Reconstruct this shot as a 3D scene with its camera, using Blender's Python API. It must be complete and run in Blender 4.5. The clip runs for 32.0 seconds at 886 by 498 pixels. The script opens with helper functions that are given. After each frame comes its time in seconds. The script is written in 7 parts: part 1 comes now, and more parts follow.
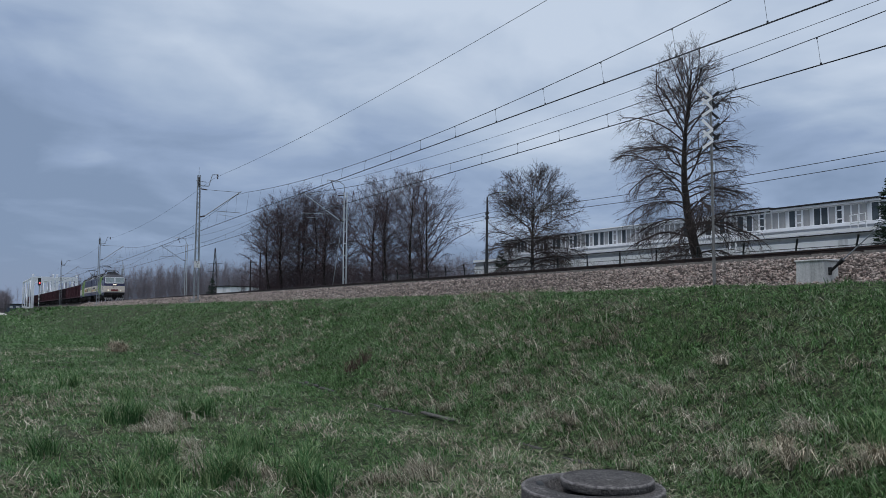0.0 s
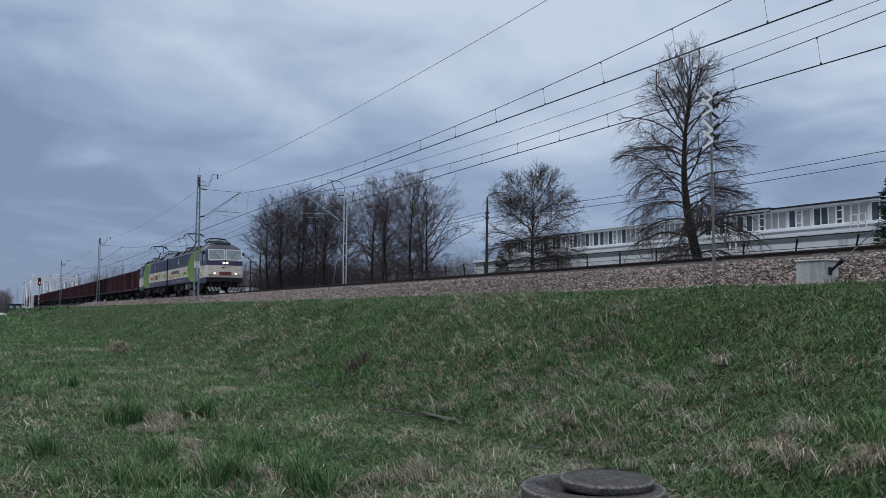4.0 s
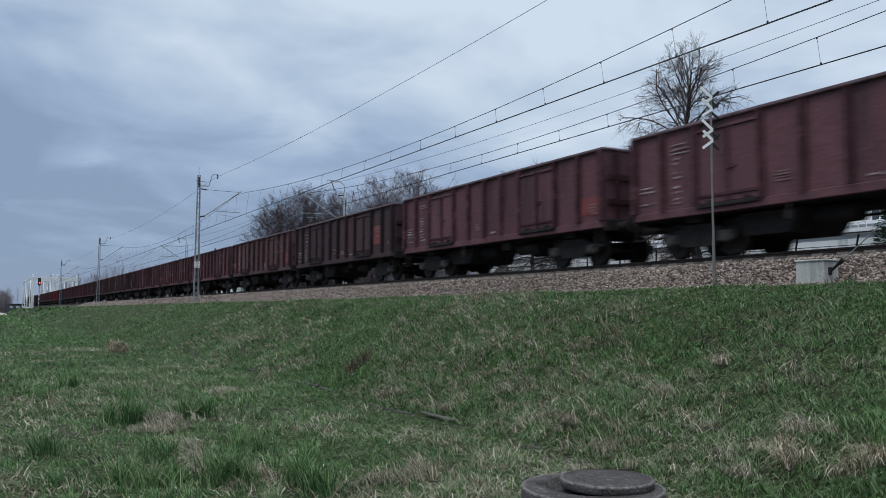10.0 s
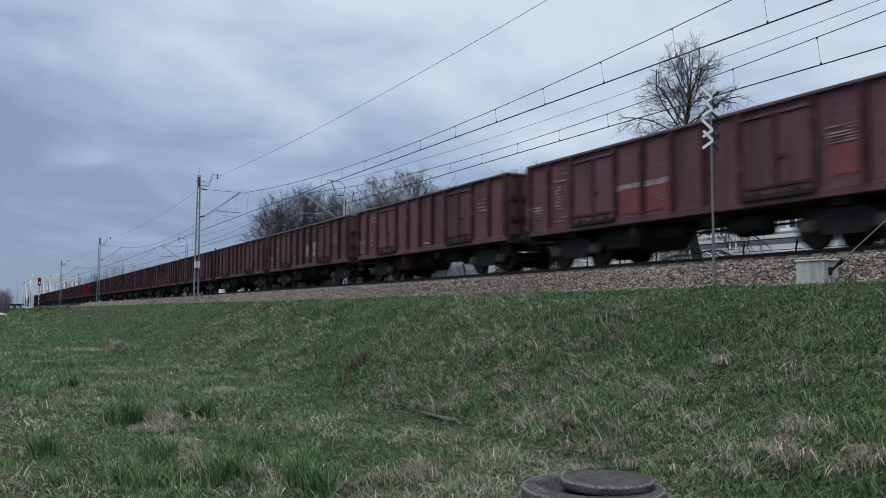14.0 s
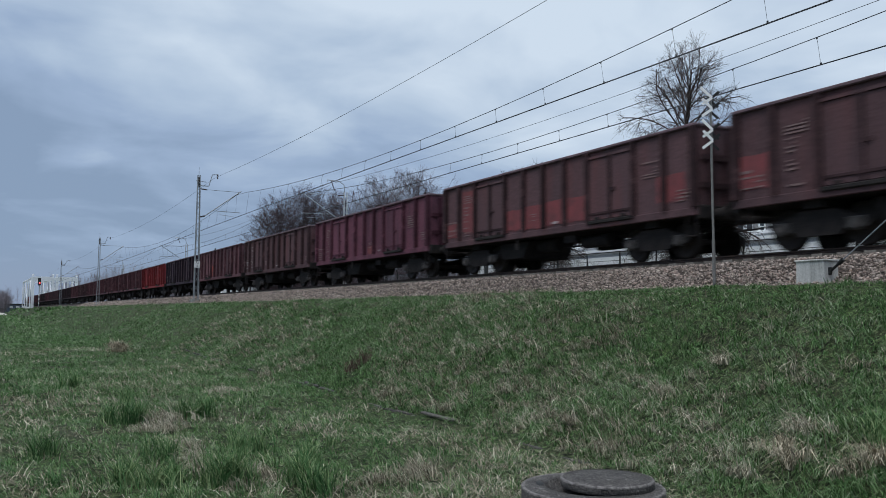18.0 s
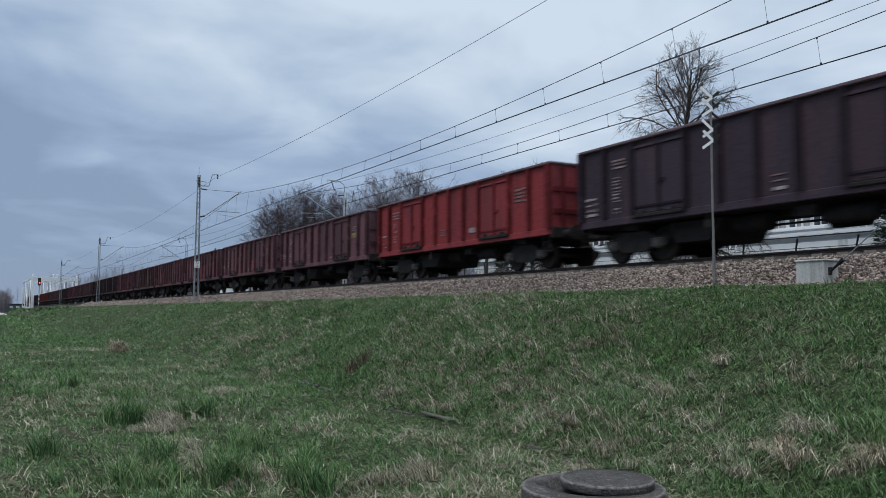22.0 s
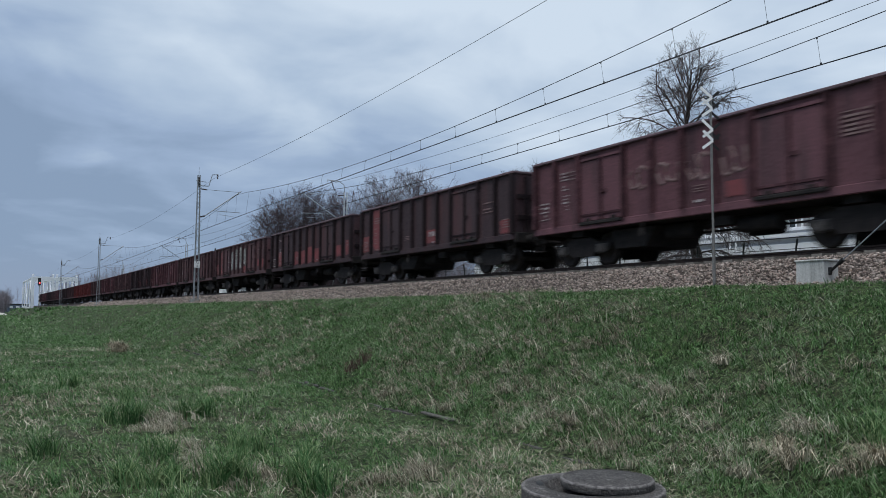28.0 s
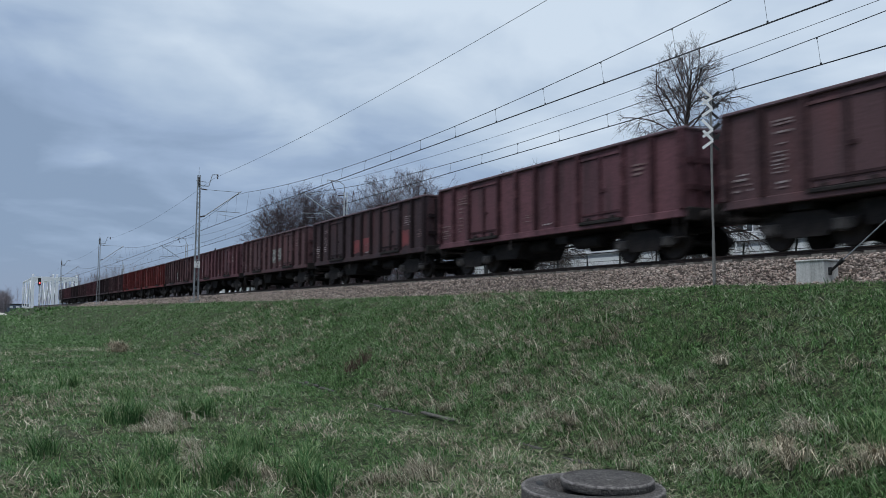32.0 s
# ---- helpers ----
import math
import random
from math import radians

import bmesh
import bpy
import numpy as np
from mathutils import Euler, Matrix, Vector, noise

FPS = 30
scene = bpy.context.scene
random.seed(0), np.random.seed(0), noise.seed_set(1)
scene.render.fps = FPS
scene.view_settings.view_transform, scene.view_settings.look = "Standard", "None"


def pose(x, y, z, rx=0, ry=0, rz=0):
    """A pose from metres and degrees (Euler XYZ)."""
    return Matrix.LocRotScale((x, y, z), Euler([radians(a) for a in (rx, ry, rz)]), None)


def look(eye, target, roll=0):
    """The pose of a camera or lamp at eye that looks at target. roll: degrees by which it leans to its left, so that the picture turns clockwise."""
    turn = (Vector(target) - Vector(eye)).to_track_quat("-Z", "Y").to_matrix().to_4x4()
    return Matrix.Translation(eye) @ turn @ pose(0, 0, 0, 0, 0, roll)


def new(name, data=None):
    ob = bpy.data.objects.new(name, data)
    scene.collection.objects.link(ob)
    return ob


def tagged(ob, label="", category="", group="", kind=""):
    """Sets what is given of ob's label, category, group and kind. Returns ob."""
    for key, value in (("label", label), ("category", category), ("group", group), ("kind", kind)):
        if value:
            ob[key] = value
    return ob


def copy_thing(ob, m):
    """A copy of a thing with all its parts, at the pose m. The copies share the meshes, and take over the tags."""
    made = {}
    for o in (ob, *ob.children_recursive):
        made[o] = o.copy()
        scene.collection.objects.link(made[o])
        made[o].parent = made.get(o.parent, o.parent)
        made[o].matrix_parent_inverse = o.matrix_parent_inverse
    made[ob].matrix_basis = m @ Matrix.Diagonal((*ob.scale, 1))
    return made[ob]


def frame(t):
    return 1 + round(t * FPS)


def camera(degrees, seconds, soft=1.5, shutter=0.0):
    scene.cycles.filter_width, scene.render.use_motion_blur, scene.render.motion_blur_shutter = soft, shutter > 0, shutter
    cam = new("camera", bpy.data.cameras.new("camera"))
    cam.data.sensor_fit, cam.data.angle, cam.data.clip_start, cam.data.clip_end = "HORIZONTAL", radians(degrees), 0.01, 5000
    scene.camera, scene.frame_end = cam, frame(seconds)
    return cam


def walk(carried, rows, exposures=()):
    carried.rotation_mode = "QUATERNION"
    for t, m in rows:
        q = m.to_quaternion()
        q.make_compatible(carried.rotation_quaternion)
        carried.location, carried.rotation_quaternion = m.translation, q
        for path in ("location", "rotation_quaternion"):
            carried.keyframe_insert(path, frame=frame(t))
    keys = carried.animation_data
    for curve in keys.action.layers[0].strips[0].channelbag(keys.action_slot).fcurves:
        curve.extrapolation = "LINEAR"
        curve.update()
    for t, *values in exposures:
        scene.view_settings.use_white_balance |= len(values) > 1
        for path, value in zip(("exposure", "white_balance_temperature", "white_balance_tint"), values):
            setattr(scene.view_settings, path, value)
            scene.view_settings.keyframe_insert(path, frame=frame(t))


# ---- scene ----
cam = camera(56.505, 32.0, soft=0.6, shutter=0.45)
EYE = Vector((0.0, -16.468, -1.374))
YAW, PITCH = 1.0709, 0.0755
AIM = Vector((-math.sin(YAW) * math.cos(PITCH), math.cos(YAW) * math.cos(PITCH), math.sin(PITCH)))
VIEW = look(EYE, EYE + AIM * 10, 0.19)
walk(cam, [(0.0, VIEW), (32.0, VIEW)], exposures=[(0.0, 0.0, 6350, 13), (6.6, 0.0, 6350, 13), (8.6, 0.20, 6480, 10), (32.0, 0.20, 6480, 10)])

# ---- world and light: a closed bank of cloud ----
world = bpy.data.worlds.new("overcast_sky")
scene.world = world
world.use_nodes = True


def node(tree, kind, **values):
    n = tree.nodes.new(kind)
    for k, v in values.items():
        if k in n.inputs:
            n.inputs[k].default_value = v
    return n


def math_node(tree, op, a, b=None, clamp=False):
    n = tree.nodes.new("ShaderNodeMath")
    n.operation, n.use_clamp = op, clamp
    for i, s in enumerate((a, b)):
        if s is None:
            continue
        if isinstance(s, (int, float)):
            n.inputs[i].default_value = s
        else:
            tree.links.new(s, n.inputs[i])
    return n.outputs[0]


def mix_node(tree, fac, a, b, blend="MIX"):
    n = tree.nodes.new("ShaderNodeMix")
    n.data_type, n.blend_type = "RGBA", blend
    for i, s in ((0, fac), (6, a), (7, b)):
        if isinstance(s, (int, float)):
            n.inputs[i].default_value = s
        elif isinstance(s, tuple):
            n.inputs[i].default_value = (*s[:3], 1)
        else:
            tree.links.new(s, n.inputs[i])
    return n.outputs[2]


def ramp_node(tree, fac, stops):
    n = tree.nodes.new("ShaderNodeValToRGB")
    e = n.color_ramp.elements
    while len(e) < len(stops):
        e.new(0.5)
    for el, (pos, c) in zip(e, stops):
        el.position = pos
        el.color = (c, c, c, 1) if isinstance(c, (int, float)) else (*c, 1)
    tree.links.new(fac, n.inputs[0])
    return n.outputs[0]


def build_sky():
    t = world.node_tree
    t.nodes.clear()
    tc = node(t, "ShaderNodeTexCoord")
    sep = node(t, "ShaderNodeSeparateXYZ")
    t.links.new(tc.outputs["Generated"], sep.inputs[0])
    up = math_node(t, "ADD", math_node(t, "MAXIMUM", sep.outputs[2], 0.0), 0.17)
    comb = node(t, "ShaderNodeCombineXYZ")
    t.links.new(math_node(t, "DIVIDE", sep.outputs[0], up), comb.inputs[0])
    t.links.new(math_node(t, "DIVIDE", sep.outputs[1], up), comb.inputs[1])
    big = node(t, "ShaderNodeTexNoise", Scale=0.62, Detail=5.0, Roughness=0.5, Distortion=0.5)
    fine = node(t, "ShaderNodeTexNoise", Scale=2.1, Detail=5.0, Roughness=0.5, Distortion=0.3)
    t.links.new(comb.outputs[0], big.inputs["Vector"])
    t.links.new(comb.outputs[0], fine.inputs["Vector"])
    m = math_node(t, "ADD", math_node(t, "MULTIPLY", big.outputs[0], 0.82), math_node(t, "SUBTRACT", math_node(t, "MULTIPLY", fine.outputs[0], 0.50), 0.145))
    lift = ramp_node(t, sep.outputs[2], [(0.0, 0.0), (0.10, 0.06), (0.2, 0.30), (0.3, 0.70), (0.5, 1.0)])
    m = math_node(t, "ADD", m, math_node(t, "MULTIPLY", math_node(t, "SUBTRACT", lift, 0.5), 0.34))
    east = math_node(t, "ADD", math_node(t, "MULTIPLY", sep.outputs[0], 0.48), math_node(t, "MULTIPLY", sep.outputs[1], 0.877))
    m = math_node(t, "ADD", m, math_node(t, "MULTIPLY", east, 0.13))
    m = math_node(t, "ADD", m, math_node(t, "MULTIPLY", math_node(t, "MULTIPLY", east, math_node(t, "SUBTRACT", 1.0, lift)), 0.19))
    clouds = ramp_node(t, m, [(0.33, (0.205, 0.282, 0.405)), (0.45, (0.275, 0.364, 0.508)), (0.54, (0.370, 0.464, 0.590)), (0.68, (0.530, 0.618, 0.718))])
    low = math_node(t, "MULTIPLY", ramp_node(t, sep.outputs[2], [(0.0, 1.0), (0.07, 0.0)]), 0.6)
    hazy = mix_node(t, low, clouds, (0.235, 0.287, 0.395))
    sky = node(t, "ShaderNodeTexSky")
    sky.sky_type, sky.sun_disc = "NISHITA", False
    sky.sun_elevation, sky.sun_rotation = radians(62), radians(162)
    both = t.nodes.new("ShaderNodeAddShader")
    b1 = node(t, "ShaderNodeBackground", Strength=1.0)
    b2 = node(t, "ShaderNodeBackground", Strength=0.004)
    t.links.new(hazy, b1.inputs[0])
    t.links.new(sky.outputs[0], b2.inputs[0])
    t.links.new(b1.outputs[0], both.inputs[0])
    t.links.new(b2.outputs[0], both.inputs[1])
    out = node(t, "ShaderNodeOutputWorld")
    t.links.new(both.outputs[0], out.inputs[0])


build_sky()
sun_data = bpy.data.lights.new("sun", "SUN")
sun_data.energy, sun_data.angle, sun_data.color = 1.15, radians(30), (1.0, 0.97, 0.93)
sun = new("sun", sun_data)
sun.matrix_basis = look((0, 0, 60), (-10, 30, 0))

# ---- materials ----


def paint(name, base, other=None, scale=3.0, amount=0.35, rough=0.7, metal=0.0, bump=0.15, fine=40.0, stain=None, stain_at=0.62, stain_scale=1.2, streak=False, per_object=0.0, per_island=0.0, coords="Object", shine=0.4):
    """A worn surface: base and other mixed by a middle noise, darkened and lightened by a fine one, with stains and relief."""
    m = bpy.data.materials.new(name)
    m.use_nodes = True
    t = m.node_tree
    bsdf = t.nodes["Principled BSDF"]
    bsdf.inputs["Roughness"].default_value, bsdf.inputs["Metallic"].default_value = rough, metal
    bsdf.inputs["Specular IOR Level"].default_value = shine
    tc = node(t, "ShaderNodeTexCoord")
    vec = tc.outputs[coords]
    if streak:
        mp = node(t, "ShaderNodeMapping", Scale=(1.0, 1.0, 0.12))
        t.links.new(vec, mp.inputs["Vector"])
        vec2 = mp.outputs[0]
    else:
        vec2 = vec
    n1 = node(t, "ShaderNodeTexNoise", Scale=scale, Detail=5.0, Roughness=0.6)
    n2 = node(t, "ShaderNodeTexNoise", Scale=fine, Detail=3.0, Roughness=0.6)
    t.links.new(vec2, n1.inputs["Vector"])
    t.links.new(vec, n2.inputs["Vector"])
    other = other or tuple(c * 0.6 for c in base)
    f1 = ramp_node(t, n1.outputs[0], [(0.36, 0.0), (0.66, 1.0)])
    col = mix_node(t, f1, base, other)
    if stain:
        n3 = node(t, "ShaderNodeTexNoise", Scale=stain_scale, Detail=6.0, Roughness=0.65)
        t.links.new(vec2, n3.inputs["Vector"])
        col = mix_node(t, ramp_node(t, n3.outputs[0], [(stain_at, 0.0), (stain_at + 0.12, 0.85)]), col, stain)
    grain = ramp_node(t, n2.outputs[0], [(0.3, 1.0 - amount), (0.7, 1.0 + amount * 0.6)])
    col = mix_node(t, 1.0, col, grain, "MULTIPLY")
    if per_object or per_island:
        src = node(t, "ShaderNodeObjectInfo").outputs["Random"] if per_object else node(t, "ShaderNodeNewGeometry").outputs["Random Per Island"]
        k = per_object or per_island
        col = mix_node(t, 1.0, col, ramp_node(t, src, [(0.0, 1.0 - k), (1.0, 1.0 + k)]), "MULTIPLY")
    t.links.new(col, bsdf.inputs["Base Color"])
    if bump:
        b = node(t, "ShaderNodeBump", Strength=bump, Distance=0.02)
        t.links.new(n2.outputs[0], b.inputs["Height"])
        t.links.new(b.outputs[0], bsdf.inputs["Normal"])
    return m


def glow(name, colour, strength):
    m = bpy.data.materials.new(name)
    m.use_nodes = True
    b = m.node_tree.nodes["Principled BSDF"]
    b.inputs["Emission Color"].default_value, b.inputs["Emission Strength"].default_value = (*colour, 1), strength
    b.inputs["Base Color"].default_value = (*colour, 1)
    return m


def blades(name, stops, rough=0.75):
    """Plant blades: colour by island and by a slow noise over the ground."""
    m = bpy.data.materials.new(name)
    m.use_nodes = True
    t = m.node_tree
    b = t.nodes["Principled BSDF"]
    b.inputs["Roughness"].default_value, b.inputs["Specular IOR Level"].default_value = rough, 0.18
    r = node(t, "ShaderNodeNewGeometry").outputs["Random Per Island"]
    n = node(t, "ShaderNodeTexNoise", Scale=0.55, Detail=4.0, Roughness=0.6)
    t.links.new(node(t, "ShaderNodeTexCoord").outputs["Object"], n.inputs["Vector"])
    f = math_node(t, "ADD", math_node(t, "MULTIPLY", r, 0.85), math_node(t, "MULTIPLY", math_node(t, "SUBTRACT", n.outputs[0], 0.42), 1.1), clamp=True)
    t.links.new(ramp_node(t, f, stops), b.inputs["Base Color"])
    return m


def thatch(name):
    """Matted turf between the tufts: near-black gaps, the strands' shade put into the colour, and paler strands combed
    downhill, greener and drier by turns.
    """
    m = bpy.data.materials.new(name)
    m.use_nodes = True
    t = m.node_tree
    b = t.nodes["Principled BSDF"]
    b.inputs["Roughness"].default_value, b.inputs["Specular IOR Level"].default_value = 0.95, 0.2
    co = node(t, "ShaderNodeTexCoord").outputs["Object"]
    warp = node(t, "ShaderNodeTexNoise", Scale=1.6, Detail=3.0)
    t.links.new(co, warp.inputs["Vector"])
    bent = mix_node(t, 0.22, co, warp.outputs["Color"], "ADD")
    strands = []
    for scale in ((46.0, 9.0, 9.0), (21.0, 26.0, 20.0)):
        mp = node(t, "ShaderNodeMapping", Scale=scale)
        t.links.new(bent, mp.inputs["Vector"])
        n = node(t, "ShaderNodeTexNoise", Scale=1.0, Detail=4.0, Roughness=0.62, Distortion=0.6)
        t.links.new(mp.outputs[0], n.inputs["Vector"])
        strands.append(n.outputs[0])
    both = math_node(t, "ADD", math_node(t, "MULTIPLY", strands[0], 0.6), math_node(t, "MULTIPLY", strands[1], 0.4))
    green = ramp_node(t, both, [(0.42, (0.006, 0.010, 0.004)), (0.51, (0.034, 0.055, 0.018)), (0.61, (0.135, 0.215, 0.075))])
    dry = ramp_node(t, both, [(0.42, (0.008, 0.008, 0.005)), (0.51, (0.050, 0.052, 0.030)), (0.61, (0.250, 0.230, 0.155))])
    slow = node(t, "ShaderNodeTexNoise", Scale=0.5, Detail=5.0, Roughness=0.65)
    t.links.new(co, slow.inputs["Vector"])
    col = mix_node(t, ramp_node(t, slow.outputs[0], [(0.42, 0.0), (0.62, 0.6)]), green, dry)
    t.links.new(col, b.inputs["Base Color"])
    bump = node(t, "ShaderNodeBump", Strength=0.9, Distance=0.04)
    t.links.new(both, bump.inputs["Height"])
    t.links.new(bump.outputs[0], b.inputs["Normal"])
    return m


M_SOIL = thatch("matted_turf")
M_GRASS = blades("grass_blades", [(0.0, (0.024, 0.048, 0.018)), (0.35, (0.080, 0.174, 0.052)), (0.7, (0.185, 0.305, 0.130)), (1.0, (0.35, 0.385, 0.275))])
M_GRASS_LONG = blades("long_grass_blades", [(0.0, (0.026, 0.076, 0.024)), (0.5, (0.078, 0.178, 0.062)), (1.0, (0.32, 0.40, 0.20))])
M_STRAW = blades("dry_straw_blades", [(0.0, (0.07, 0.058, 0.037)), (0.5, (0.34, 0.305, 0.225)), (1.0, (0.72, 0.66, 0.53))])
M_HAY = blades("pale_hay_blades", [(0.0, (0.09, 0.075, 0.05)), (0.5, (0.36, 0.31, 0.225)), (1.0, (0.78, 0.70, 0.54))])
M_WEED = blades("withered_weed_stalks", [(0.0, (0.07, 0.048, 0.038)), (1.0, (0.19, 0.13, 0.105))])
# Bed kept very dark, painting in the shade of the gaps between stones.
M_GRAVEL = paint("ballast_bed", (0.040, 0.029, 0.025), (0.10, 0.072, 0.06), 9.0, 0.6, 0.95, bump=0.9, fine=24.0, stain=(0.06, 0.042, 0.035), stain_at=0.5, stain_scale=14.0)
M_STONE = paint("ballast_stone", (0.285, 0.222, 0.190), (0.45, 0.385, 0.338), 6.0, 0.3, 0.9, bump=0.4, fine=60.0, per_island=0.66)
M_STONE_ONE = paint("ballast_stone_single", (0.30, 0.215, 0.18), (0.45, 0.365, 0.32), 6.0, 0.3, 0.9, bump=0.4, fine=60.0, per_object=0.6)
M_RAIL = paint("rusty_rail_steel", (0.055, 0.035, 0.028), (0.03, 0.022, 0.02), 4.0, 0.3, 0.65, 0.3, fine=60)
M_CONCRETE = paint("weathered_concrete", (0.36, 0.36, 0.34), (0.26, 0.26, 0.25), 3.0, 0.2, 0.9, bump=0.3, fine=55, stain=(0.16, 0.16, 0.15), stain_at=0.56, stain_scale=3.0, streak=True)
M_DARK_CONCRETE = paint("old_grey_concrete", (0.150, 0.138, 0.132), (0.085, 0.079, 0.076), 5.0, 0.75, 0.95, bump=1.0, fine=70, stain=(0.30, 0.28, 0.265), stain_at=0.585, stain_scale=14.0)
M_WORN_EDGE = paint("scoured_pale_concrete", (0.27, 0.25, 0.24), (0.11, 0.10, 0.098), 22.0, 0.4, 0.95, bump=0.6, fine=60)
M_PALE_CONCRETE = paint("pale_concrete", (0.60, 0.60, 0.58), (0.42, 0.42, 0.41), 3.0, 0.25, 0.9, bump=0.3, fine=45, stain=(0.22, 0.22, 0.20), stain_at=0.58, stain_scale=3.0, streak=True)
M_PLANK = paint("weathered_wood", (0.15, 0.14, 0.125), (0.09, 0.085, 0.075), 8.0, 0.4, 0.95, fine=60)
M_SLEEPER = paint("sleeper_concrete", (0.26, 0.24, 0.21), (0.2, 0.18, 0.16), 4.0, 0.3, 0.9, per_object=0.2)
M_ZINC = paint("galvanised_steel", (0.36, 0.38, 0.40), (0.26, 0.28, 0.30), 6.0, 0.2, 0.5, 0.5, fine=50)
M_PALE_ZINC = paint("pale_galvanised_steel", (0.56, 0.58, 0.60), (0.42, 0.44, 0.46), 6.0, 0.2, 0.5, 0.3, fine=50)
M_POST = paint("dull_grey_post", (0.23, 0.225, 0.215), (0.17, 0.165, 0.16), 6.0, 0.2, 0.6, 0.2, fine=50)
M_WIRE = paint("weathered_copper_wire", (0.075, 0.078, 0.084), None, 6.0, 0.1, 0.6, 0.3)
M_PORCELAIN = paint("brown_insulator", (0.05, 0.025, 0.02), None, 6.0, 0.1, 0.3)
M_WHITE = paint("white_enamel", (0.80, 0.80, 0.80), (0.7, 0.7, 0.7), 5.0, 0.08, 0.4)
M_BOARD = paint("white_signal_enamel", (0.95, 0.95, 0.95), (0.92, 0.92, 0.92), 5.0, 0.05, 0.4)
M_BLACK = paint("black_paint", (0.012, 0.012, 0.013), (0.02, 0.02, 0.02), 5.0, 0.2, 0.6)
M_UNDER = paint("grimy_underframe", (0.027, 0.0245, 0.0255), (0.046, 0.040, 0.039), 4.0, 0.35, 0.85, 0.1, fine=30, stain=(0.045, 0.038, 0.034), stain_at=0.6, stain_scale=2.5, shine=0.12)
M_WHEEL = paint("brown_wheel_steel", (0.028, 0.022, 0.021), (0.045, 0.036, 0.031), 5.0, 0.3, 0.7, 0.4)
M_BARK = paint("dark_bark", (0.048, 0.040, 0.034), (0.030, 0.026, 0.023), 5.0, 0.4, 0.95, bump=0.6, fine=25)
# Paler than the near twigs: distance haze put into the colour.
M_HAZE_PALED_TWIG = paint("haze_paled_far_twigs", (0.25, 0.222, 0.245), (0.19, 0.17, 0.188), 0.3, 0.1, 1.0, bump=0.0)
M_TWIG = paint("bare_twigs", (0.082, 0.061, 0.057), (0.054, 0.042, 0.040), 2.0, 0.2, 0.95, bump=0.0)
# Purple-brown of their own, with some distance haze mixed into the colour.
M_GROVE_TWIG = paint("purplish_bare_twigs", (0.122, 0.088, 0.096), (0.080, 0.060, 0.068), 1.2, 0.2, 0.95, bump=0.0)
M_BRIDGE = paint("white_bridge_paint", (0.86, 0.88, 0.90), (0.78, 0.80, 0.83), 0.6, 0.08, 0.5)

# ---- geometry helpers ----


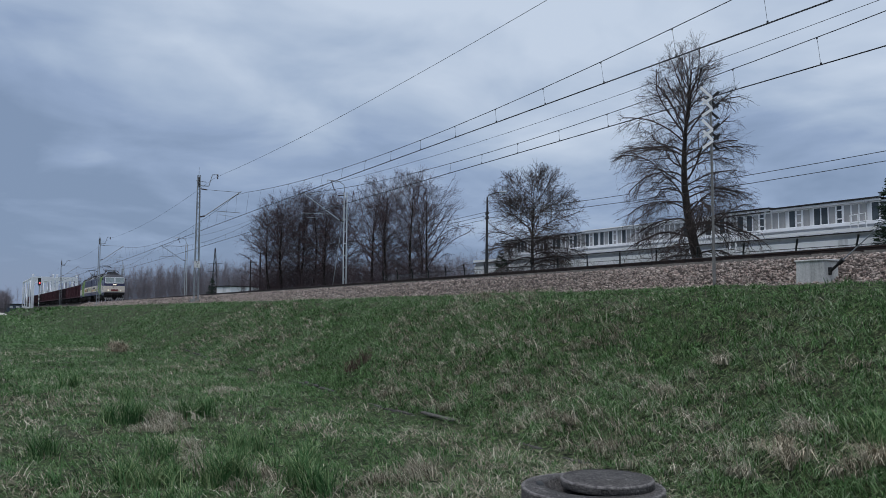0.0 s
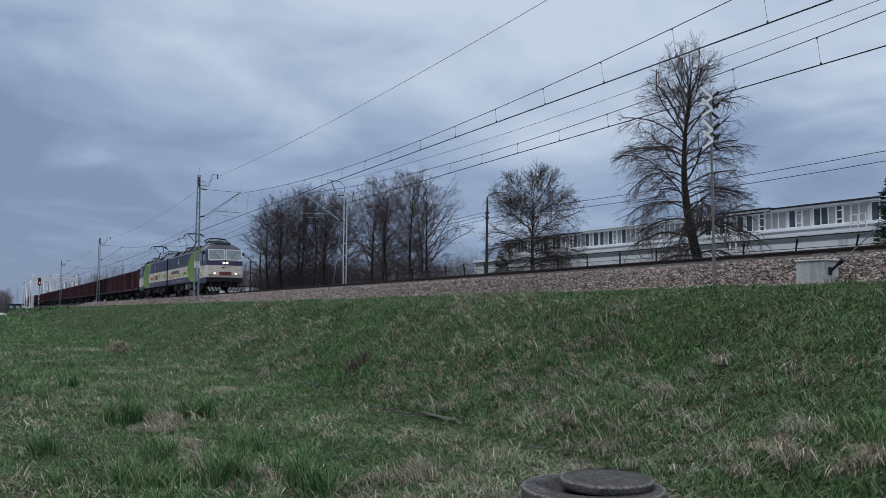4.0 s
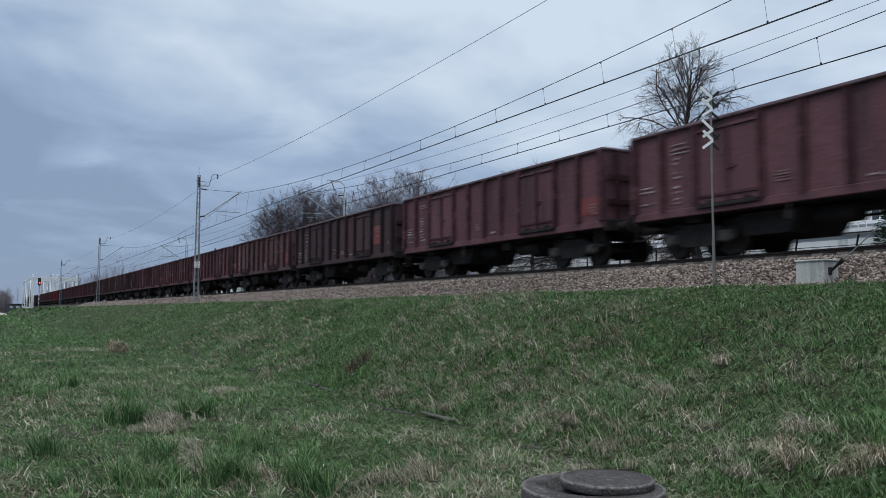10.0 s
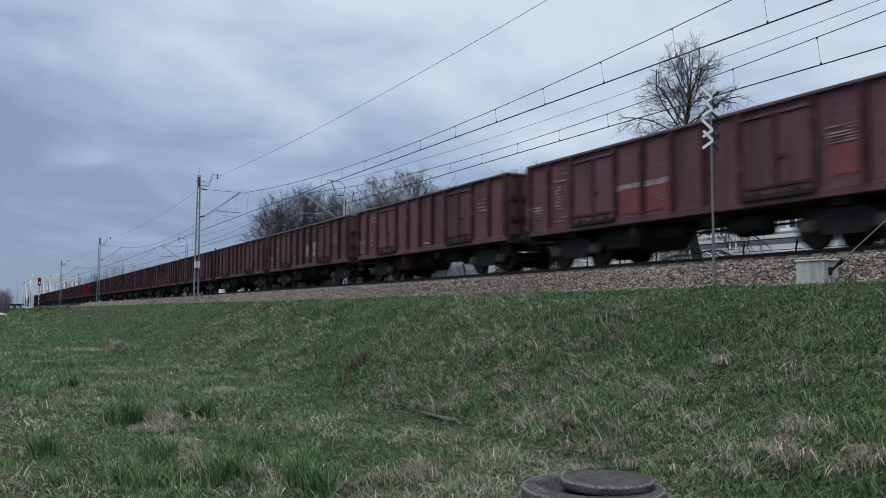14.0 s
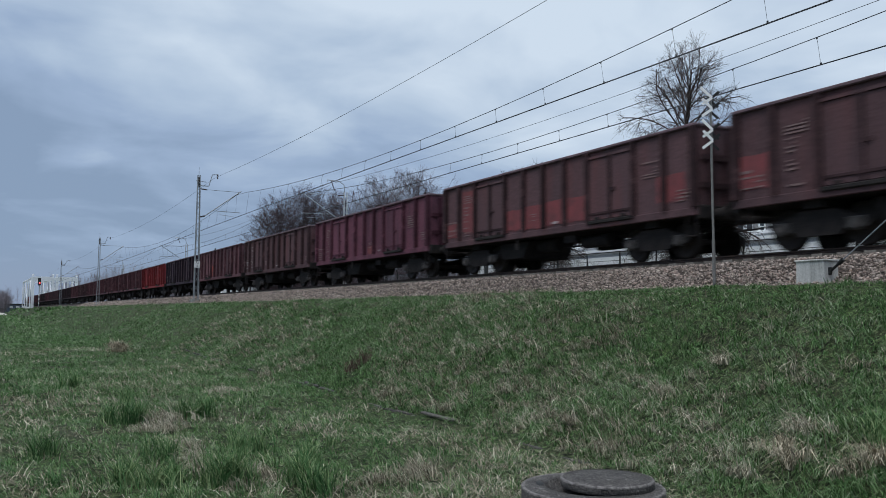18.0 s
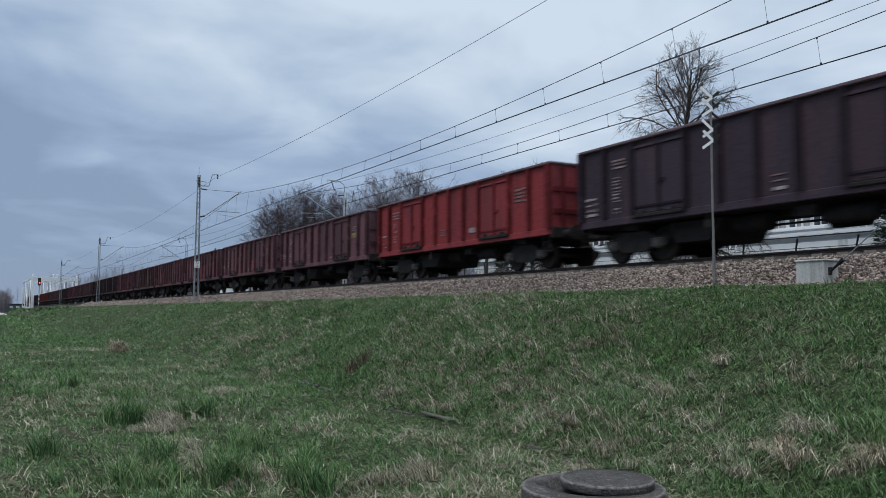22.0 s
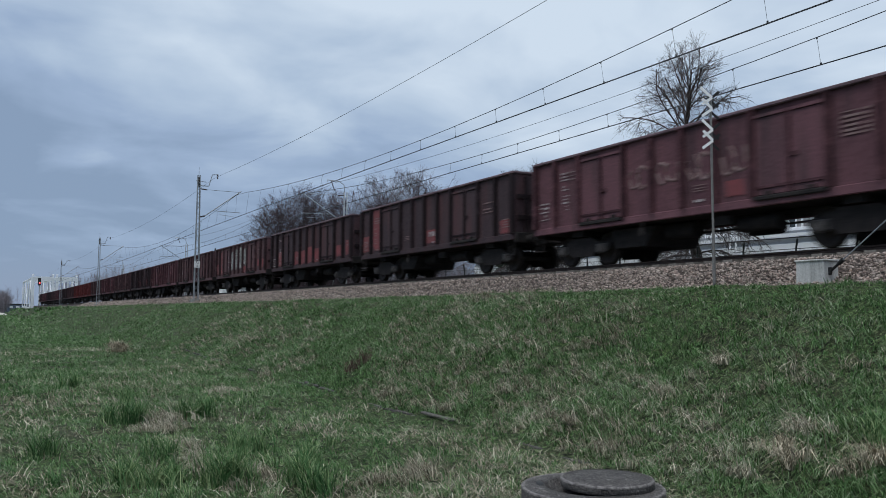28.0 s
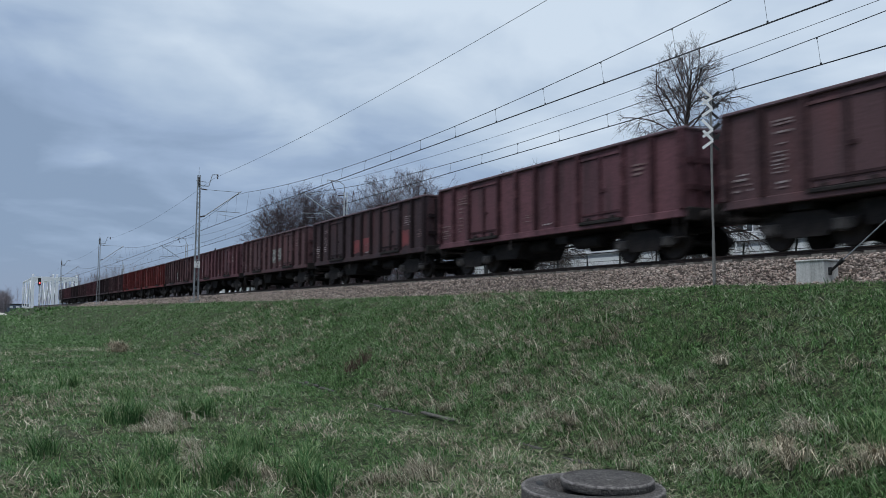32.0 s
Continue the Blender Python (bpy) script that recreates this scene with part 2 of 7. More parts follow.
class Geo:
    """Gathers faces of one part."""

    def __init__(self):
        self.v, self.f, self.smooth = [], [], []

    def add(self, verts, faces, smooth=False):
        o = len(self.v)
        self.v += [tuple(p) for p in verts]
        self.f += [tuple(i + o for i in q) for q in faces]
        self.smooth += [smooth] * len(faces)
        return self

    def box(self, c, s, m=None, chamfer=0.0):
        x, y, z = (a / 2 for a in s)
        if chamfer:
            b = min(chamfer, x * 0.9, y * 0.9, z * 0.9)
            v = []
            for sx in (-1, 1):
                for sy in (-1, 1):
                    for sz in (-1, 1):
                        v += [(sx * (x - b), sy * (y - b), sz * z), (sx * (x - b), sy * y, sz * (z - b)), (sx * x, sy * (y - b), sz * (z - b))]
            i = lambda a, d, e, k: ((a > 0) * 4 + (d > 0) * 2 + (e > 0)) * 3 + k
            f = [[i(-1, -1, e, 0), i(1, -1, e, 0), i(1, 1, e, 0), i(-1, 1, e, 0)][::e] for e in (1, -1)]
            f += [[i(-1, d, -1, 1), i(1, d, -1, 1), i(1, d, 1, 1), i(-1, d, 1, 1)][::-d] for d in (1, -1)]
            f += [[i(a, -1, -1, 2), i(a, 1, -1, 2), i(a, 1, 1, 2), i(a, -1, 1, 2)][::a] for a in (1, -1)]
            for e in (1, -1):
                for d in (1, -1):
                    f.append([i(-1, d, e, 0), i(1, d, e, 0), i(1, d, e, 1), i(-1, d, e, 1)][::-d * e])
                    f.append([i(d, -1, e, 0), i(d, 1, e, 0), i(d, 1, e, 2), i(d, -1, e, 2)][::d * e])
                    f.append([i(d, e, -1, 1), i(d, e, 1, 1), i(d, e, 1, 2), i(d, e, -1, 2)][::d * e])
                    for a in (1, -1):
                        f.append([i(a, d, e, 0), i(a, d, e, 1), i(a, d, e, 2)][::-a * d * e])
        else:
            v = [(sx * x, sy * y, sz * z) for sx in (-1, 1) for sy in (-1, 1) for sz in (-1, 1)]
            f = [(0, 1, 3, 2), (4, 6, 7, 5), (0, 4, 5, 1), (2, 3, 7, 6), (0, 2, 6, 4), (1, 5, 7, 3)]
        m = m if m is not None else Matrix.Identity(4)
        return self.add([(m @ Vector(p)) + Vector(c) for p in v], f)

    def bar(self, a, b, w, h=None):
        """A square bar from a to b."""
        a, b = Vector(a), Vector(b)
        d = b - a
        m = d.to_track_quat("X", "Z").to_matrix().to_4x4()
        return self.box((a + b) / 2, (d.length, w, h or w), m)

    def cyl(self, a, b, r, r2=None, n=10, caps=True):
        a, b = Vector(a), Vector(b)
        r2 = r if r2 is None else r2
        q = (b - a).to_track_quat("Z", "Y")
        ring = [q @ Vector((math.cos(math.tau * k / n), math.sin(math.tau * k / n), 0)) for k in range(n)]
        v = [a + u * r for u in ring] + [b + u * r2 for u in ring]
        self.add(v, [(k, (k + 1) % n, n + (k + 1) % n, n + k) for k in range(n)], True)
        if caps:
            self.add(v, [tuple(range(n))[::-1], tuple(range(n, 2 * n))])
        return self

    def pipe(self, pts, r, n=5):
        """One continuous round bar along the points."""
        pts = [Vector(p) for p in pts]
        v = []
        for k, p in enumerate(pts):
            d = pts[min(k + 1, len(pts) - 1)] - pts[max(k - 1, 0)]
            q = d.to_track_quat("Z", "Y")
            v += [p + q @ Vector((math.cos(math.tau * j / n) * r, math.sin(math.tau * j / n) * r, 0)) for j in range(n)]
        self.add(v, [(k * n + j, k * n + (j + 1) % n, (k + 1) * n + (j + 1) % n, (k + 1) * n + j) for k in range(len(pts) - 1) for j in range(n)], True)
        return self.add(v, [tuple(range(n))[::-1], tuple(range((len(pts) - 1) * n, len(pts) * n))])

    def extrude(self, outline, a, b, axis=0, smooth=False):
        """A closed outline of (p, q) pushed along an axis from a to b: axis 0 takes (y, z), 1 (x, z), 2 (x, y)."""
        put = lambda p, t: (t, p[0], p[1]) if axis == 0 else (p[0], t, p[1]) if axis == 1 else (p[0], p[1], t)
        n = len(outline)
        v = [put(p, a) for p in outline] + [put(p, b) for p in outline]
        self.add(v, [(k, (k + 1) % n, n + (k + 1) % n, n + k) for k in range(n)], smooth)
        return self.add(v, [tuple(range(n))[::-1], tuple(range(n, 2 * n))])

    def lathe(self, profile, centre=(0, 0, 0), n=24, axis="Z", smooth=True):
        v = []
        for r, z in profile:
            for k in range(n):
                c, s = math.cos(math.tau * k / n) * r, math.sin(math.tau * k / n) * r
                p = (c, s, z) if axis == "Z" else (c, z, s)
                v.append(Vector(p) + Vector(centre))
        f = [(j * n + k, j * n + (k + 1) % n, (j + 1) * n + (k + 1) % n, (j + 1) * n + k) for j in range(len(profile) - 1) for k in range(n)]
        return self.add(v, f, smooth)

    def mesh(self, name, material):
        me = bpy.data.meshes.new(name)
        me.from_pydata(self.v, [], self.f)
        me.polygons.foreach_set("use_smooth", self.smooth)
        me.materials.append(material)
        me.update()
        return me


def thing(name, label, category, at=(0, 0, 0), turn=0, group="", kind=""):
    e = new(name)
    e.empty_display_size = 0.2
    e.matrix_basis = pose(*at, 0, 0, turn)
    return tagged(e, label, category, group, kind)


def part(name, geo, material, parent=None, label="", at=None):
    me = geo if isinstance(geo, bpy.types.Mesh) else geo.mesh(name, material)
    ob = new(name, me)
    ob.parent = parent
    if at is not None:
        ob.matrix_basis = at if isinstance(at, Matrix) else Matrix.Translation(at)
    if label:
        ob["label"] = label
    return ob


def solid(name, geo, material, label, category, kind="", group="", at=None):
    ob = part(name, geo, material, None, "", at)
    return tagged(ob, label, category, group, kind)


def array_mesh(name, verts, faces, material, smooth=False):
    """A mesh from numpy arrays; all faces have as many corners."""
    me = bpy.data.meshes.new(name)
    n, k = faces.shape
    me.vertices.add(len(verts))
    me.vertices.foreach_set("co", verts.astype(np.float32).ravel())
    me.loops.add(n * k)
    me.loops.foreach_set("vertex_index", faces.astype(np.int32).ravel())
    me.polygons.add(n)
    me.polygons.foreach_set("loop_start", np.arange(0, n * k, k, dtype=np.int32))
    me.polygons.foreach_set("use_smooth", np.full(n, smooth))
    me.materials.append(material)
    me.update(calc_edges=True)
    me.validate()
    return me


# ---- the plan: x along the line, y away from the onlooker, z = 0 at the rail heads ----


def bend(x):
    """How far the line has drifted sideways at x: a wide curve beyond -30, straight over the bridge, then a bend the other way."""
    x = np.asarray(x, float)
    d = np.clip(x + 30, -230, 0)
    e = np.clip(x + 335, -110, 0)
    return -4.3e-5 * d * d + np.where(x < -260, (x + 260) * 2 * 4.3e-5 * 230, 0) + 1.6e-3 * e * e + np.where(x < -445, -(x + 445) * 2 * 1.6e-3 * 110, 0)


def heading(x):
    d = min(max(x + 30, -230), 0)
    e = min(max(x + 335, -110), 0)
    return math.degrees(math.atan(-2 * 4.3e-5 * d + 2 * 1.6e-3 * e))


def wobble(x, y, k=1.0):
    return (np.sin(x * 1.7 * k + 0.6 * np.sin(y * 1.1 * k)) * np.sin(y * 1.3 * k + 1.1) * 0.5 + np.sin(x * 0.61 * k + y * 0.83 * k + 2.0) * 0.5 + 0.35 * np.sin(x * 3.9 * k + 1.0) * np.sin(y * 4.3 * k))


def ground_z(x, y):
    x, y = np.asarray(x, float), np.asarray(y, float)
    w = y - bend(x)
    base = np.interp(w, [-200, -30, -18, -12.5, -10.4, -9.7, -7.5, -5.2, -4.3, -3.4, -2.9, 7.3, 8.6, 12, 400], [-3.6, -3.3, -3.08, -3.12, -3.22, -3.12, -2.24, -1.17, -0.91, -0.87, -0.90, -0.90, -0.8, -0.75, -0.6])
    rough = np.interp(w, [-60, -20, -4.6, -3.8], [0.0, 0.05, 0.05, 0.01]) * (w < -3.8)
    return base + rough * wobble(x, y, 1.3) + rough * 0.5 * wobble(x + 9, y, 3.7)


def edging_y(x):
    """The line of the sunken concrete edging, which nears the bank as it goes."""
    return bend(x) - 10.1 - 0.026 * (x + 8)


def build_ground():
    xs = np.unique(np.concatenate([-np.geomspace(60, 3000, 40), np.arange(-60, -20, 0.8), np.arange(-20, 6, 0.25), np.geomspace(6, 3000, 30)]))
    ys = np.unique(np.concatenate([-np.geomspace(25, 3000, 22), np.arange(-25, -2.5, 0.25), np.arange(-2.5, 14, 1.5), np.geomspace(14, 3000, 24)]))
    X, Y = np.meshgrid(xs, ys, indexing="ij")
    V = np.stack([X, Y + 0 * X, ground_z(X, Y)], -1).reshape(-1, 3)
    nx, ny = len(xs), len(ys)
    i = (np.arange(nx - 1)[:, None] * ny + np.arange(ny - 1)[None]).ravel()
    F = np.stack([i, i + ny, i + ny + 1, i + 1], -1)
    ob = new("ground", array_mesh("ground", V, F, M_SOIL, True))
    return tagged(ob, "grass-grown ground and railway embankment of turf with shade-dark gaps", "ground", kind="structure")


build_ground()

LINE = list(np.concatenate([np.arange(-700, -440, 40), np.arange(-440, -40, 10), np.arange(-40, 60, 20), [120, 300, 500]]))


def along(outline, name, material, y0=0.0, closed=True):
    """A profile of (y, z) carried along the line, with the line's bend."""
    n = len(outline)
    V = np.array([[x, y0 + float(bend(x)) + p[0], p[1]] for x in LINE for p in outline])
    k = n if closed else n - 1
    F = np.array([[j * n + a, (j + 1) * n + a, (j + 1) * n + (a + 1) % n, j * n + (a + 1) % n] for j in range(len(LINE) - 1) for a in range(k)])
    return array_mesh(name, V, F, material)


BALLAST = [(-3.65, -0.93), (-2.95, -0.66), (-2.1, -0.34), (-1.75, -0.28), (-1.0, -0.24), (1.7, -0.24), (2.1, -0.34), (2.5, -0.24), (6.0, -0.24), (6.4, -0.28), (7.9, -0.9)]


def build_track():
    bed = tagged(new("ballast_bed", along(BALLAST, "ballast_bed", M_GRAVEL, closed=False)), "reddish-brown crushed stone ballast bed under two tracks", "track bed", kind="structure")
    rail = [(-0.075, -0.17), (0.075, -0.17), (0.075, -0.155), (0.012, -0.13), (0.012, -0.045), (0.036, -0.035), (0.036, -0.004), (0.028, 0.0), (-0.028, 0.0), (-0.036, -0.004), (-0.036, -0.035), (-0.012, -0.045), (-0.012, -0.13), (-0.075, -0.155)]
    sl = Geo().extrude([(-1.3, -0.2), (1.3, -0.2), (1.3, -0.14), (0.95, -0.12), (0.45, -0.15), (-0.45, -0.15), (-0.95, -0.12), (-1.3, -0.14)], -0.13, 0.13).mesh("sleeper", M_SLEEPER)
    for y0 in (0.0, 4.2):
        tr = thing("railway_track", "rusty steel rails on concrete sleepers in ballast", "track", kind="structure", group="tracks")
        for side in (-0.754, 0.754):
            part("rail", along(rail, "rail", M_RAIL, y0 + side), None, tr)
        for k in range(110):
            x = 3 - 0.6 * k
            part("sleeper", sl, None, tr, at=pose(x, y0 + float(bend(x)), 0, 0, 0, heading(x)))
    return bed


build_track()


class Heap:
    def __init__(self):
        self.v, self.f, self.n = [], [], 0

    def add(self, v, f):
        self.v.append(v)
        self.f.append(f + self.n)
        self.n += len(v)

    def make(self, name, material, label):
        ob = new(name, array_mesh(name, np.concatenate(self.v), np.concatenate(self.f), material))
        return tagged(ob, label, "grass", kind="stuff")


def rock_shapes(rng, n, plain=False):
    """Uneven pebbles: twenty faces each, or eight for the far ones."""
    g = (1 + 5 ** 0.5) / 2
    if plain:
        V = np.array([(1, 0, 0), (-1, 0, 0), (0, 1, 0), (0, -1, 0), (0, 0, 1), (0, 0, -1)]) * 1.1
        F = np.array([(0, 2, 4), (2, 1, 4), (1, 3, 4), (3, 0, 4), (2, 0, 5), (1, 2, 5), (3, 1, 5), (0, 3, 5)])
    else:
        V = np.array([(-1, g, 0), (1, g, 0), (-1, -g, 0), (1, -g, 0), (0, -1, g), (0, 1, g), (0, -1, -g), (0, 1, -g), (g, 0, -1), (g, 0, 1), (-g, 0, -1), (-g, 0, 1)]) / 1.9
        F = np.array([(0, 11, 5), (0, 5, 1), (0, 1, 7), (0, 7, 10), (0, 10, 11), (1, 5, 9), (5, 11, 4), (11, 10, 2), (10, 7, 6), (7, 1, 8), (3, 9, 4), (3, 4, 2), (3, 2, 6), (3, 6, 8), (3, 8, 9), (4, 9, 5), (2, 4, 11), (6, 2, 10), (8, 6, 7), (9, 8, 1)])
    P = V[None] * rng.uniform(0.55, 1.25, (n, len(V), 1)) * rng.uniform(0.45, 1.3, (n, 1, 3))
    ax = rng.normal(size=(n, 3))
    ax /= np.linalg.norm(ax, axis=1)[:, None]
    an = rng.uniform(0, 6.28, n)
    c, s = np.cos(an)[:, None, None], np.sin(an)[:, None, None]
    A = np.broadcast_to(ax[:, None], P.shape)
    P = P * c + np.cross(A, P) * s + A * (A * P).sum(-1, keepdims=True) * (1 - c)
    return P, F


def ballast_top(w):
    return np.interp(w, [p[0] for p in BALLAST], [p[1] for p in BALLAST])


def build_stones():
    rng = np.random.default_rng(5)
    h = Heap()
    for n, x0, x1, power, plain in ((17000, -4.0, -17.0, 1.0, True), (19500, -17.0, -54.0, 1.2, True), (11000, -52.0, -150.0, 1.4, True)):
        x = x0 + (x1 - x0) * rng.random(n) ** power
        w = rng.uniform(-3.75, -0.85, n)
        w = np.where(rng.random(n) < 0.04, rng.uniform(-4.1, -3.5, n), w)
        size = rng.uniform(0.018, 0.034, n) * np.interp(-x, [5, 20, 48, 150], [1.0, 1.1, 1.6, 3.8])
        P, F = rock_shapes(rng, n, plain)
        z = np.maximum(ballast_top(w), ground_z(x, w + bend(x))) + size * rng.uniform(-0.1, 1.3, n)
        P = P * size[:, None, None] * (1.1, 1.1, 0.8) + np.stack([x, w + bend(x), z], -1)[:, None]
        h.add(P.reshape(-1, 3), (F[None] + (np.arange(n) * P.shape[1])[:, None, None]).reshape(-1, 3))
    tagged(new("ballast_stones", array_mesh("ballast_stones", np.concatenate(h.v), np.concatenate(h.f), M_STONE)), "loose reddish-brown crushed ballast stones", "ballast", kind="stuff")
    P, F = rock_shapes(rng, 12)
    shapes = [array_mesh("stone", q * 0.034 * (1.1, 1.1, 0.8), F, M_STONE_ONE) for q in P]
    bed = bpy.data.objects["ballast_bed"]
    for k in range(300):
        x, w = -7.0 - 8.0 * rng.random(), rng.uniform(-3.7, -2.0)
        part("stone", shapes[k % 12], None, bed, at=pose(x, w + float(bend(x)), float(max(ballast_top(w), ground_z(x, w))) + 0.04, *(rng.uniform(0, 360, 3))))


build_stones()


def sheaf(rng, base, count, spread, length, lean, width, droop=0.5, comb=0.0, joints=2, down=-1.57, fan=0.95):
    """Blades round each base point: (n, 3) points; a blade is an arc of flat joints that ends in a tip.
    lean: how far it lies over at its foot, droop: how much further at its tip. comb: the share of a tuft that lies over to one side, mostly downhill."""
    n = len(base) * count
    b = np.repeat(base, count, 0)
    ang = rng.uniform(0, math.tau, n)
    if comb:
        way = np.repeat(rng.normal(down, fan, len(base)), count)
        ang = np.where(rng.random(n) < comb, way + rng.normal(0, 0.5, n), ang)
    rad = np.abs(rng.normal(0, 1, n)) * spread
    out = np.stack([np.cos(ang), np.sin(ang), 0 * ang], -1)
    L = (np.repeat(length, count) if np.ndim(length) else length) * rng.uniform(0.45, 1.3, n)
    W = (np.repeat(width, count) if np.ndim(width) else width) * rng.uniform(0.6, 1.35, n)
    tilt = np.abs(rng.normal(lean, lean * 0.4, n)) * 0.55
    fall = np.abs(rng.normal(droop, droop * 0.4, n)) + tilt
    spot = rng.uniform(0, math.tau, n)
    p = b + np.stack([np.cos(spot), np.sin(spot), 0 * spot], -1) * rad[:, None]
    side = ang + 1.57 + rng.normal(0, 0.7, n)
    s = np.stack([np.cos(side), np.sin(side), 0 * side], -1) * W[:, None] / 2
    up = np.array([0, 0, 1.0])
    rows = [p - s, p + s]
    for k in range(joints):
        th = np.minimum(tilt + (fall - tilt) * k / max(joints - 1, 1), 2.1)
        p = p + (out * np.sin(th)[:, None] + up * np.cos(th)[:, None]) * (L / joints)[:, None]
        if k == joints - 1:
            rows.append(p)
        else:
            w = 1.0 - 0.25 * (k + 1)
            rows += [p - s * w, p + s * w]
    V = np.stack(rows, 1)
    F = []
    for k in range(joints - 1):
        F += [(2 * k, 2 * k + 1, 2 * k + 3), (2 * k, 2 * k + 3, 2 * k + 2)]
    F.append((2 * joints - 2, 2 * joints - 1, 2 * joints))
    m = 2 * joints + 1
    return V.reshape(-1, 3), (np.array(F)[None] + (np.arange(n) * m)[:, None, None]).reshape(-1, 3)


def scatter(rng, n, near, far, power, span):
    """Points on the grassy ground of the bank and the meadow, thinning with the distance from the meadow's path."""
    d = near + (far - near) * rng.random(n) ** power
    a = YAW + rng.uniform(-span, span, n)
    x, y = EYE.x - np.sin(a) * d, EYE.y + np.cos(a) * d
    keep = (y - bend(x) < -3.8) & (np.hypot(x + 5.62, y + 11.95) > 0.62) & ((np.abs(y - edging_y(x) + 0.03) > np.where(rng.random(n) < 0.45, 0.0, 0.15)) | (x < -37)) & ((np.abs(x + 9.8) > 0.5) | (y < -4.35))
    x, y = x[keep], y[keep]
    return np.stack([x, y, ground_z(x, y) - 0.01], -1), d[keep]


def dryness(x, y):
    """Where the old grass shows: patches a few metres wide, more of them on the bank's lower half."""
    w = y - bend(x)
    return wobble(x * 0.55 + 4, y * 0.75) + 0.45 * wobble(x * 1.6, y * 2.1) + np.interp(w, [-14.5, -12.8, -10.8, -9, -6, -4.5], [-0.05, 0.16, 0.0, 0.36, 0.06, -0.4])


# dead tussocks: x, y, spread, sheaves, length of the blades
STRAW_ON_BANK = ((-17.9, -12.0, 0.5, 14, 0.2), (-5.78, -9.2, 0.16, 8, 0.34), (-6.05, -9.05, 0.12, 6, 0.32), (-4.99, -9.05, 0.16, 8, 0.36), (-5.1, -9.25, 0.2, 6, 0.34), (-6.1, -9.6, 0.12, 5, 0.26), (-8.16, -9.6, 0.2, 7, 0.3), (-12.4, -9.6, 0.3, 7, 0.26), (-8.8, -8.05, 0.25, 7, 0.26), (-6.03, -8.7, 0.2, 7, 0.28), (-9.38, -9.3, 0.25, 6, 0.26), (-15.0, -9.4, 0.3, 8, 0.26))
STRAW_LOWER = ((-11.9, -6.9, 0.3, 6, 0.24), (-8.6, -7.15, 0.25, 6, 0.26), (-11.7, -8.8, 0.3, 7, 0.26), (-9.8, -14.4, 0.2, 6, 0.24), (-12.2, -14.5, 0.3, 8, 0.22), (-8.3, -14.2, 0.2, 6, 0.2), (-7.6, -12.9, 0.3, 6, 0.2), (-13.1, -14.0, 0.35, 12, 0.3), (-12.2, -14.1, 0.3, 9, 0.26), (-9.1, -14.2, 0.3, 9, 0.3), (-8.6, -13.9, 0.2, 6, 0.3), (-10.8, -14.2, 0.4, 9, 0.24), (-7.9, -12.4, 0.3, 8, 0.24))
TALL_TUFTS = ((-13.5, -13.7, 0.46), (-13.7, -13.4, 0.4), (-13.2, -14.5, 0.46), (-13.4, -14.8, 0.4), (-8.4, -14.42, 0.46), (-8.3, -14.2, 0.42), (-8.1, -13.8, 0.38), (-10.0, -14.6, 0.36), (-7.5, -13.7, 0.36), (-10.2, -13.6, 0.3), (-10.9, -15.9, 0.34), (-19.8, -14.9, 0.4), (-9.0, -15.2, 0.34), (-5.0, -8.8, 0.34), (-5.3, -8.5, 0.3), (-8.7, -14.9, 0.3), (-9.2, -13.2, 0.3), (-16.5, -14.2, 0.36))


def on_bank(p):
    return p[:, 1] - bend(p[:, 0]) > -10.0


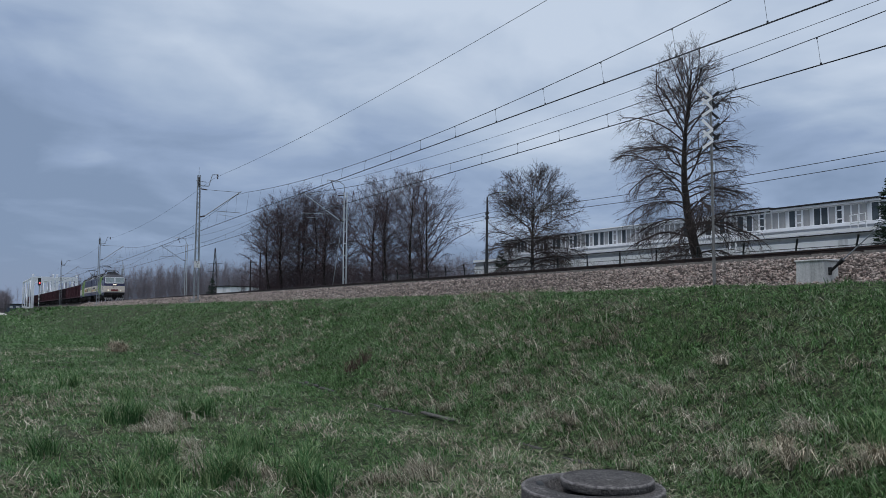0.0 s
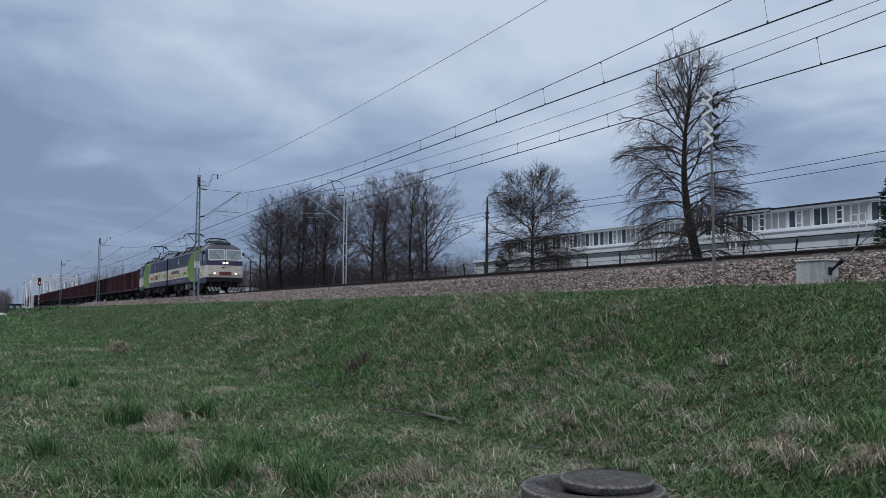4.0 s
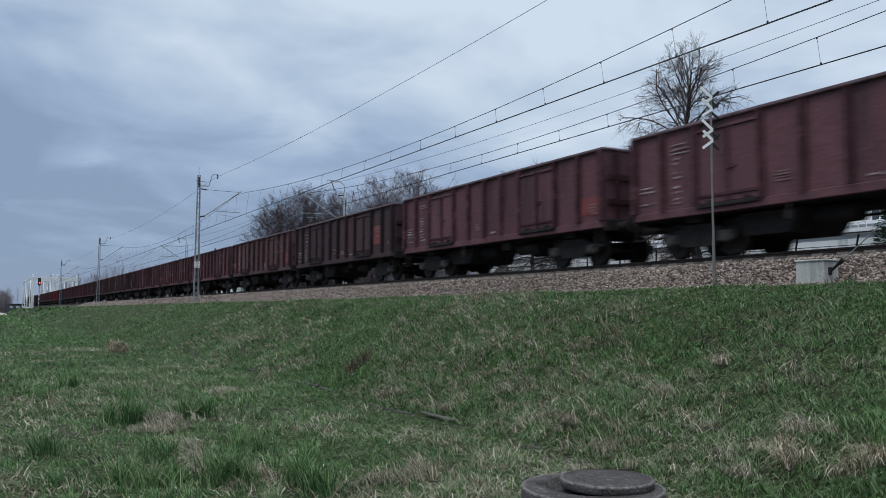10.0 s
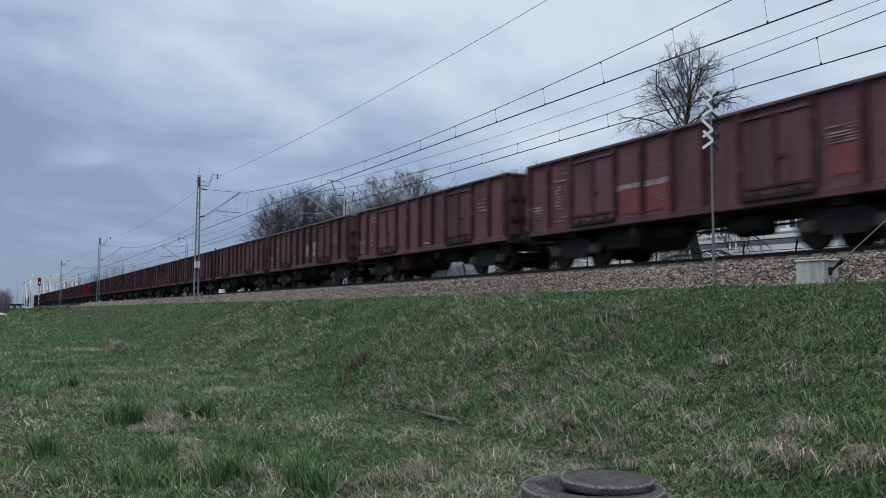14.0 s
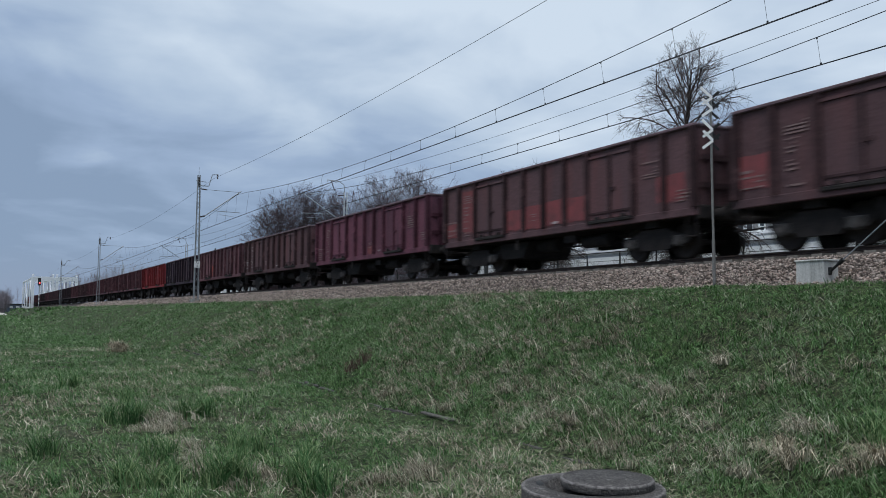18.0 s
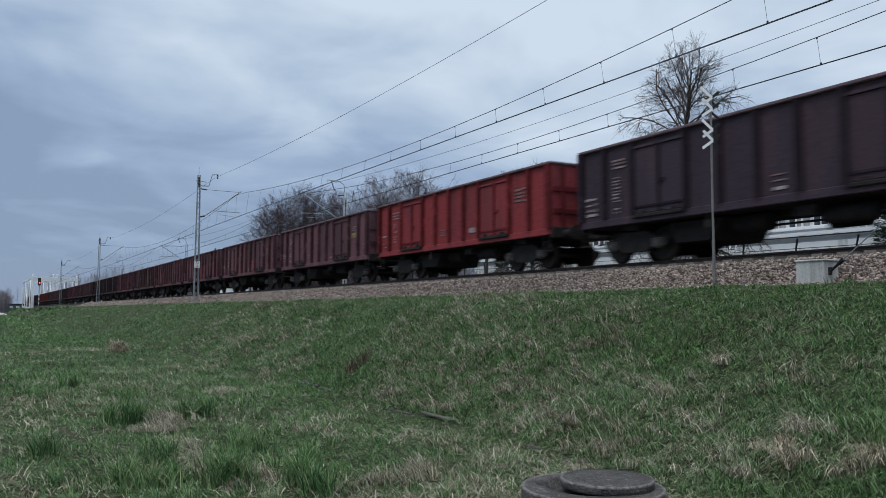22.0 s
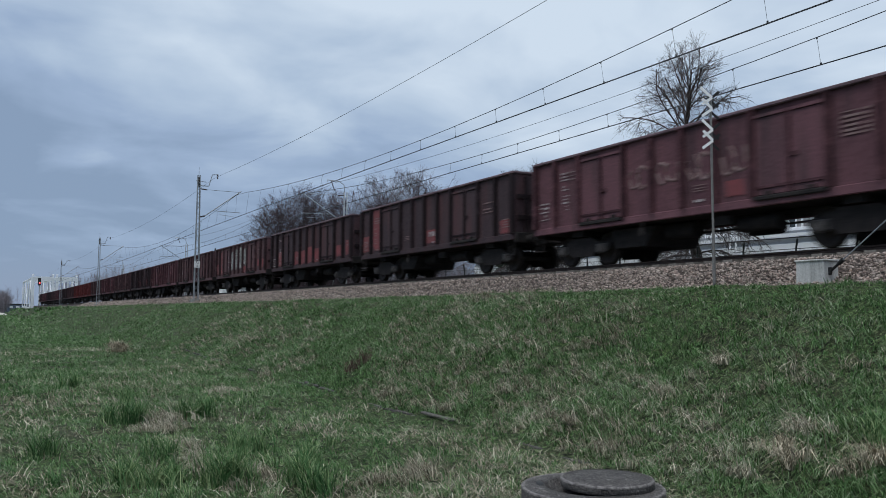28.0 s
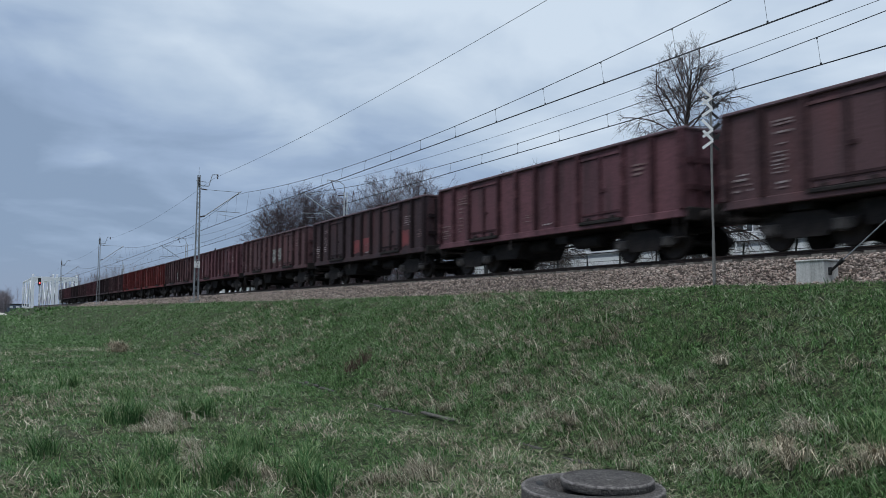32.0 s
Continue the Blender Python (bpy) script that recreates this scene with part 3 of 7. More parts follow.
def build_grass():
    rng = np.random.default_rng(11)
    h = Heap()
    # short turf everywhere
    base, d = scatter(rng, 12500, 4.2, 27, 1.15, 0.60)
    crest = np.interp(base[:, 1] - bend(base[:, 0]), [-5.5, -4.2], [1.0, 0.7])
    h.add(*sheaf(rng, base, 12, 0.07, crest * np.interp(d, [4, 27], [0.11, 0.16]), 1.65, np.interp(d, [4, 27], [0.007, 0.0165]), 1.25, 0.45, 2))
    base, d = scatter(rng, 37000, 18, 64, 1.15, 0.58)
    crest = np.interp(base[:, 1] - bend(base[:, 0]), [-5.5, -4.2], [1.0, 0.6])
    h.add(*sheaf(rng, base, 6, 0.13, crest * np.interp(d, [20, 62], [0.16, 0.22]), 1.4, np.interp(d, [20, 62], [0.014, 0.030]), 1.1, 0.6))
    base, d = scatter(rng, 42000, 46, 190, 1.2, 0.56)
    h.add(*sheaf(rng, base, 4, 0.34, np.interp(d, [55, 190], [0.20, 0.34]), 1.5, np.interp(d, [55, 190], [0.042, 0.15]), 0.7))
    base, d = scatter(rng, 9000, 150, 420, 1.2, 0.56)
    h.add(*sheaf(rng, base, 2, 0.8, 0.5, 0.5, np.interp(d, [150, 420], [0.3, 0.9]), 0.5))
    # round about, behind and beside the onlooker
    n = 3500
    a, r = rng.uniform(0.62, math.tau - 0.62, n) + YAW, 0.7 + 24 * rng.random(n) ** 0.7
    x, y = EYE.x - np.sin(a) * r, EYE.y + np.cos(a) * r
    keep = y - bend(x) < -3.8
    base = np.stack([x, y, ground_z(x, y) - 0.01], -1)[keep]
    h.add(*sheaf(rng, base, 6, 0.1, 0.16, 1.0, 0.014, 0.9, 0.4, 2))
    # tussocks on the bank whose blades hang over downhill
    base, d = scatter(rng, 16000, 5.5, 40, 1.15, 0.60)
    keep = on_bank(base)
    crest = np.interp(base[:, 1] - bend(base[:, 0]), [-6.0, -4.3], [1.0, 0.45])[keep]
    h.add(*sheaf(rng, base[keep], 13, 0.07, crest * rng.uniform(0.16, 0.33, keep.sum()), 0.9, np.interp(d[keep], [5, 40], [0.010, 0.024]), 1.75, 0.72, 3, fan=0.8))
    h.make("grass", M_GRASS, "short green spring grass and tussocks on the embankment")

    h = Heap()
    # withered tussocks, in patches
    base, d = scatter(rng, 12500, 4.2, 42, 1.2, 0.60)
    dry = dryness(base[:, 0], base[:, 1])
    keep = (dry > np.interp(base[:, 0], [-16, -8, -5], [0.0, 0.2, 0.45])) & on_bank(base)
    h.add(*sheaf(rng, base[keep], 12, 0.06, rng.uniform(0.16, 0.36, keep.sum()), 0.8, np.interp(d[keep], [4, 42], [0.010, 0.028]), 1.8, 0.85, 3, fan=0.6))
    keep = (dry > np.interp(base[:, 0], [-12, -9], [0.14, -0.12])) & ~on_bank(base)
    h.add(*sheaf(rng, base[keep], 13, 0.12, 0.19, 1.6, np.interp(d[keep], [4, 42], [0.0085, 0.022]), 1.0, 0.4, 3))
    # single dead blades everywhere
    base, d = scatter(rng, 5000, 4.2, 42, 1.2, 0.60)
    h.add(*sheaf(rng, base, 4, 0.1, 0.16, 1.6, np.interp(d, [4, 40], [0.006, 0.018]), 1.2, 0.8))
    pale = Heap()
    for x, y, r, k, l in STRAW_ON_BANK + STRAW_LOWER:
        q = rng.normal(0, r / 2, (k, 2)) + (x, y)
        (pale if l > 0.31 else h).add(*sheaf(rng, np.column_stack([q, ground_z(q[:, 0], q[:, 1]) + 0.03]), 24, 0.05 + 0.1 * r, l, 0.7, 0.012 + 0.022 * (x < -30), 1.3 if x < -30 else 1.9, 0.3 if x < -30 else 0.95, 3, fan=0.45))
    h.make("dry_grass", M_STRAW, "withered straw-coloured grass lying between the green")
    pale.make("dry_tussocks", M_HAY, "pale dead tussocks hanging over at the slope's foot")

    h = Heap()
    base, d = scatter(rng, 2000, 4.2, 36, 1.2, 0.60)
    keep = (base[:, 1] < -11.6) & (wobble(base[:, 0] * 0.7 + 3, base[:, 1] * 0.9) > 0.32)
    h.add(*sheaf(rng, base[keep], 20, 0.06, rng.uniform(0.16, 0.30, keep.sum()), 0.6, np.interp(d[keep], [4, 34], [0.0085, 0.018]), 0.9, 0.3, 3))
    base, d = scatter(rng, 900, 4.2, 26, 1.2, 0.60)
    h.add(*sheaf(rng, base, 14, 0.05, 0.20, 0.7, np.interp(d, [4, 30], [0.008, 0.016]), 1.1, 0.5, 3))
    for x, y, l in TALL_TUFTS:
        q = rng.normal(0, 0.09, (6, 2)) + (x, y)
        h.add(*sheaf(rng, np.column_stack([q, ground_z(q[:, 0], q[:, 1])]), 40, 0.06, l, 0.42, 0.011, 0.8, 0.0, 3))
    h.make("long_grass", M_GRASS_LONG, "tall tufts of fresh green grass in the meadow")

    for x, y, r, k, l in ((-35.1, -11.9, 0.20, 16, 0.46), (-38.5, -11.7, 0.16, 7, 0.38)):
        h = Heap()
        q = rng.normal(0, r, (k, 2)) * (1.0, 0.7) + (x, y)
        mound = 0.34 * np.exp(-((q[:, 0] - x) ** 2 + (q[:, 1] - y) ** 2) / (2 * r * r))
        h.add(*sheaf(rng, np.column_stack([q, ground_z(q[:, 0], q[:, 1]) + mound]), 26, 0.14, l, 1.3, 0.034, 1.2, 0.3, 3))
        h.make("hay_heap", M_HAY, "small heap of pale dead grass in the meadow")

    h = Heap()
    q = rng.normal(0, 0.16, (9, 2)) + (-18.26, -8.75)
    h.add(*sheaf(rng, np.column_stack([q, ground_z(q[:, 0], q[:, 1])]), 26, 0.08, 0.42, 0.7, 0.012, 0.4, 0.0, 3))
    h.make("withered_weed", M_WEED, "withered reddish-brown weed stalks on the bank")


build_grass()


def build_plank():
    x, y = -12.05, -9.98
    solid("fallen_plank", Geo().box((0, 0, 0), (0.95, 0.09, 0.035), chamfer=0.01), M_PLANK, "weathered grey plank lying in the grass", "plank", at=pose(x, y, float(ground_z(x, y)) + 0.05, 4, 2, 5))


build_plank()

# ---- overhead line ----
MAST_X = [-1.0, -63.4, -125.6, -188.0]


def lattice_mast(height, name="catenary_mast"):
    m = thing(name, "grey galvanised lattice mast of the overhead line", "mast", group="overhead line masts")
    lean = lambda z: 0.17 - 0.09 * max(z, 0) / height
    corners = [(sx, sy) for sx in (-1, 1) for sy in (-1, 1)]
    for sx, sy in corners:
        part("upright", Geo().bar((sx * lean(0), sy * lean(0), -0.6), (sx * lean(height), sy * lean(height), height), 0.045), M_ZINC, m)
    z, k = -0.4, 0
    while z < height - 0.5:
        z2 = z + lean(z) * 2.2 + 0.16
        g = Geo()
        for q in range(4):
            a, b = [(-1, -1), (1, -1), (1, 1), (-1, 1)][q], [(1, -1), (1, 1), (-1, 1), (-1, -1)][q]
            if (k + q) % 2:
                a, b = b, a
            g.bar((a[0] * lean(z), a[1] * lean(z), z), (b[0] * lean(z2), b[1] * lean(z2), min(z2, height)), 0.02)
        part("bracing", g, M_ZINC, m)
        z, k = z2, k + 1
    part("foundation", Geo().box((0, 0, -0.75), (1.0, 0.7, 0.5), chamfer=0.03), M_CONCRETE, m)
    return m


def insulator(a, b, r, parent, n=6):
    a, b = Vector(a), Vector(b)
    long, core = (b - a).length, r * 0.45
    profile = [(0.0, 0.0), (core, 0.0)]
    for k in range(n):
        mid = long * (k + 0.5) / n
        profile += [(core, mid - 0.022), (r, mid - 0.016), (r * 0.9, mid + 0.016), (core, mid + 0.022)]
    g = Geo().lathe(profile + [(core, long), (0.0, long)], n=9)
    turn = (b - a).to_track_quat("Z", "Y")
    g.v = [tuple(a + turn @ Vector(p)) for p in g.v]
    return part("insulator", g, M_PORCELAIN, parent)


def cantilever(m, reach, contact, carrier):
    """The arm of a mast, reaching along +y from it: strut, tie, registration tube and insulators, as sub-parts of one arm."""
    a = part("cantilever", Geo().cyl((0, 0.45, contact - 0.05), (0, reach + 0.5, carrier + 0.28), 0.038, n=8), M_ZINC, m, "galvanised tubular cantilever arm")
    insulator((0, 0.1, contact - 0.12), (0, 0.5, contact - 0.02), 0.07, a)
    part("tie_rod", Geo().cyl((0, 0.65, carrier + 0.22), (0, reach + 0.4, carrier + 0.2), 0.018, n=6), M_ZINC, a)
    insulator((0, 0.15, carrier + 0.25), (0, 0.65, carrier + 0.22), 0.06, a)
    part("registration_tube", Geo().cyl((0, reach * 0.42, contact + 0.42), (0, reach + 0.45, contact + 0.38), 0.024, n=6).cyl((0, reach * 0.6, contact + 0.4), (0, reach * 0.6, contact + 0.15), 0.012, n=5).cyl((0, reach * 0.6, contact + 0.15), (0, reach, contact + 0.03), 0.014, n=5), M_ZINC, a)
    part("dropper", Geo().cyl((0.0, reach + 0.1, contact + 0.4), (0, reach + 0.15, carrier + 0.1), 0.006, n=4), M_WIRE, a)
    return a


def build_masts():
    first = lattice_mast(8.9)
    cantilever(first, 2.75, 5.82, 7.6)
    part("top_bracket", Geo().bar((0, 0, 8.1), (0, 0.75, 8.1), 0.06).bar((0, 0.75, 8.1), (0, 1.0, 9.0), 0.05).bar((0, 1.0, 9.0), (0, 1.45, 9.05), 0.05).bar((0, -0.2, 8.45), (0, 0.6, 8.4), 0.04), M_ZINC, first)
    insulator((0, 0, 8.0), (0, 0, 8.75), 0.09, first, 5)
    insulator((0, 1.4, 9.05), (0, 1.4, 8.7), 0.07, first, 3)
    part("spike", Geo().cyl((0, 0, 8.8), (0, 0, 9.5), 0.015, n=5), M_ZINC, first)
    for k, x in enumerate(MAST_X):
        at = pose(x, -2.95 + float(bend(x)), 0, 0, 0, heading(x))
        if k == 1:
            first.matrix_basis = at
        else:
            copy_thing(first, at)
    plate = thing("distance_board", "white enamel distance board with black figures on the mast", "sign", (-62.98, -3.02 + float(bend(-63)), 2.08), 78)
    part("plate", Geo().box((0, 0, 0), (0.42, 0.02, 0.50), chamfer=0.008), M_WHITE, plate)
    figures(plate, "73", (0, -0.014, 0.04), 0.26, M_BLACK)
    figures(plate, "4", (0, -0.014, -0.20), 0.22, M_BLACK)
    far = thing("double_mast", "pale galvanised twin-post mast of the overhead line", "mast", group="overhead line masts")
    for s in (-0.12, 0.12):
        part("upright", Geo().box((0, s, 3.6), (0.11, 0.08, 9.0), chamfer=0.01), M_PALE_ZINC, far)
    for k in range(9):
        part("batten_plate", Geo().box((0, 0, 0.2 + k * 0.95), (0.04, 0.18, 0.08)), M_PALE_ZINC, far)
    part("stay", Geo().cyl((0.25, 0, 6.8), (2.6, 0.2, -0.7), 0.03, n=6), M_ZINC, far)
    cantilever(far, 3.2, 5.85, 7.6)
    part("top_bracket", Geo().pipe([(0.1, 0, 8.1), (0.1, 0.1, 8.7), (0.1, 0.5, 8.95), (0.1, 1.5, 9.0), (0.1, 1.55, 8.8)], 0.035), M_ZINC, far)
    insulator((0.1, 1.2, 8.95), (0.1, 0.9, 8.2), 0.06, far, 5)
    for k, x in enumerate((0.5, -61.2, -121.0, -181.5)):
        at = pose(x, 8.1 + float(bend(x)), 0, 0, 0, 180 + heading(x))
        if k == 0:
            far.matrix_basis = at
        else:
            copy_thing(far, at)


def figures(parent, text, at, size, material, name="figure", turn=0):
    """Letters from the built-in font as a thin mesh."""
    cu = bpy.data.curves.new(name, "FONT")
    cu.body, cu.size, cu.align_x, cu.extrude = text, size, "CENTER", 0.002
    tmp = bpy.data.objects.new(name, cu)
    me = bpy.data.meshes.new_from_object(tmp)
    bpy.data.objects.remove(tmp)
    me.materials.clear()
    me.materials.append(material)
    return part(name, me, None, parent, at=pose(*at, 90, 0, turn))


build_masts()


def span_z(x, posts, top, low):
    """Height of a wire that hangs between posts."""
    posts = sorted(posts)
    for a, b in zip(posts, posts[1:]):
        if a <= x <= b:
            u = (2 * x - a - b) / (b - a)
            return low + (top - low) * u * u
    return low


def wire(name, xs, y, z, r, material=M_WIRE, parent=None, n=4):
    return part(name, Geo().pipe([(x, y(x) + float(bend(x)), z(x)) for x in xs], r, n), material, parent)


def build_wires():
    for y0, posts in ((0.1, [61.4, -1.0, -63.4, -125.6, -188.0, -250.4]), (4.3, [62, 0.5, -61.2, -121.0, -181.5, -242])):
        line = thing("catenary", "dark copper overhead wires with droppers above the track", "overhead wire", group="overhead lines")
        xs = list(np.arange(-250, 61, 3.1))
        zig = lambda x: y0 + 0.2 * math.cos(math.pi * (x - posts[1]) / 62.3)
        z = lambda x: span_z(x, posts, 7.72, 6.265)
        wire("messenger_wire", xs, lambda x: y0, z, 0.014, parent=line)
        wire("contact_wire", xs, lambda x: zig(x) - 0.02, lambda x: 5.82, 0.011, parent=line)
        wire("contact_wire", xs, lambda x: zig(x) + 0.03, lambda x: 5.82, 0.011, parent=line)
        for k in range(-4, 62):
            x = posts[1] - 0.3 - 3.115 * k
            if k % 20 and -190 < x < 12:
                part("dropper", Geo().cyl((x, zig(x) + float(bend(x)), 5.82), (x, y0 + float(bend(x)), z(x)), 0.006, n=4).box((x, zig(x) + float(bend(x)), 5.85), (0.05, 0.02, 0.07)).box((x, y0 + float(bend(x)), z(x) - 0.02), (0.05, 0.02, 0.06)), M_WIRE, line)
    feeder = thing("feeder_line", "single dark feeder wire strung along the mast tops", "overhead wire", group="overhead lines")
    xs = list(np.arange(-250, 61, 3.1))
    wire("feeder_wire", xs, lambda x: -1.75, lambda x: span_z(x, [61.4, -1.0, -63.4, -125.6, -188.0, -250.4], 8.8, 8.15), 0.010, parent=feeder)
    feeder = thing("feeder_line", "single dark feeder wire strung along the mast tops", "overhead wire", group="overhead lines")
    wire("feeder_wire", xs, lambda x: 7.0, lambda x: span_z(x, [62, 0.5, -61.2, -121.0, -181.5, -242], 8.75, 7.98), 0.010, parent=feeder)


build_wires()

# ---- line-side things ----


def build_marker():
    post = thing("zigzag_signal", "slim grey post carrying white zigzag boards with dark backs", "signal post", (-12.15, -3.5, -0.80))
    part("post", Geo().cyl((0, 0, -0.15), (0, 0, 3.92), 0.027, n=10), M_POST, post)
    part("sleeve", Geo().cyl((0, 0, 0), (0, 0, 0.9), 0.034, n=10), M_POST, post)
    for tip, up, low in ((3.865, (-0.22, 0.22), (-0.19, -0.14)), (3.63, (-0.19, 0.22), (-0.20, -0.15)), (3.19, (-0.20, 0.21), (-0.19, -0.15)), (2.965, (-0.18, 0.21), (-0.20, -0.16))):
        for dx, dz in (up, low):
            part("white_bar", Geo().bar((0.015, -0.055, tip), (dx, -0.055, tip + dz), 0.012, 0.056), M_BOARD, post, "white enamel bar")
        part("dark_bar", Geo().bar((0.0, 0.05, tip - 0.01), (0.20, 0.06, tip + 0.16), 0.012, 0.055), M_BLACK, post, "dark back of a zigzag board")
        part("dark_bar", Geo().bar((0.0, 0.07, tip - 0.01), (0.18, 0.08, tip - 0.17), 0.012, 0.05), M_BLACK, post, "dark back of a zigzag board")
    post.matrix_basis = pose(-12.15, -3.5, -0.80, 0, 0, 61)

    block = thing("concrete_anchor_block", "weathered concrete anchor block with a guy rod", "anchor block", (-9.80, -3.43, -0.82), 0)
    part("body", Geo().extrude([(-0.30, -0.3), (0.30, -0.3), (0.285, 0.36), (-0.285, 0.36)], -0.19, 0.19, 1), M_PALE_CONCRETE, block)
    part("cap", Geo().box((0, 0, 0.375), (0.62, 0.43, 0.035), chamfer=0.012), M_PALE_CONCRETE, block)
    part("eye_plate", Geo().box((0.31, -0.06, 0.18), (0.04, 0.07, 0.14), chamfer=0.01), M_BLACK, block)
    part("turnbuckle", Geo().cyl((0.31, -0.06, 0.17), (0.55, -0.05, 0.36), 0.026, n=8).cyl((0.48, -0.05, 0.305), (0.56, -0.05, 0.37), 0.038, n=8), M_BLACK, block)
    part("guy_rod", Geo().cyl((0.5, -0.05, 0.32), (8.75, 0.45, 6.85), 0.011, n=6), M_ZINC, block)


build_marker()


def build_manhole():
    m = thing("manhole_shaft", "old grey concrete manhole shaft with a round lid", "manhole", (-5.62, -11.95, -3.195))
    part("ring", Geo().lathe([(0.60, -0.5), (0.60, 0.16), (0.585, 0.175), (0.585, 0.19), (0.60, 0.205), (0.60, 0.342), (0.594, 0.35), (0.40, 0.355), (0.39, 0.30), (0.0, 0.30)], n=56), M_DARK_CONCRETE, m)
    lid = part("lid", Geo().lathe([(0.0, 0.35), (0.395, 0.35), (0.405, 0.355), (0.405, 0.412), (0.400, 0.418), (0.0, 0.422)], n=48), M_DARK_CONCRETE, m, "round concrete lid", at=Matrix.Translation((0.05, 0.115, 0)) @ Matrix.Diagonal((0.965, 0.965, 1, 1)))
    part("lifting_loop", Geo().pipe([(0.28, -0.29, 0.37), (0.29, -0.30, 0.40), (0.33, -0.27, 0.40), (0.34, -0.26, 0.37)], 0.006), M_BLACK, lid)
    part("worn_edge", Geo().lathe([(0.575, 0.351), (0.596, 0.3535), (0.6025, 0.346), (0.603, 0.335)], n=56), M_WORN_EDGE, m, "scoured pale upper edge")
    part("worn_edge", Geo().lathe([(0.385, 0.4225), (0.401, 0.4205), (0.4075, 0.412), (0.408, 0.404)], n=48), M_WORN_EDGE, lid)
    part("lifting_slot", Geo().lathe([(0.0, 0.357), (0.05, 0.357), (0.055, 0.352)], n=12), M_BLACK, m, at=Matrix.Translation((-0.30, -0.33, 0)) @ Matrix.Rotation(-0.5, 4, "Z") @ Matrix.Diagonal((1.9, 0.6, 1, 1)))
    part("chip", Geo().box((-0.13, -0.46, 0.352), (0.10, 0.03, 0.012), Matrix.Rotation(0.6, 4, "Z"), 0.004), M_WORN_EDGE, m, "pale chipped spot")


build_manhole()


def build_gutter():
    g = thing("gutter_edge", "sunken concrete edging half grown over at the slope's foot", "edging", kind="structure")
    me = Geo().box((0, 0, 0), (0.97, 0.09, 0.22), chamfer=0.012).mesh("edging_slab", M_DARK_CONCRETE)
    rng = random.Random(3)
    for k in range(32):
        x = -4.5 - k
        y = float(edging_y(x))
        part("edging_slab", me, None, g, at=pose(x, y, float(ground_z(x, y)) - (0.115 if x > -17 else 0.085) + rng.uniform(-0.035, 0.015), rng.uniform(-3, 3), rng.uniform(-1.5, 1.5), rng.uniform(-1, 1) - 1.5))


build_gutter()

# ---- the train ----
RUST = {
    "maroon": ("rust-brown", (0.176, 0.083, 0.097), (0.124, 0.061, 0.074), (0.070, 0.045, 0.051)),
    "wine": ("wine-red", (0.188, 0.072, 0.102), (0.142, 0.058, 0.084), (0.092, 0.046, 0.062)),
    "brown": ("dark brown", (0.130, 0.074, 0.081), (0.092, 0.058, 0.065), (0.142, 0.066, 0.070)),
    "black": ("soot-blackened brown", (0.060, 0.043, 0.050), (0.076, 0.051, 0.056), (0.105, 0.051, 0.055)),
    "red": ("oxide red", (0.225, 0.054, 0.054), (0.165, 0.050, 0.051), (0.100, 0.046, 0.048)),
    "bright": ("bright red", (0.30, 0.048, 0.054), (0.24, 0.045, 0.050), (0.145, 0.045, 0.050)),
    "graphite": ("graphite black", (0.050, 0.037, 0.051), (0.062, 0.045, 0.060), (0.086, 0.049, 0.062)),
}
WAGON_PAINT = {k: paint("wagon_" + k, v[1], v[2], 1.9, 0.34, 0.75, bump=0.35, fine=17, stain=v[3], stain_at=0.50, stain_scale=1.1, streak=True, per_object=0.10, shine=0.15) for k, v in RUST.items()}
# Wall paints darkened, so the shade of ribs and seams sits in the colour.
SHADED_RIB_PAINT = {k: paint("shaded_rib_" + k, tuple(c * 0.55 for c in v[1]), tuple(c * 0.44 for c in v[2]), 3.0, 0.4, 0.8, bump=0.25, fine=20, stain=tuple(c * 1.2 for c in v[1]), stain_at=0.58, stain_scale=2.0, per_object=0.25, shine=0.1) for k, v in RUST.items()}
M_GRIME = paint("dusty_running_gear", (0.115, 0.104, 0.10), (0.045, 0.041, 0.041), 5.0, 0.4, 0.85, fine=30)
M_RIM = paint("worn_wagon_rim", (0.19, 0.125, 0.145), (0.10, 0.062, 0.072), 2.0, 0.3, 0.7, fine=25)
M_MARK = paint("faded_white_marking", (0.48, 0.43, 0.43), (0.16, 0.09, 0.095), 3.5, 0.5, 0.8, bump=0, fine=40)
M_PATCH = paint("fresh_red_patch", (0.250, 0.062, 0.068), (0.178, 0.054, 0.060), 2.2, 0.3, 0.75, fine=30, stain=(0.12, 0.050, 0.054), stain_at=0.55, stain_scale=3.5)
M_FADED = paint("orange_primer_patch", (0.32, 0.066, 0.058), (0.22, 0.058, 0.05), 2.2, 0.3, 0.75, fine=30, stain=(0.12, 0.05, 0.05), stain_at=0.58, stain_scale=3.5)
M_YELLOW = paint("yellow_chalk", (0.36, 0.30, 0.07), (0.2, 0.14, 0.05), 6.0, 0.4, 0.8, bump=0)
M_FAINT = paint("faint_chalk", (0.27, 0.195, 0.19), (0.18, 0.10, 0.10), 5.0, 0.3, 0.8, bump=0)
M_TAG = paint("pale_graffiti", (0.30, 0.31, 0.295), (0.12, 0.11, 0.11), 2.5, 0.45, 0.7, bump=0, fine=20)

HALF = 6.40
RIBS = (-6.32, -5.28, -4.13, -2.18, -1.09, 0.0, 1.09, 2.18, 4.13, 5.28, 6.32)


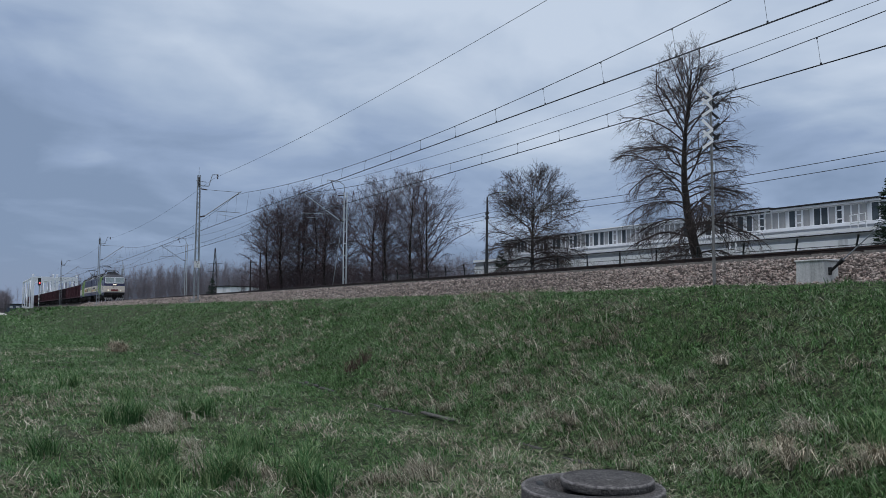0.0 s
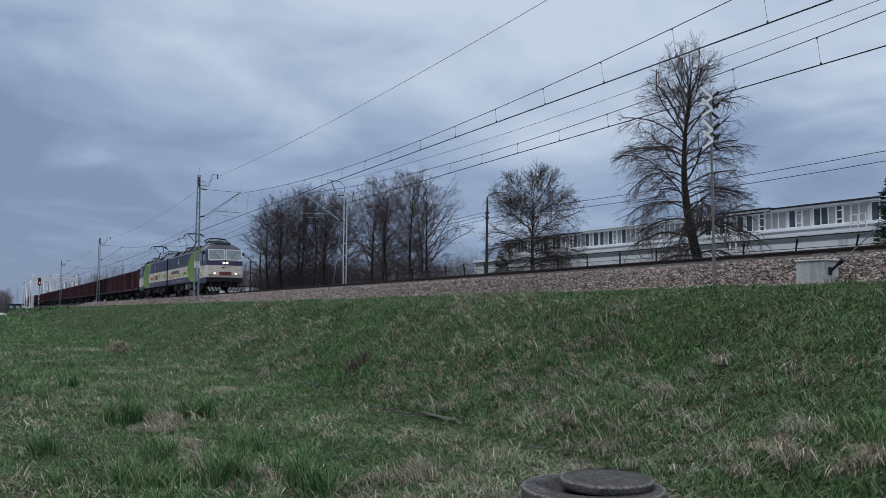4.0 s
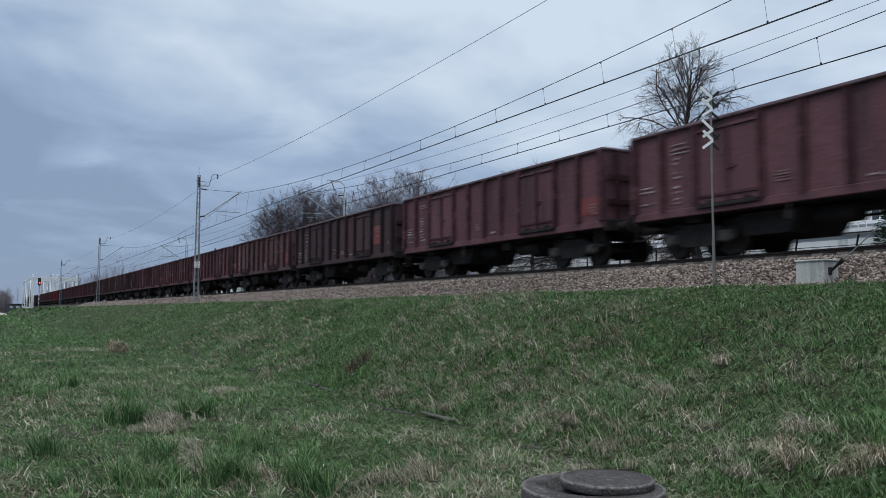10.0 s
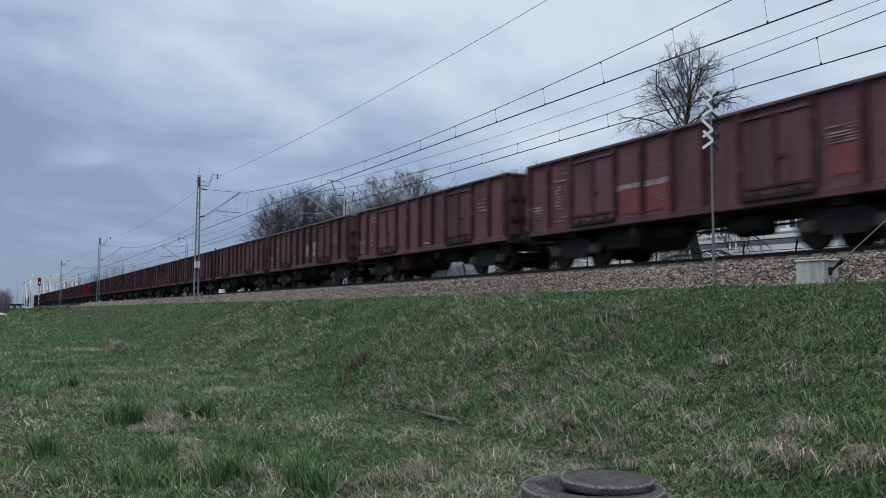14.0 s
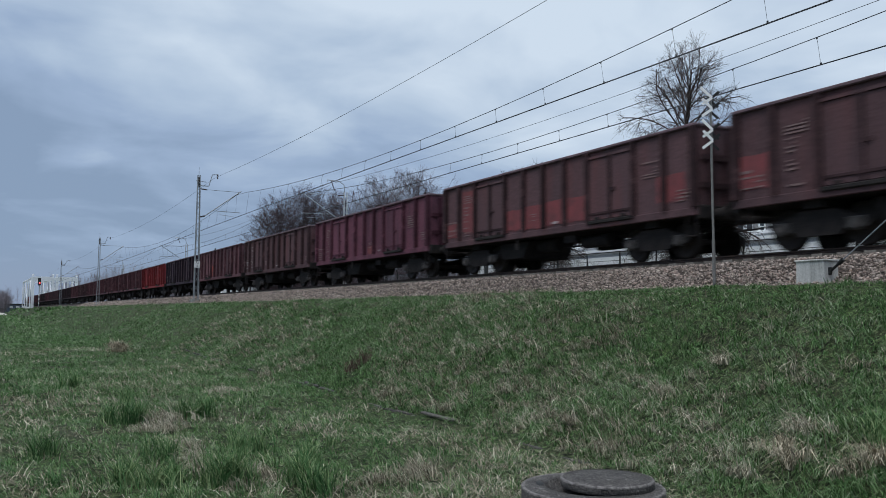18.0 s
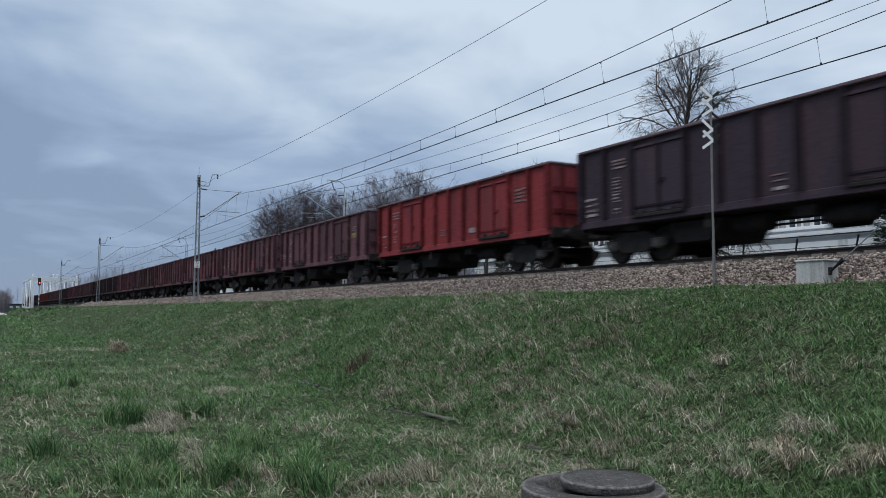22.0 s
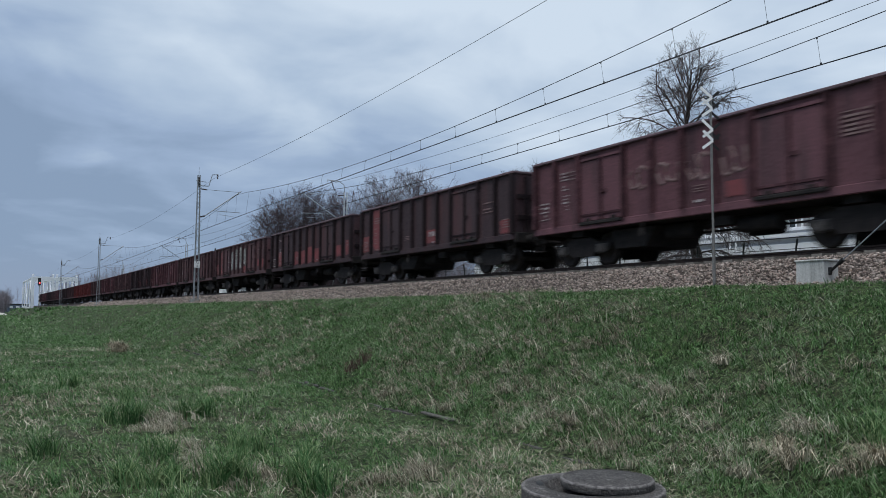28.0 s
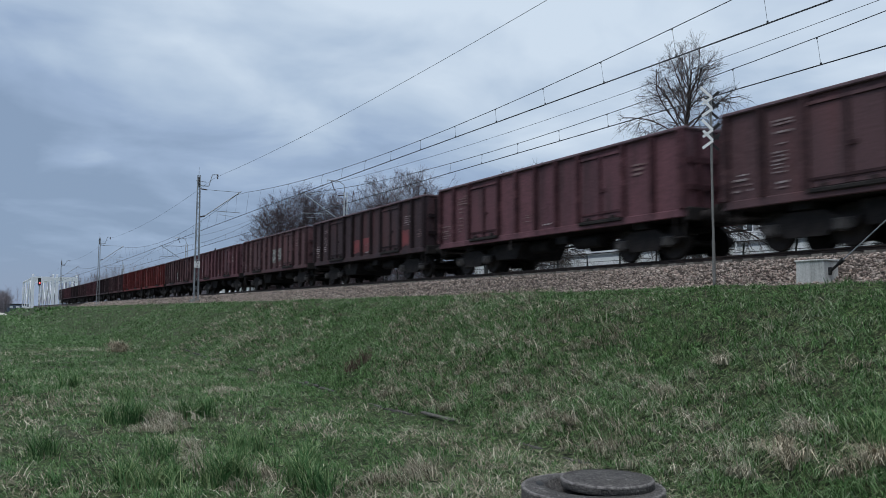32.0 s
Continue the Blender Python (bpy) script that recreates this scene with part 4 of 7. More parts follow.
def wheelset(parent, x, r, gauge_half=0.75, name="wheelset"):
    g = Geo().cyl((0, -1.0, 0), (0, 1.0, 0), 0.075, n=10)
    for s in (-1, 1):
        y = s * gauge_half
        g.lathe([(0.08, -0.08), (0.16, -0.09), (r * 0.5, -0.03), (r * 0.86, -0.05), (r * 0.88, -0.067), (r, -0.067), (r + 0.03 * (s > 0), -0.06), (r + 0.03 * (s > 0), -0.04), (r, -0.02), (r, 0.02), (r + 0.03 * (s < 0), 0.04), (r + 0.03 * (s < 0), 0.06), (r * 0.88, 0.067), (r * 0.86, 0.05), (r * 0.5, 0.03), (0.16, 0.09), (0.08, 0.08)], (0, y, 0), 15, "Y")
    return part(name, g, M_WHEEL, parent, "brown steel wheelset", at=(x, 0, r))


SPRING = Geo().lathe([(0.055, 0.38), (0.06, 0.42), (0.05, 0.46), (0.06, 0.5), (0.05, 0.54), (0.06, 0.6)], (0, 0, 0), 8).mesh("spring", M_GRIME)


def wagon_bogie(w, x):
    b = part("bogie", Geo().box((0, 0, 0.62), (0.45, 2.0, 0.28), chamfer=0.04), M_UNDER, w, "grimy cast two-axle bogie", at=(x, 0, 0))
    for s in (-1, 1):
        g = Geo().extrude([(-1.25, 0.50), (-1.15, 0.38), (-0.62, 0.38), (-0.5, 0.26), (0.5, 0.26), (0.62, 0.38), (1.15, 0.38), (1.25, 0.50), (1.25, 0.62), (0.75, 0.66), (0.45, 0.82), (-0.45, 0.82), (-0.75, 0.66), (-1.25, 0.62)], s * 0.94, s * 1.06, 1)
        part("side_frame", g, M_UNDER, b)
        for k in (-1, 1):
            part("axle_box", Geo().box((k * 0.9, s * 1.05, 0.46), (0.30, 0.16, 0.28), chamfer=0.03).cyl((k * 0.9, s * 1.12, 0.46), (k * 0.9, s * 1.17, 0.46), 0.10, n=12), M_GRIME, b)
        for k in (-1.08, -0.72, 0.72, 1.08):
            part("spring", SPRING, None, b, at=(k, s * 1.02, 0))
    for k in (-0.9, 0.9):
        wheelset(b, k, 0.46)
    return b


def buffers(w, x, z=1.05, r=0.24):
    s = 1 if x > 0 else -1
    for y in (-0.875, 0.875):
        part("buffer", Geo().cyl((x - s * 0.62, y, z), (x - s * 0.25, y, z), 0.13, n=12).cyl((x - s * 0.3, y, z), (x - s * 0.04, y, z), 0.09, n=12).cyl((x - s * 0.05, y, z), (x - s * 0.005, y, z), r, r * 0.97, n=16), M_UNDER, w)
    part("coupling", Geo().bar((x - s * 0.62, 0, 1.0), (x - s * 0.2, 0, 0.98), 0.08).bar((x - s * 0.2, 0.05, 0.98), (x - s * 0.02, 0.05, 0.9), 0.05).bar((x - s * 0.2, -0.05, 0.98), (x - s * 0.02, -0.05, 0.9), 0.05).pipe([(x - s * 0.6, 0.3, 0.95), (x - s * 0.4, 0.3, 0.7), (x - s * 0.1, 0.25, 0.72)], 0.025), M_UNDER, w)


def wagon_model(paint_key):
    word = RUST[paint_key][0]
    w = thing("freight_wagon", word + " high-sided open freight wagon with ribbed steel walls", "freight wagon", group="train wagons")
    mat = WAGON_PAINT[paint_key]
    for s in (-1, 1):
        part("side_wall", Geo().box((0, s * 1.36, 2.20), (2 * HALF, 0.05, 2.02)), mat, w)
        part("end_wall", Geo().box((s * (HALF - 0.025), 0, 2.20), (0.05, 2.67, 2.02)), mat, w)
    part("floor", Geo().box((0, 0, 1.22), (2 * HALF - 0.1, 2.67, 0.06)), mat, w)
    part("load", Geo().extrude([(-1.3, 1.25), (1.3, 1.25), (1.3, 2.2), (0.5, 2.55), (-0.5, 2.55), (-1.3, 2.2)], -6.2, 6.2), M_UNDER, w, "dark bulk load")
    for s in (-1, 1):
        part("top_rim", Geo().box((0, s * 1.40, 3.25), (2 * HALF + 0.12, 0.15, 0.085), chamfer=0.02), M_RIM, w, "worn lighter top edge")
        part("end_rim", Geo().box((s * HALF, 0, 3.25), (0.14, 2.64, 0.084), chamfer=0.02), M_RIM, w)
        part("sole_bar", Geo().box((0, s * 1.395, 1.10), (2 * HALF, 0.10, 0.20), chamfer=0.015), mat, w)
        for x in RIBS:
            wide = 0.16 if abs(x) > 6 else 0.085
            part("rib", Geo().extrude([(x - wide / 2 - 0.02, -s * 0.0), (x + wide / 2 + 0.02, 0.0), (x + wide / 2 + 0.01, s * 0.135), (x + wide / 2 - 0.012, s * 0.15), (x - wide / 2 + 0.012, s * 0.15), (x - wide / 2 - 0.01, s * 0.135)][::s], 1.2, 3.21, 2), SHADED_RIB_PAINT[paint_key], w, at=(0, s * 1.385, 0))
        for x0 in (-3.155, 3.155):
            d = part("door", Geo().box((x0 - 0.48, s * 1.40, 2.12), (0.90, 0.03, 1.76), chamfer=0.01).box((x0 + 0.48, s * 1.398, 2.12), (0.90, 0.03, 1.76), chamfer=0.01).box((x0 - 0.48, s * 1.42, 3.04), (0.84, 0.07, 0.07)).box((x0 + 0.48, s * 1.42, 3.04), (0.84, 0.07, 0.07)), mat, w)
            part("door_sill", Geo().box((x0, s * 1.45, 1.17), (1.86, 0.12, 0.10), chamfer=0.02).box((x0 - 0.55, s * 1.46, 1.24), (0.12, 0.12, 0.16), chamfer=0.02).box((x0 + 0.55, s * 1.46, 1.24), (0.12, 0.12, 0.16), chamfer=0.02), M_UNDER, d, "grimy lower hinge bar")
            part("latch", Geo().bar((x0, s * 1.44, 1.26), (x0, s * 1.44, 2.98), 0.07).bar((x0 - 0.88, s * 1.425, 1.42), (x0 + 0.88, s * 1.425, 1.42), 0.04, 0.06).box((x0 + 0.1, s * 1.43, 2.05), (0.22, 0.05, 0.09)), SHADED_RIB_PAINT[paint_key], d)
        g = Geo()
        for y in (-0.95, -0.32, 0.32, 0.95):
            g.box((s * (HALF + 0.03), y, 2.15), (0.07, 0.12, 1.95))
        for z in (1.75, 2.45):
            g.box((s * (HALF + 0.035), 0, z), (0.06, 2.6, 0.14))
        part("end_rib", g, SHADED_RIB_PAINT[paint_key], w)
        part("end_sill", Geo().box((s * (HALF + 0.02), 0, 1.08), (0.12, 2.78, 0.34), chamfer=0.02), M_UNDER, w)
        buffers(w, s * 7.02)
        part("step", Geo().bar((s * 6.0, -1.38, 0.5), (s * 6.0, -1.38, 1.02), 0.03).bar((s * 6.32, -1.38, 0.5), (s * 6.32, -1.38, 1.02), 0.03).box((s * 6.16, -1.38, 0.5), (0.38, 0.16, 0.03)), M_UNDER, w)
    part("underframe", Geo().box((0, 0, 1.04), (12.6, 0.6, 0.30)).box((0, 0, 1.06), (12.5, 2.5, 0.10)).box((-4.5, 0, 0.98), (0.5, 2.4, 0.26)).box((4.5, 0, 0.98), (0.5, 2.4, 0.26)), M_UNDER, w)
    part("brake_gear", Geo().cyl((-1.4, -0.5, 0.78), (-0.4, -0.5, 0.78), 0.22, n=14).cyl((0.5, 0.4, 0.75), (1.5, 0.4, 0.75), 0.2, n=14).bar((-3.4, -0.2, 0.7), (3.4, -0.2, 0.7), 0.05).box((1.0, -1.1, 0.82), (0.5, 0.2, 0.22)), M_UNDER, w)
    part("brake_box", Geo().extrude([(-3.3, 0.95), (-3.1, 0.42), (-1.9, 0.42), (-1.5, 0.95)], -0.95, 0.95, 1), M_UNDER, w)
    part("air_tank", Geo().cyl((1.2, -0.75, 0.72), (2.4, -0.75, 0.72), 0.19, n=14), M_UNDER, w)
    part("brake_lever", Geo().bar((-1.5, -1.40, 1.0), (-1.5, -1.42, 0.78), 0.04).box((-1.5, -1.43, 0.74), (0.16, 0.03, 0.18)), M_UNDER, w)
    for x in (-4.5, 4.5):
        wagon_bogie(w, x)
    return w


def plate_bars(w, x, z, width, height, rows, material=M_MARK, seed=0, y=-1.405, label="faded white markings", run=(0.1, 0.4), even=0.0):
    """Rows of short bars in place of lettering that cannot be read; even sets one height for all of them."""
    rng = random.Random(seed)
    g = Geo()
    for k in range(rows):
        zz = z + height / 2 - (k + 0.5) * height / rows
        x0 = x - width / 2
        while x0 < x + width / 2 - 0.05:
            l = rng.uniform(*run)
            l = min(l, x + width / 2 - x0)
            if even:
                g.box((x0 + l / 2, y, zz), (l, 0.008, height / rows * even))
            elif rng.random() < 0.85:
                g.box((x0 + l / 2, y, zz + rng.uniform(-0.1, 0.1) * height / rows), (l, 0.008, height / rows * rng.uniform(0.22, 0.55)))
            x0 += l + rng.uniform(0.03, 0.12)
    return tagged(part("marking", g, material, w, label), label, kind="stuff")


def patch(w, x, z, width, height, material, label, seed=0, y=-1.394):
    """A painted field with a ragged outline, between the ribs."""
    rng = random.Random(seed)
    n = 14
    rise = rng.uniform(-0.12, 0.1) * height
    top = [(x - width / 2 + width * k / n, z + height / 2 + rise + rng.uniform(-0.05, 0.03) * height) for k in range(n + 1)]
    low = [(x - width / 2 + width * k / n, z - height / 2 + rng.uniform(-0.05, 0.1) * height) for k in range(n + 1)]
    g = Geo().extrude(low + top[::-1], y - 0.006, y, 1)
    return part("paint_patch", g, material, w, label)


def graffiti(w, x, z, width, height, material, label, seed):
    """Loose painted loops, one stroke each."""
    rng = random.Random(seed)
    k = max(2, int(width / 0.4))
    for j in range(k):
        cx = x - width / 2 + width * (j + 0.5) / k
        r = height * rng.uniform(0.32, 0.5)
        turn = rng.uniform(0, 3)
        pts = [(cx + 0.2 * math.cos(a + turn) * rng.uniform(0.7, 1.3), -1.365, z + r * math.sin(a + turn) * rng.uniform(0.8, 1.1)) for a in np.linspace(0.4, 5.2, 9)]
        part("graffiti_stroke", Geo().pipe(pts, 0.05, 6), material, w, label)


SEQUENCE = "maroon maroon black brown maroon maroon maroon brown brown brown brown wine brown maroon graphite bright maroon maroon maroon maroon brown maroon black black brown brown maroon black brown maroon brown red red brown black maroon brown black maroon brown".split()


def wagon_fields(mark):
    """Patches, plates and scrawls: wagon, kind, then x, z, width and height on its side."""
    mark(1, "red", 5.97, 1.75, 0.70, 0.5)
    mark(2, "red", 5.77, 1.7, 0.90, 0.6)
    mark(3, "red", 4.59, 2.0, 0.75, 0.75)
    mark(3, "plate", 0.47, 1.5, 0.29, 0.2)
    mark(4, "red", 5.82, 1.75, 1.00, 0.65)
    mark(4, "red", -4.71, 2.15, 0.80, 1.8)
    mark(4, "plate", 1.18, 1.5, 0.35, 0.2)
    mark(4, "red", 1.18, 1.35, 0.35, 0.3)
    mark(6, "red", -2.60, 1.62, 0.89, 0.7)
    mark(6, "red", -1.59, 1.62, 0.94, 0.72)
    mark(6, "red", -0.53, 1.6, 0.94, 0.7)
    mark(6, "pale", -1.53, 2.02, 3.07, 0.16)
    mark(6, "red", 3.15, 1.7, 1.00, 0.7)
    mark(6, "red", 4.79, 1.75, 0.60, 0.7)
    mark(8, "pale", 0.47, 1.9, 0.29, 0.8)
    mark(8, "pale", 1.53, 1.9, 0.29, 0.7)
    mark(8, "pale", 2.60, 1.8, 0.29, 0.7)
    mark(10, "red", -5.87, 1.8, 0.80, 0.8)
    mark(10, "red", 4.79, 1.7, 0.70, 0.7)
    mark(10, "red", 5.92, 1.75, 0.70, 0.75)
    mark(11, "red", -0.59, 1.6, 0.89, 0.7)
    mark(11, "red", -1.65, 1.66, 0.94, 0.76)
    mark(11, "red", 0.53, 1.62, 0.89, 0.72)
    mark(11, "red", 1.59, 1.62, 0.83, 0.7)
    mark(11, "red", 5.47, 1.75, 1.00, 0.7)
    mark(11, "red", -4.71, 2.25, 0.80, 1.6)
    mark(11, "red", -5.92, 1.6, 0.70, 0.5)
    mark(12, "red", 0.53, 1.4, 0.47, 0.35)
    mark(14, "orange", -1.63, 1.75, 0.89, 0.9)
    mark(15, "red", -2.71, 1.6, 0.47, 0.4)
    mark(15, "red", 5.47, 1.9, 0.50, 0.7)
    mark(16, "plate", 1.65, 1.55, 0.41, 0.22)
    mark(17, "yellow", 4.71, 2.25, 0.70, 0.25)
    mark(18, "red", -1.59, 1.6, 0.89, 0.7)
    mark(18, "red", 1.59, 1.6, 0.89, 0.7)
    mark(19, "red", -0.53, 1.75, 0.94, 0.9)
    mark(19, "red", 0.53, 1.75, 0.94, 0.95)
    mark(19, "red", 1.65, 1.8, 0.89, 0.9)
    mark(19, "red", 4.71, 1.9, 1.00, 1.0)
    mark(19, "red", -4.71, 1.6, 0.60, 0.6)
    mark(21, "red", -5.67, 1.6, 0.60, 0.6)
    mark(22, "red", 1.63, 1.52, 0.5, 0.4)
    mark(22, "letters", 0.52, 2.2, 5.4, 0.75)
    mark(23, "red", 0.54, 1.6, 0.87, 0.6)
    mark(23, "plate", 0.54, 1.66, 0.47, 0.2)
    mark(23, "red", 5.87, 1.5, 0.70, 0.5)
    mark(23, "red", -4.71, 2.2, 0.80, 1.7)
    mark(23, "red", -5.89, 1.7, 0.76, 0.75)
    mark(24, "red", -2.66, 1.45, 0.40, 0.5)
    mark(24, "red", -2.71, 1.6, 0.97, 0.75)
    mark(24, "red", -1.63, 1.6, 0.97, 0.78)
    mark(24, "red", -0.54, 1.62, 0.97, 0.78)
    mark(24, "red", 0.54, 1.62, 0.97, 0.8)
    mark(24, "red", 1.63, 1.58, 0.97, 0.7)
    mark(24, "red", 2.71, 1.56, 0.94, 0.66)
    mark(24, "red", 4.71, 1.65, 0.80, 0.6)
    mark(24, "red", 5.92, 1.7, 0.75, 0.65)
    mark(24, "red", -4.71, 1.75, 0.80, 1.0)
    mark(24, "pale", -2.66, 1.7, 0.40, 0.15)
    mark(25, "tag", -2.71, 2.1, 0.99, 1.2)
    mark(25, "tag", -1.63, 2.2, 0.99, 1.35)
    mark(25, "tag", -0.54, 2.25, 0.99, 1.4)
    mark(25, "tag", 0.54, 2.25, 0.99, 1.35)
    mark(25, "tag", 1.63, 2.3, 0.99, 1.25)
    mark(25, "red", 1.63, 1.45, 0.94, 0.4)
    mark(25, "red", -4.71, 2.15, 0.80, 1.7)
    mark(25, "red", -5.91, 1.75, 0.74, 0.9)
    mark(25, "red", 5.87, 1.7, 0.80, 0.6)
    mark(25, "red", 4.71, 1.75, 0.50, 0.4)
    mark(28, "red", -0.53, 1.65, 0.94, 0.6)
    mark(28, "red", 0.54, 1.65, 0.89, 0.6)
    mark(28, "red", 4.55, 1.7, 0.60, 0.7)
    mark(29, "tag", 0.54, 2.0, 0.89, 0.9)
    mark(29, "tag", 1.63, 2.0, 0.89, 0.85)
    mark(30, "red", 0.47, 1.5, 0.47, 0.4)
    mark(31, "tag", -0.59, 1.8, 0.83, 0.7)


def build_wagons():
    models = {}
    out = []
    for k, key in enumerate(SEQUENCE):
        if key in models:
            w = copy_thing(models[key], Matrix.Identity(4))
        else:
            w = models[key] = wagon_model(key)
        out.append(w)
    rng = random.Random(21)
    for k, w in enumerate(out):
        bold = rng.random()
        ink = M_MARK if bold < 0.7 else M_FAINT
        # rear end panel: a slanting head line and four or five rows
        plate_bars(w, -5.9 + rng.uniform(-0.04, 0.04), rng.uniform(1.55, 1.72), rng.uniform(0.42, 0.62), rng.uniform(0.5, 0.66), rng.choice((4, 5, 6)), ink, seed=k, run=(0.12, 0.5))
        # next panel: the load table, a wide head over a narrow column
        plate_bars(w, -4.71, rng.uniform(2.62, 2.76), rng.uniform(0.5, 0.66), rng.uniform(0.28, 0.4), rng.choice((3, 4)), ink, seed=k + 50, run=(0.3, 0.66))
        plate_bars(w, -4.82, rng.uniform(1.95, 2.1), rng.uniform(0.24, 0.36), rng.uniform(0.7, 1.0), 8, ink, seed=k + 30, run=(0.06, 0.3))
        if rng.random() < 0.6:
            plate_bars(w, -4.75, 1.42, rng.uniform(0.3, 0.5), 0.22, 2, ink, seed=k + 31, run=(0.06, 0.3))
        plate_bars(w, rng.choice((-1.63, -0.545, 0.545)), 1.62, rng.uniform(0.3, 0.42), 0.26, 4, M_FAINT, seed=k + 90, run=(0.3, 0.42))
        plate_bars(w, rng.choice((0.545, 1.63)), 1.34, rng.uniform(0.3, 0.42), 0.14, 1, M_MARK, seed=k + 91, run=(0.16, 0.4))
        if rng.random() < 0.75:
            plate_bars(w, 4.73, rng.uniform(2.2, 2.5), rng.uniform(0.45, 0.66), rng.uniform(0.4, 0.6), rng.choice((4, 5, 6)), ink if bold < 0.45 else M_FAINT, seed=k + 70, run=(0.3, 0.6))
        if rng.random() < 0.6:
            plate_bars(w, 5.9, rng.uniform(1.5, 1.9), 0.4, 0.34, 4, M_FAINT, seed=k + 71, run=(0.1, 0.35))
    kinds = {"red": (M_PATCH, "patch of fresher red paint"), "orange": (M_FADED, "patch of orange-red primer"), "pale": (M_MARK, "scuffed pale streak"), "plate": (M_MARK, "small white plate"), "yellow": (M_YELLOW, "yellow chalk scrawl")}
    remarks = {}
    fields = []
    wagon_fields(lambda *f: fields.append(f))
    for j, (k, kind, x, z, wd, ht) in enumerate(fields):
        w = out[k - 1]
        if kind == "tag":
            patch(w, x, z, wd, ht, M_TAG, "pale green-grey graffiti field", j)
            graffiti(w, x, z, wd, ht, M_STRIPE, "whitish graffiti strokes", j)
            graffiti(w, x + 0.08, z - 0.1, wd * 0.9, ht * 0.8, M_SMUDGE, "dark graffiti outlines", j + 40)
            remarks[k] = "pale graffiti"
        elif kind == "letters":
            for q in range(5):
                graffiti(w, x - wd / 2 + wd * (q + 0.5) / 5, z, 0.7, ht, M_FAINT, "faint chalked strokes", q + 3)
            remarks[k] = "faint chalk scrawls"
        else:
            patch(w, x, z, wd, ht, kinds[kind][0], kinds[kind][1], j, -1.402 if kind == "plate" else -1.394)
            if kind in ("red", "orange"):
                remarks.setdefault(k, "fresher red patches")
    for k, remark in remarks.items():
        out[k - 1]["label"] = RUST[SEQUENCE[k - 1]][0] + " ribbed open freight wagon with " + remark
    return out


def loco_material():
    """Livery worked out from the unit's own x and z: dark blue above, cream band, blue skirt, a lime oval and a grey crescent."""
    m = bpy.data.materials.new("locomotive_livery")
    m.use_nodes = True
    t = m.node_tree
    b = t.nodes["Principled BSDF"]
    b.inputs["Roughness"].default_value = 0.42
    tc = node(t, "ShaderNodeTexCoord")
    sp = node(t, "ShaderNodeSeparateXYZ")
    t.links.new(tc.outputs["Object"], sp.inputs[0])
    x, z = sp.outputs[0], sp.outputs[2]
    far_side = math_node(t, "GREATER_THAN", sp.outputs[1], 0.0)
    # the far flank carries the same figure turned end for end
    xd = math_node(t, "ADD", math_node(t, "MULTIPLY", x, math_node(t, "SUBTRACT", 1.0, math_node(t, "MULTIPLY", far_side, 2.0))), math_node(t, "MULTIPLY", far_side, 6.0))

    def oval(cx, cz, rx, rz):
        dx = math_node(t, "DIVIDE", math_node(t, "SUBTRACT", xd, cx), rx)
        dz = math_node(t, "DIVIDE", math_node(t, "SUBTRACT", z, cz), rz)
        return math_node(t, "LESS_THAN", math_node(t, "ADD", math_node(t, "MULTIPLY", dx, dx), math_node(t, "MULTIPLY", dz, dz)), 1.0)

    n = node(t, "ShaderNodeTexNoise", Scale=2.2, Detail=6.0, Roughness=0.65)
    t.links.new(tc.outputs["Object"], n.inputs["Vector"])
    n2 = node(t, "ShaderNodeTexNoise", Scale=22.0, Detail=3.0)
    t.links.new(tc.outputs["Object"], n2.inputs["Vector"])
    cab = math_node(t, "GREATER_THAN", x, 5.15)
    blue, cream, lime, grey, white = (0.047, 0.047, 0.115), (0.86, 0.75, 0.64), (0.25, 0.41, 0.035), (0.165, 0.195, 0.225), (0.68, 0.68, 0.67)
    shift = math_node(t, "MULTIPLY", cab, 0.25)
    zz = math_node(t, "ADD", z, shift)
    col = mix_node(t, math_node(t, "LESS_THAN", zz, 2.50), blue, cream)
    col = mix_node(t, math_node(t, "LESS_THAN", zz, 1.55), col, blue)
    col = mix_node(t, math_node(t, "GREATER_THAN", z, 3.56), col, (0.235, 0.24, 0.25))
    brow = math_node(t, "MULTIPLY", math_node(t, "GREATER_THAN", z, 3.58), math_node(t, "GREATER_THAN", x, 7.02))
    col = mix_node(t, brow, col, (0.052, 0.052, 0.062))
    flank = math_node(t, "MULTIPLY", oval(5.1, 2.22, 4.45, 1.55), math_node(t, "LESS_THAN", xd, 5.5))
    inner, core = oval(7.1, 1.95, 3.4, 1.50), oval(7.6, 1.9, 3.3, 1.40)
    col = mix_node(t, math_node(t, "MULTIPLY", flank, math_node(t, "SUBTRACT", 1.0, inner)), col, lime)
    col = mix_node(t, math_node(t, "MULTIPLY", flank, math_node(t, "MULTIPLY", inner, math_node(t, "SUBTRACT", 1.0, core))), col, grey)
    edge = oval(7.73, 1.88, 3.27, 1.37)
    col = mix_node(t, math_node(t, "MULTIPLY", flank, math_node(t, "MULTIPLY", core, math_node(t, "SUBTRACT", 1.0, edge))), col, white)
    dirt = ramp_node(t, n.outputs[0], [(0.42, 1.0), (0.75, 0.72)])
    col = mix_node(t, 1.0, col, dirt, "MULTIPLY")
    col = mix_node(t, 1.0, col, ramp_node(t, n2.outputs[0], [(0.3, 0.85), (0.7, 1.1)]), "MULTIPLY")
    t.links.new(col, b.inputs["Base Color"])
    return m


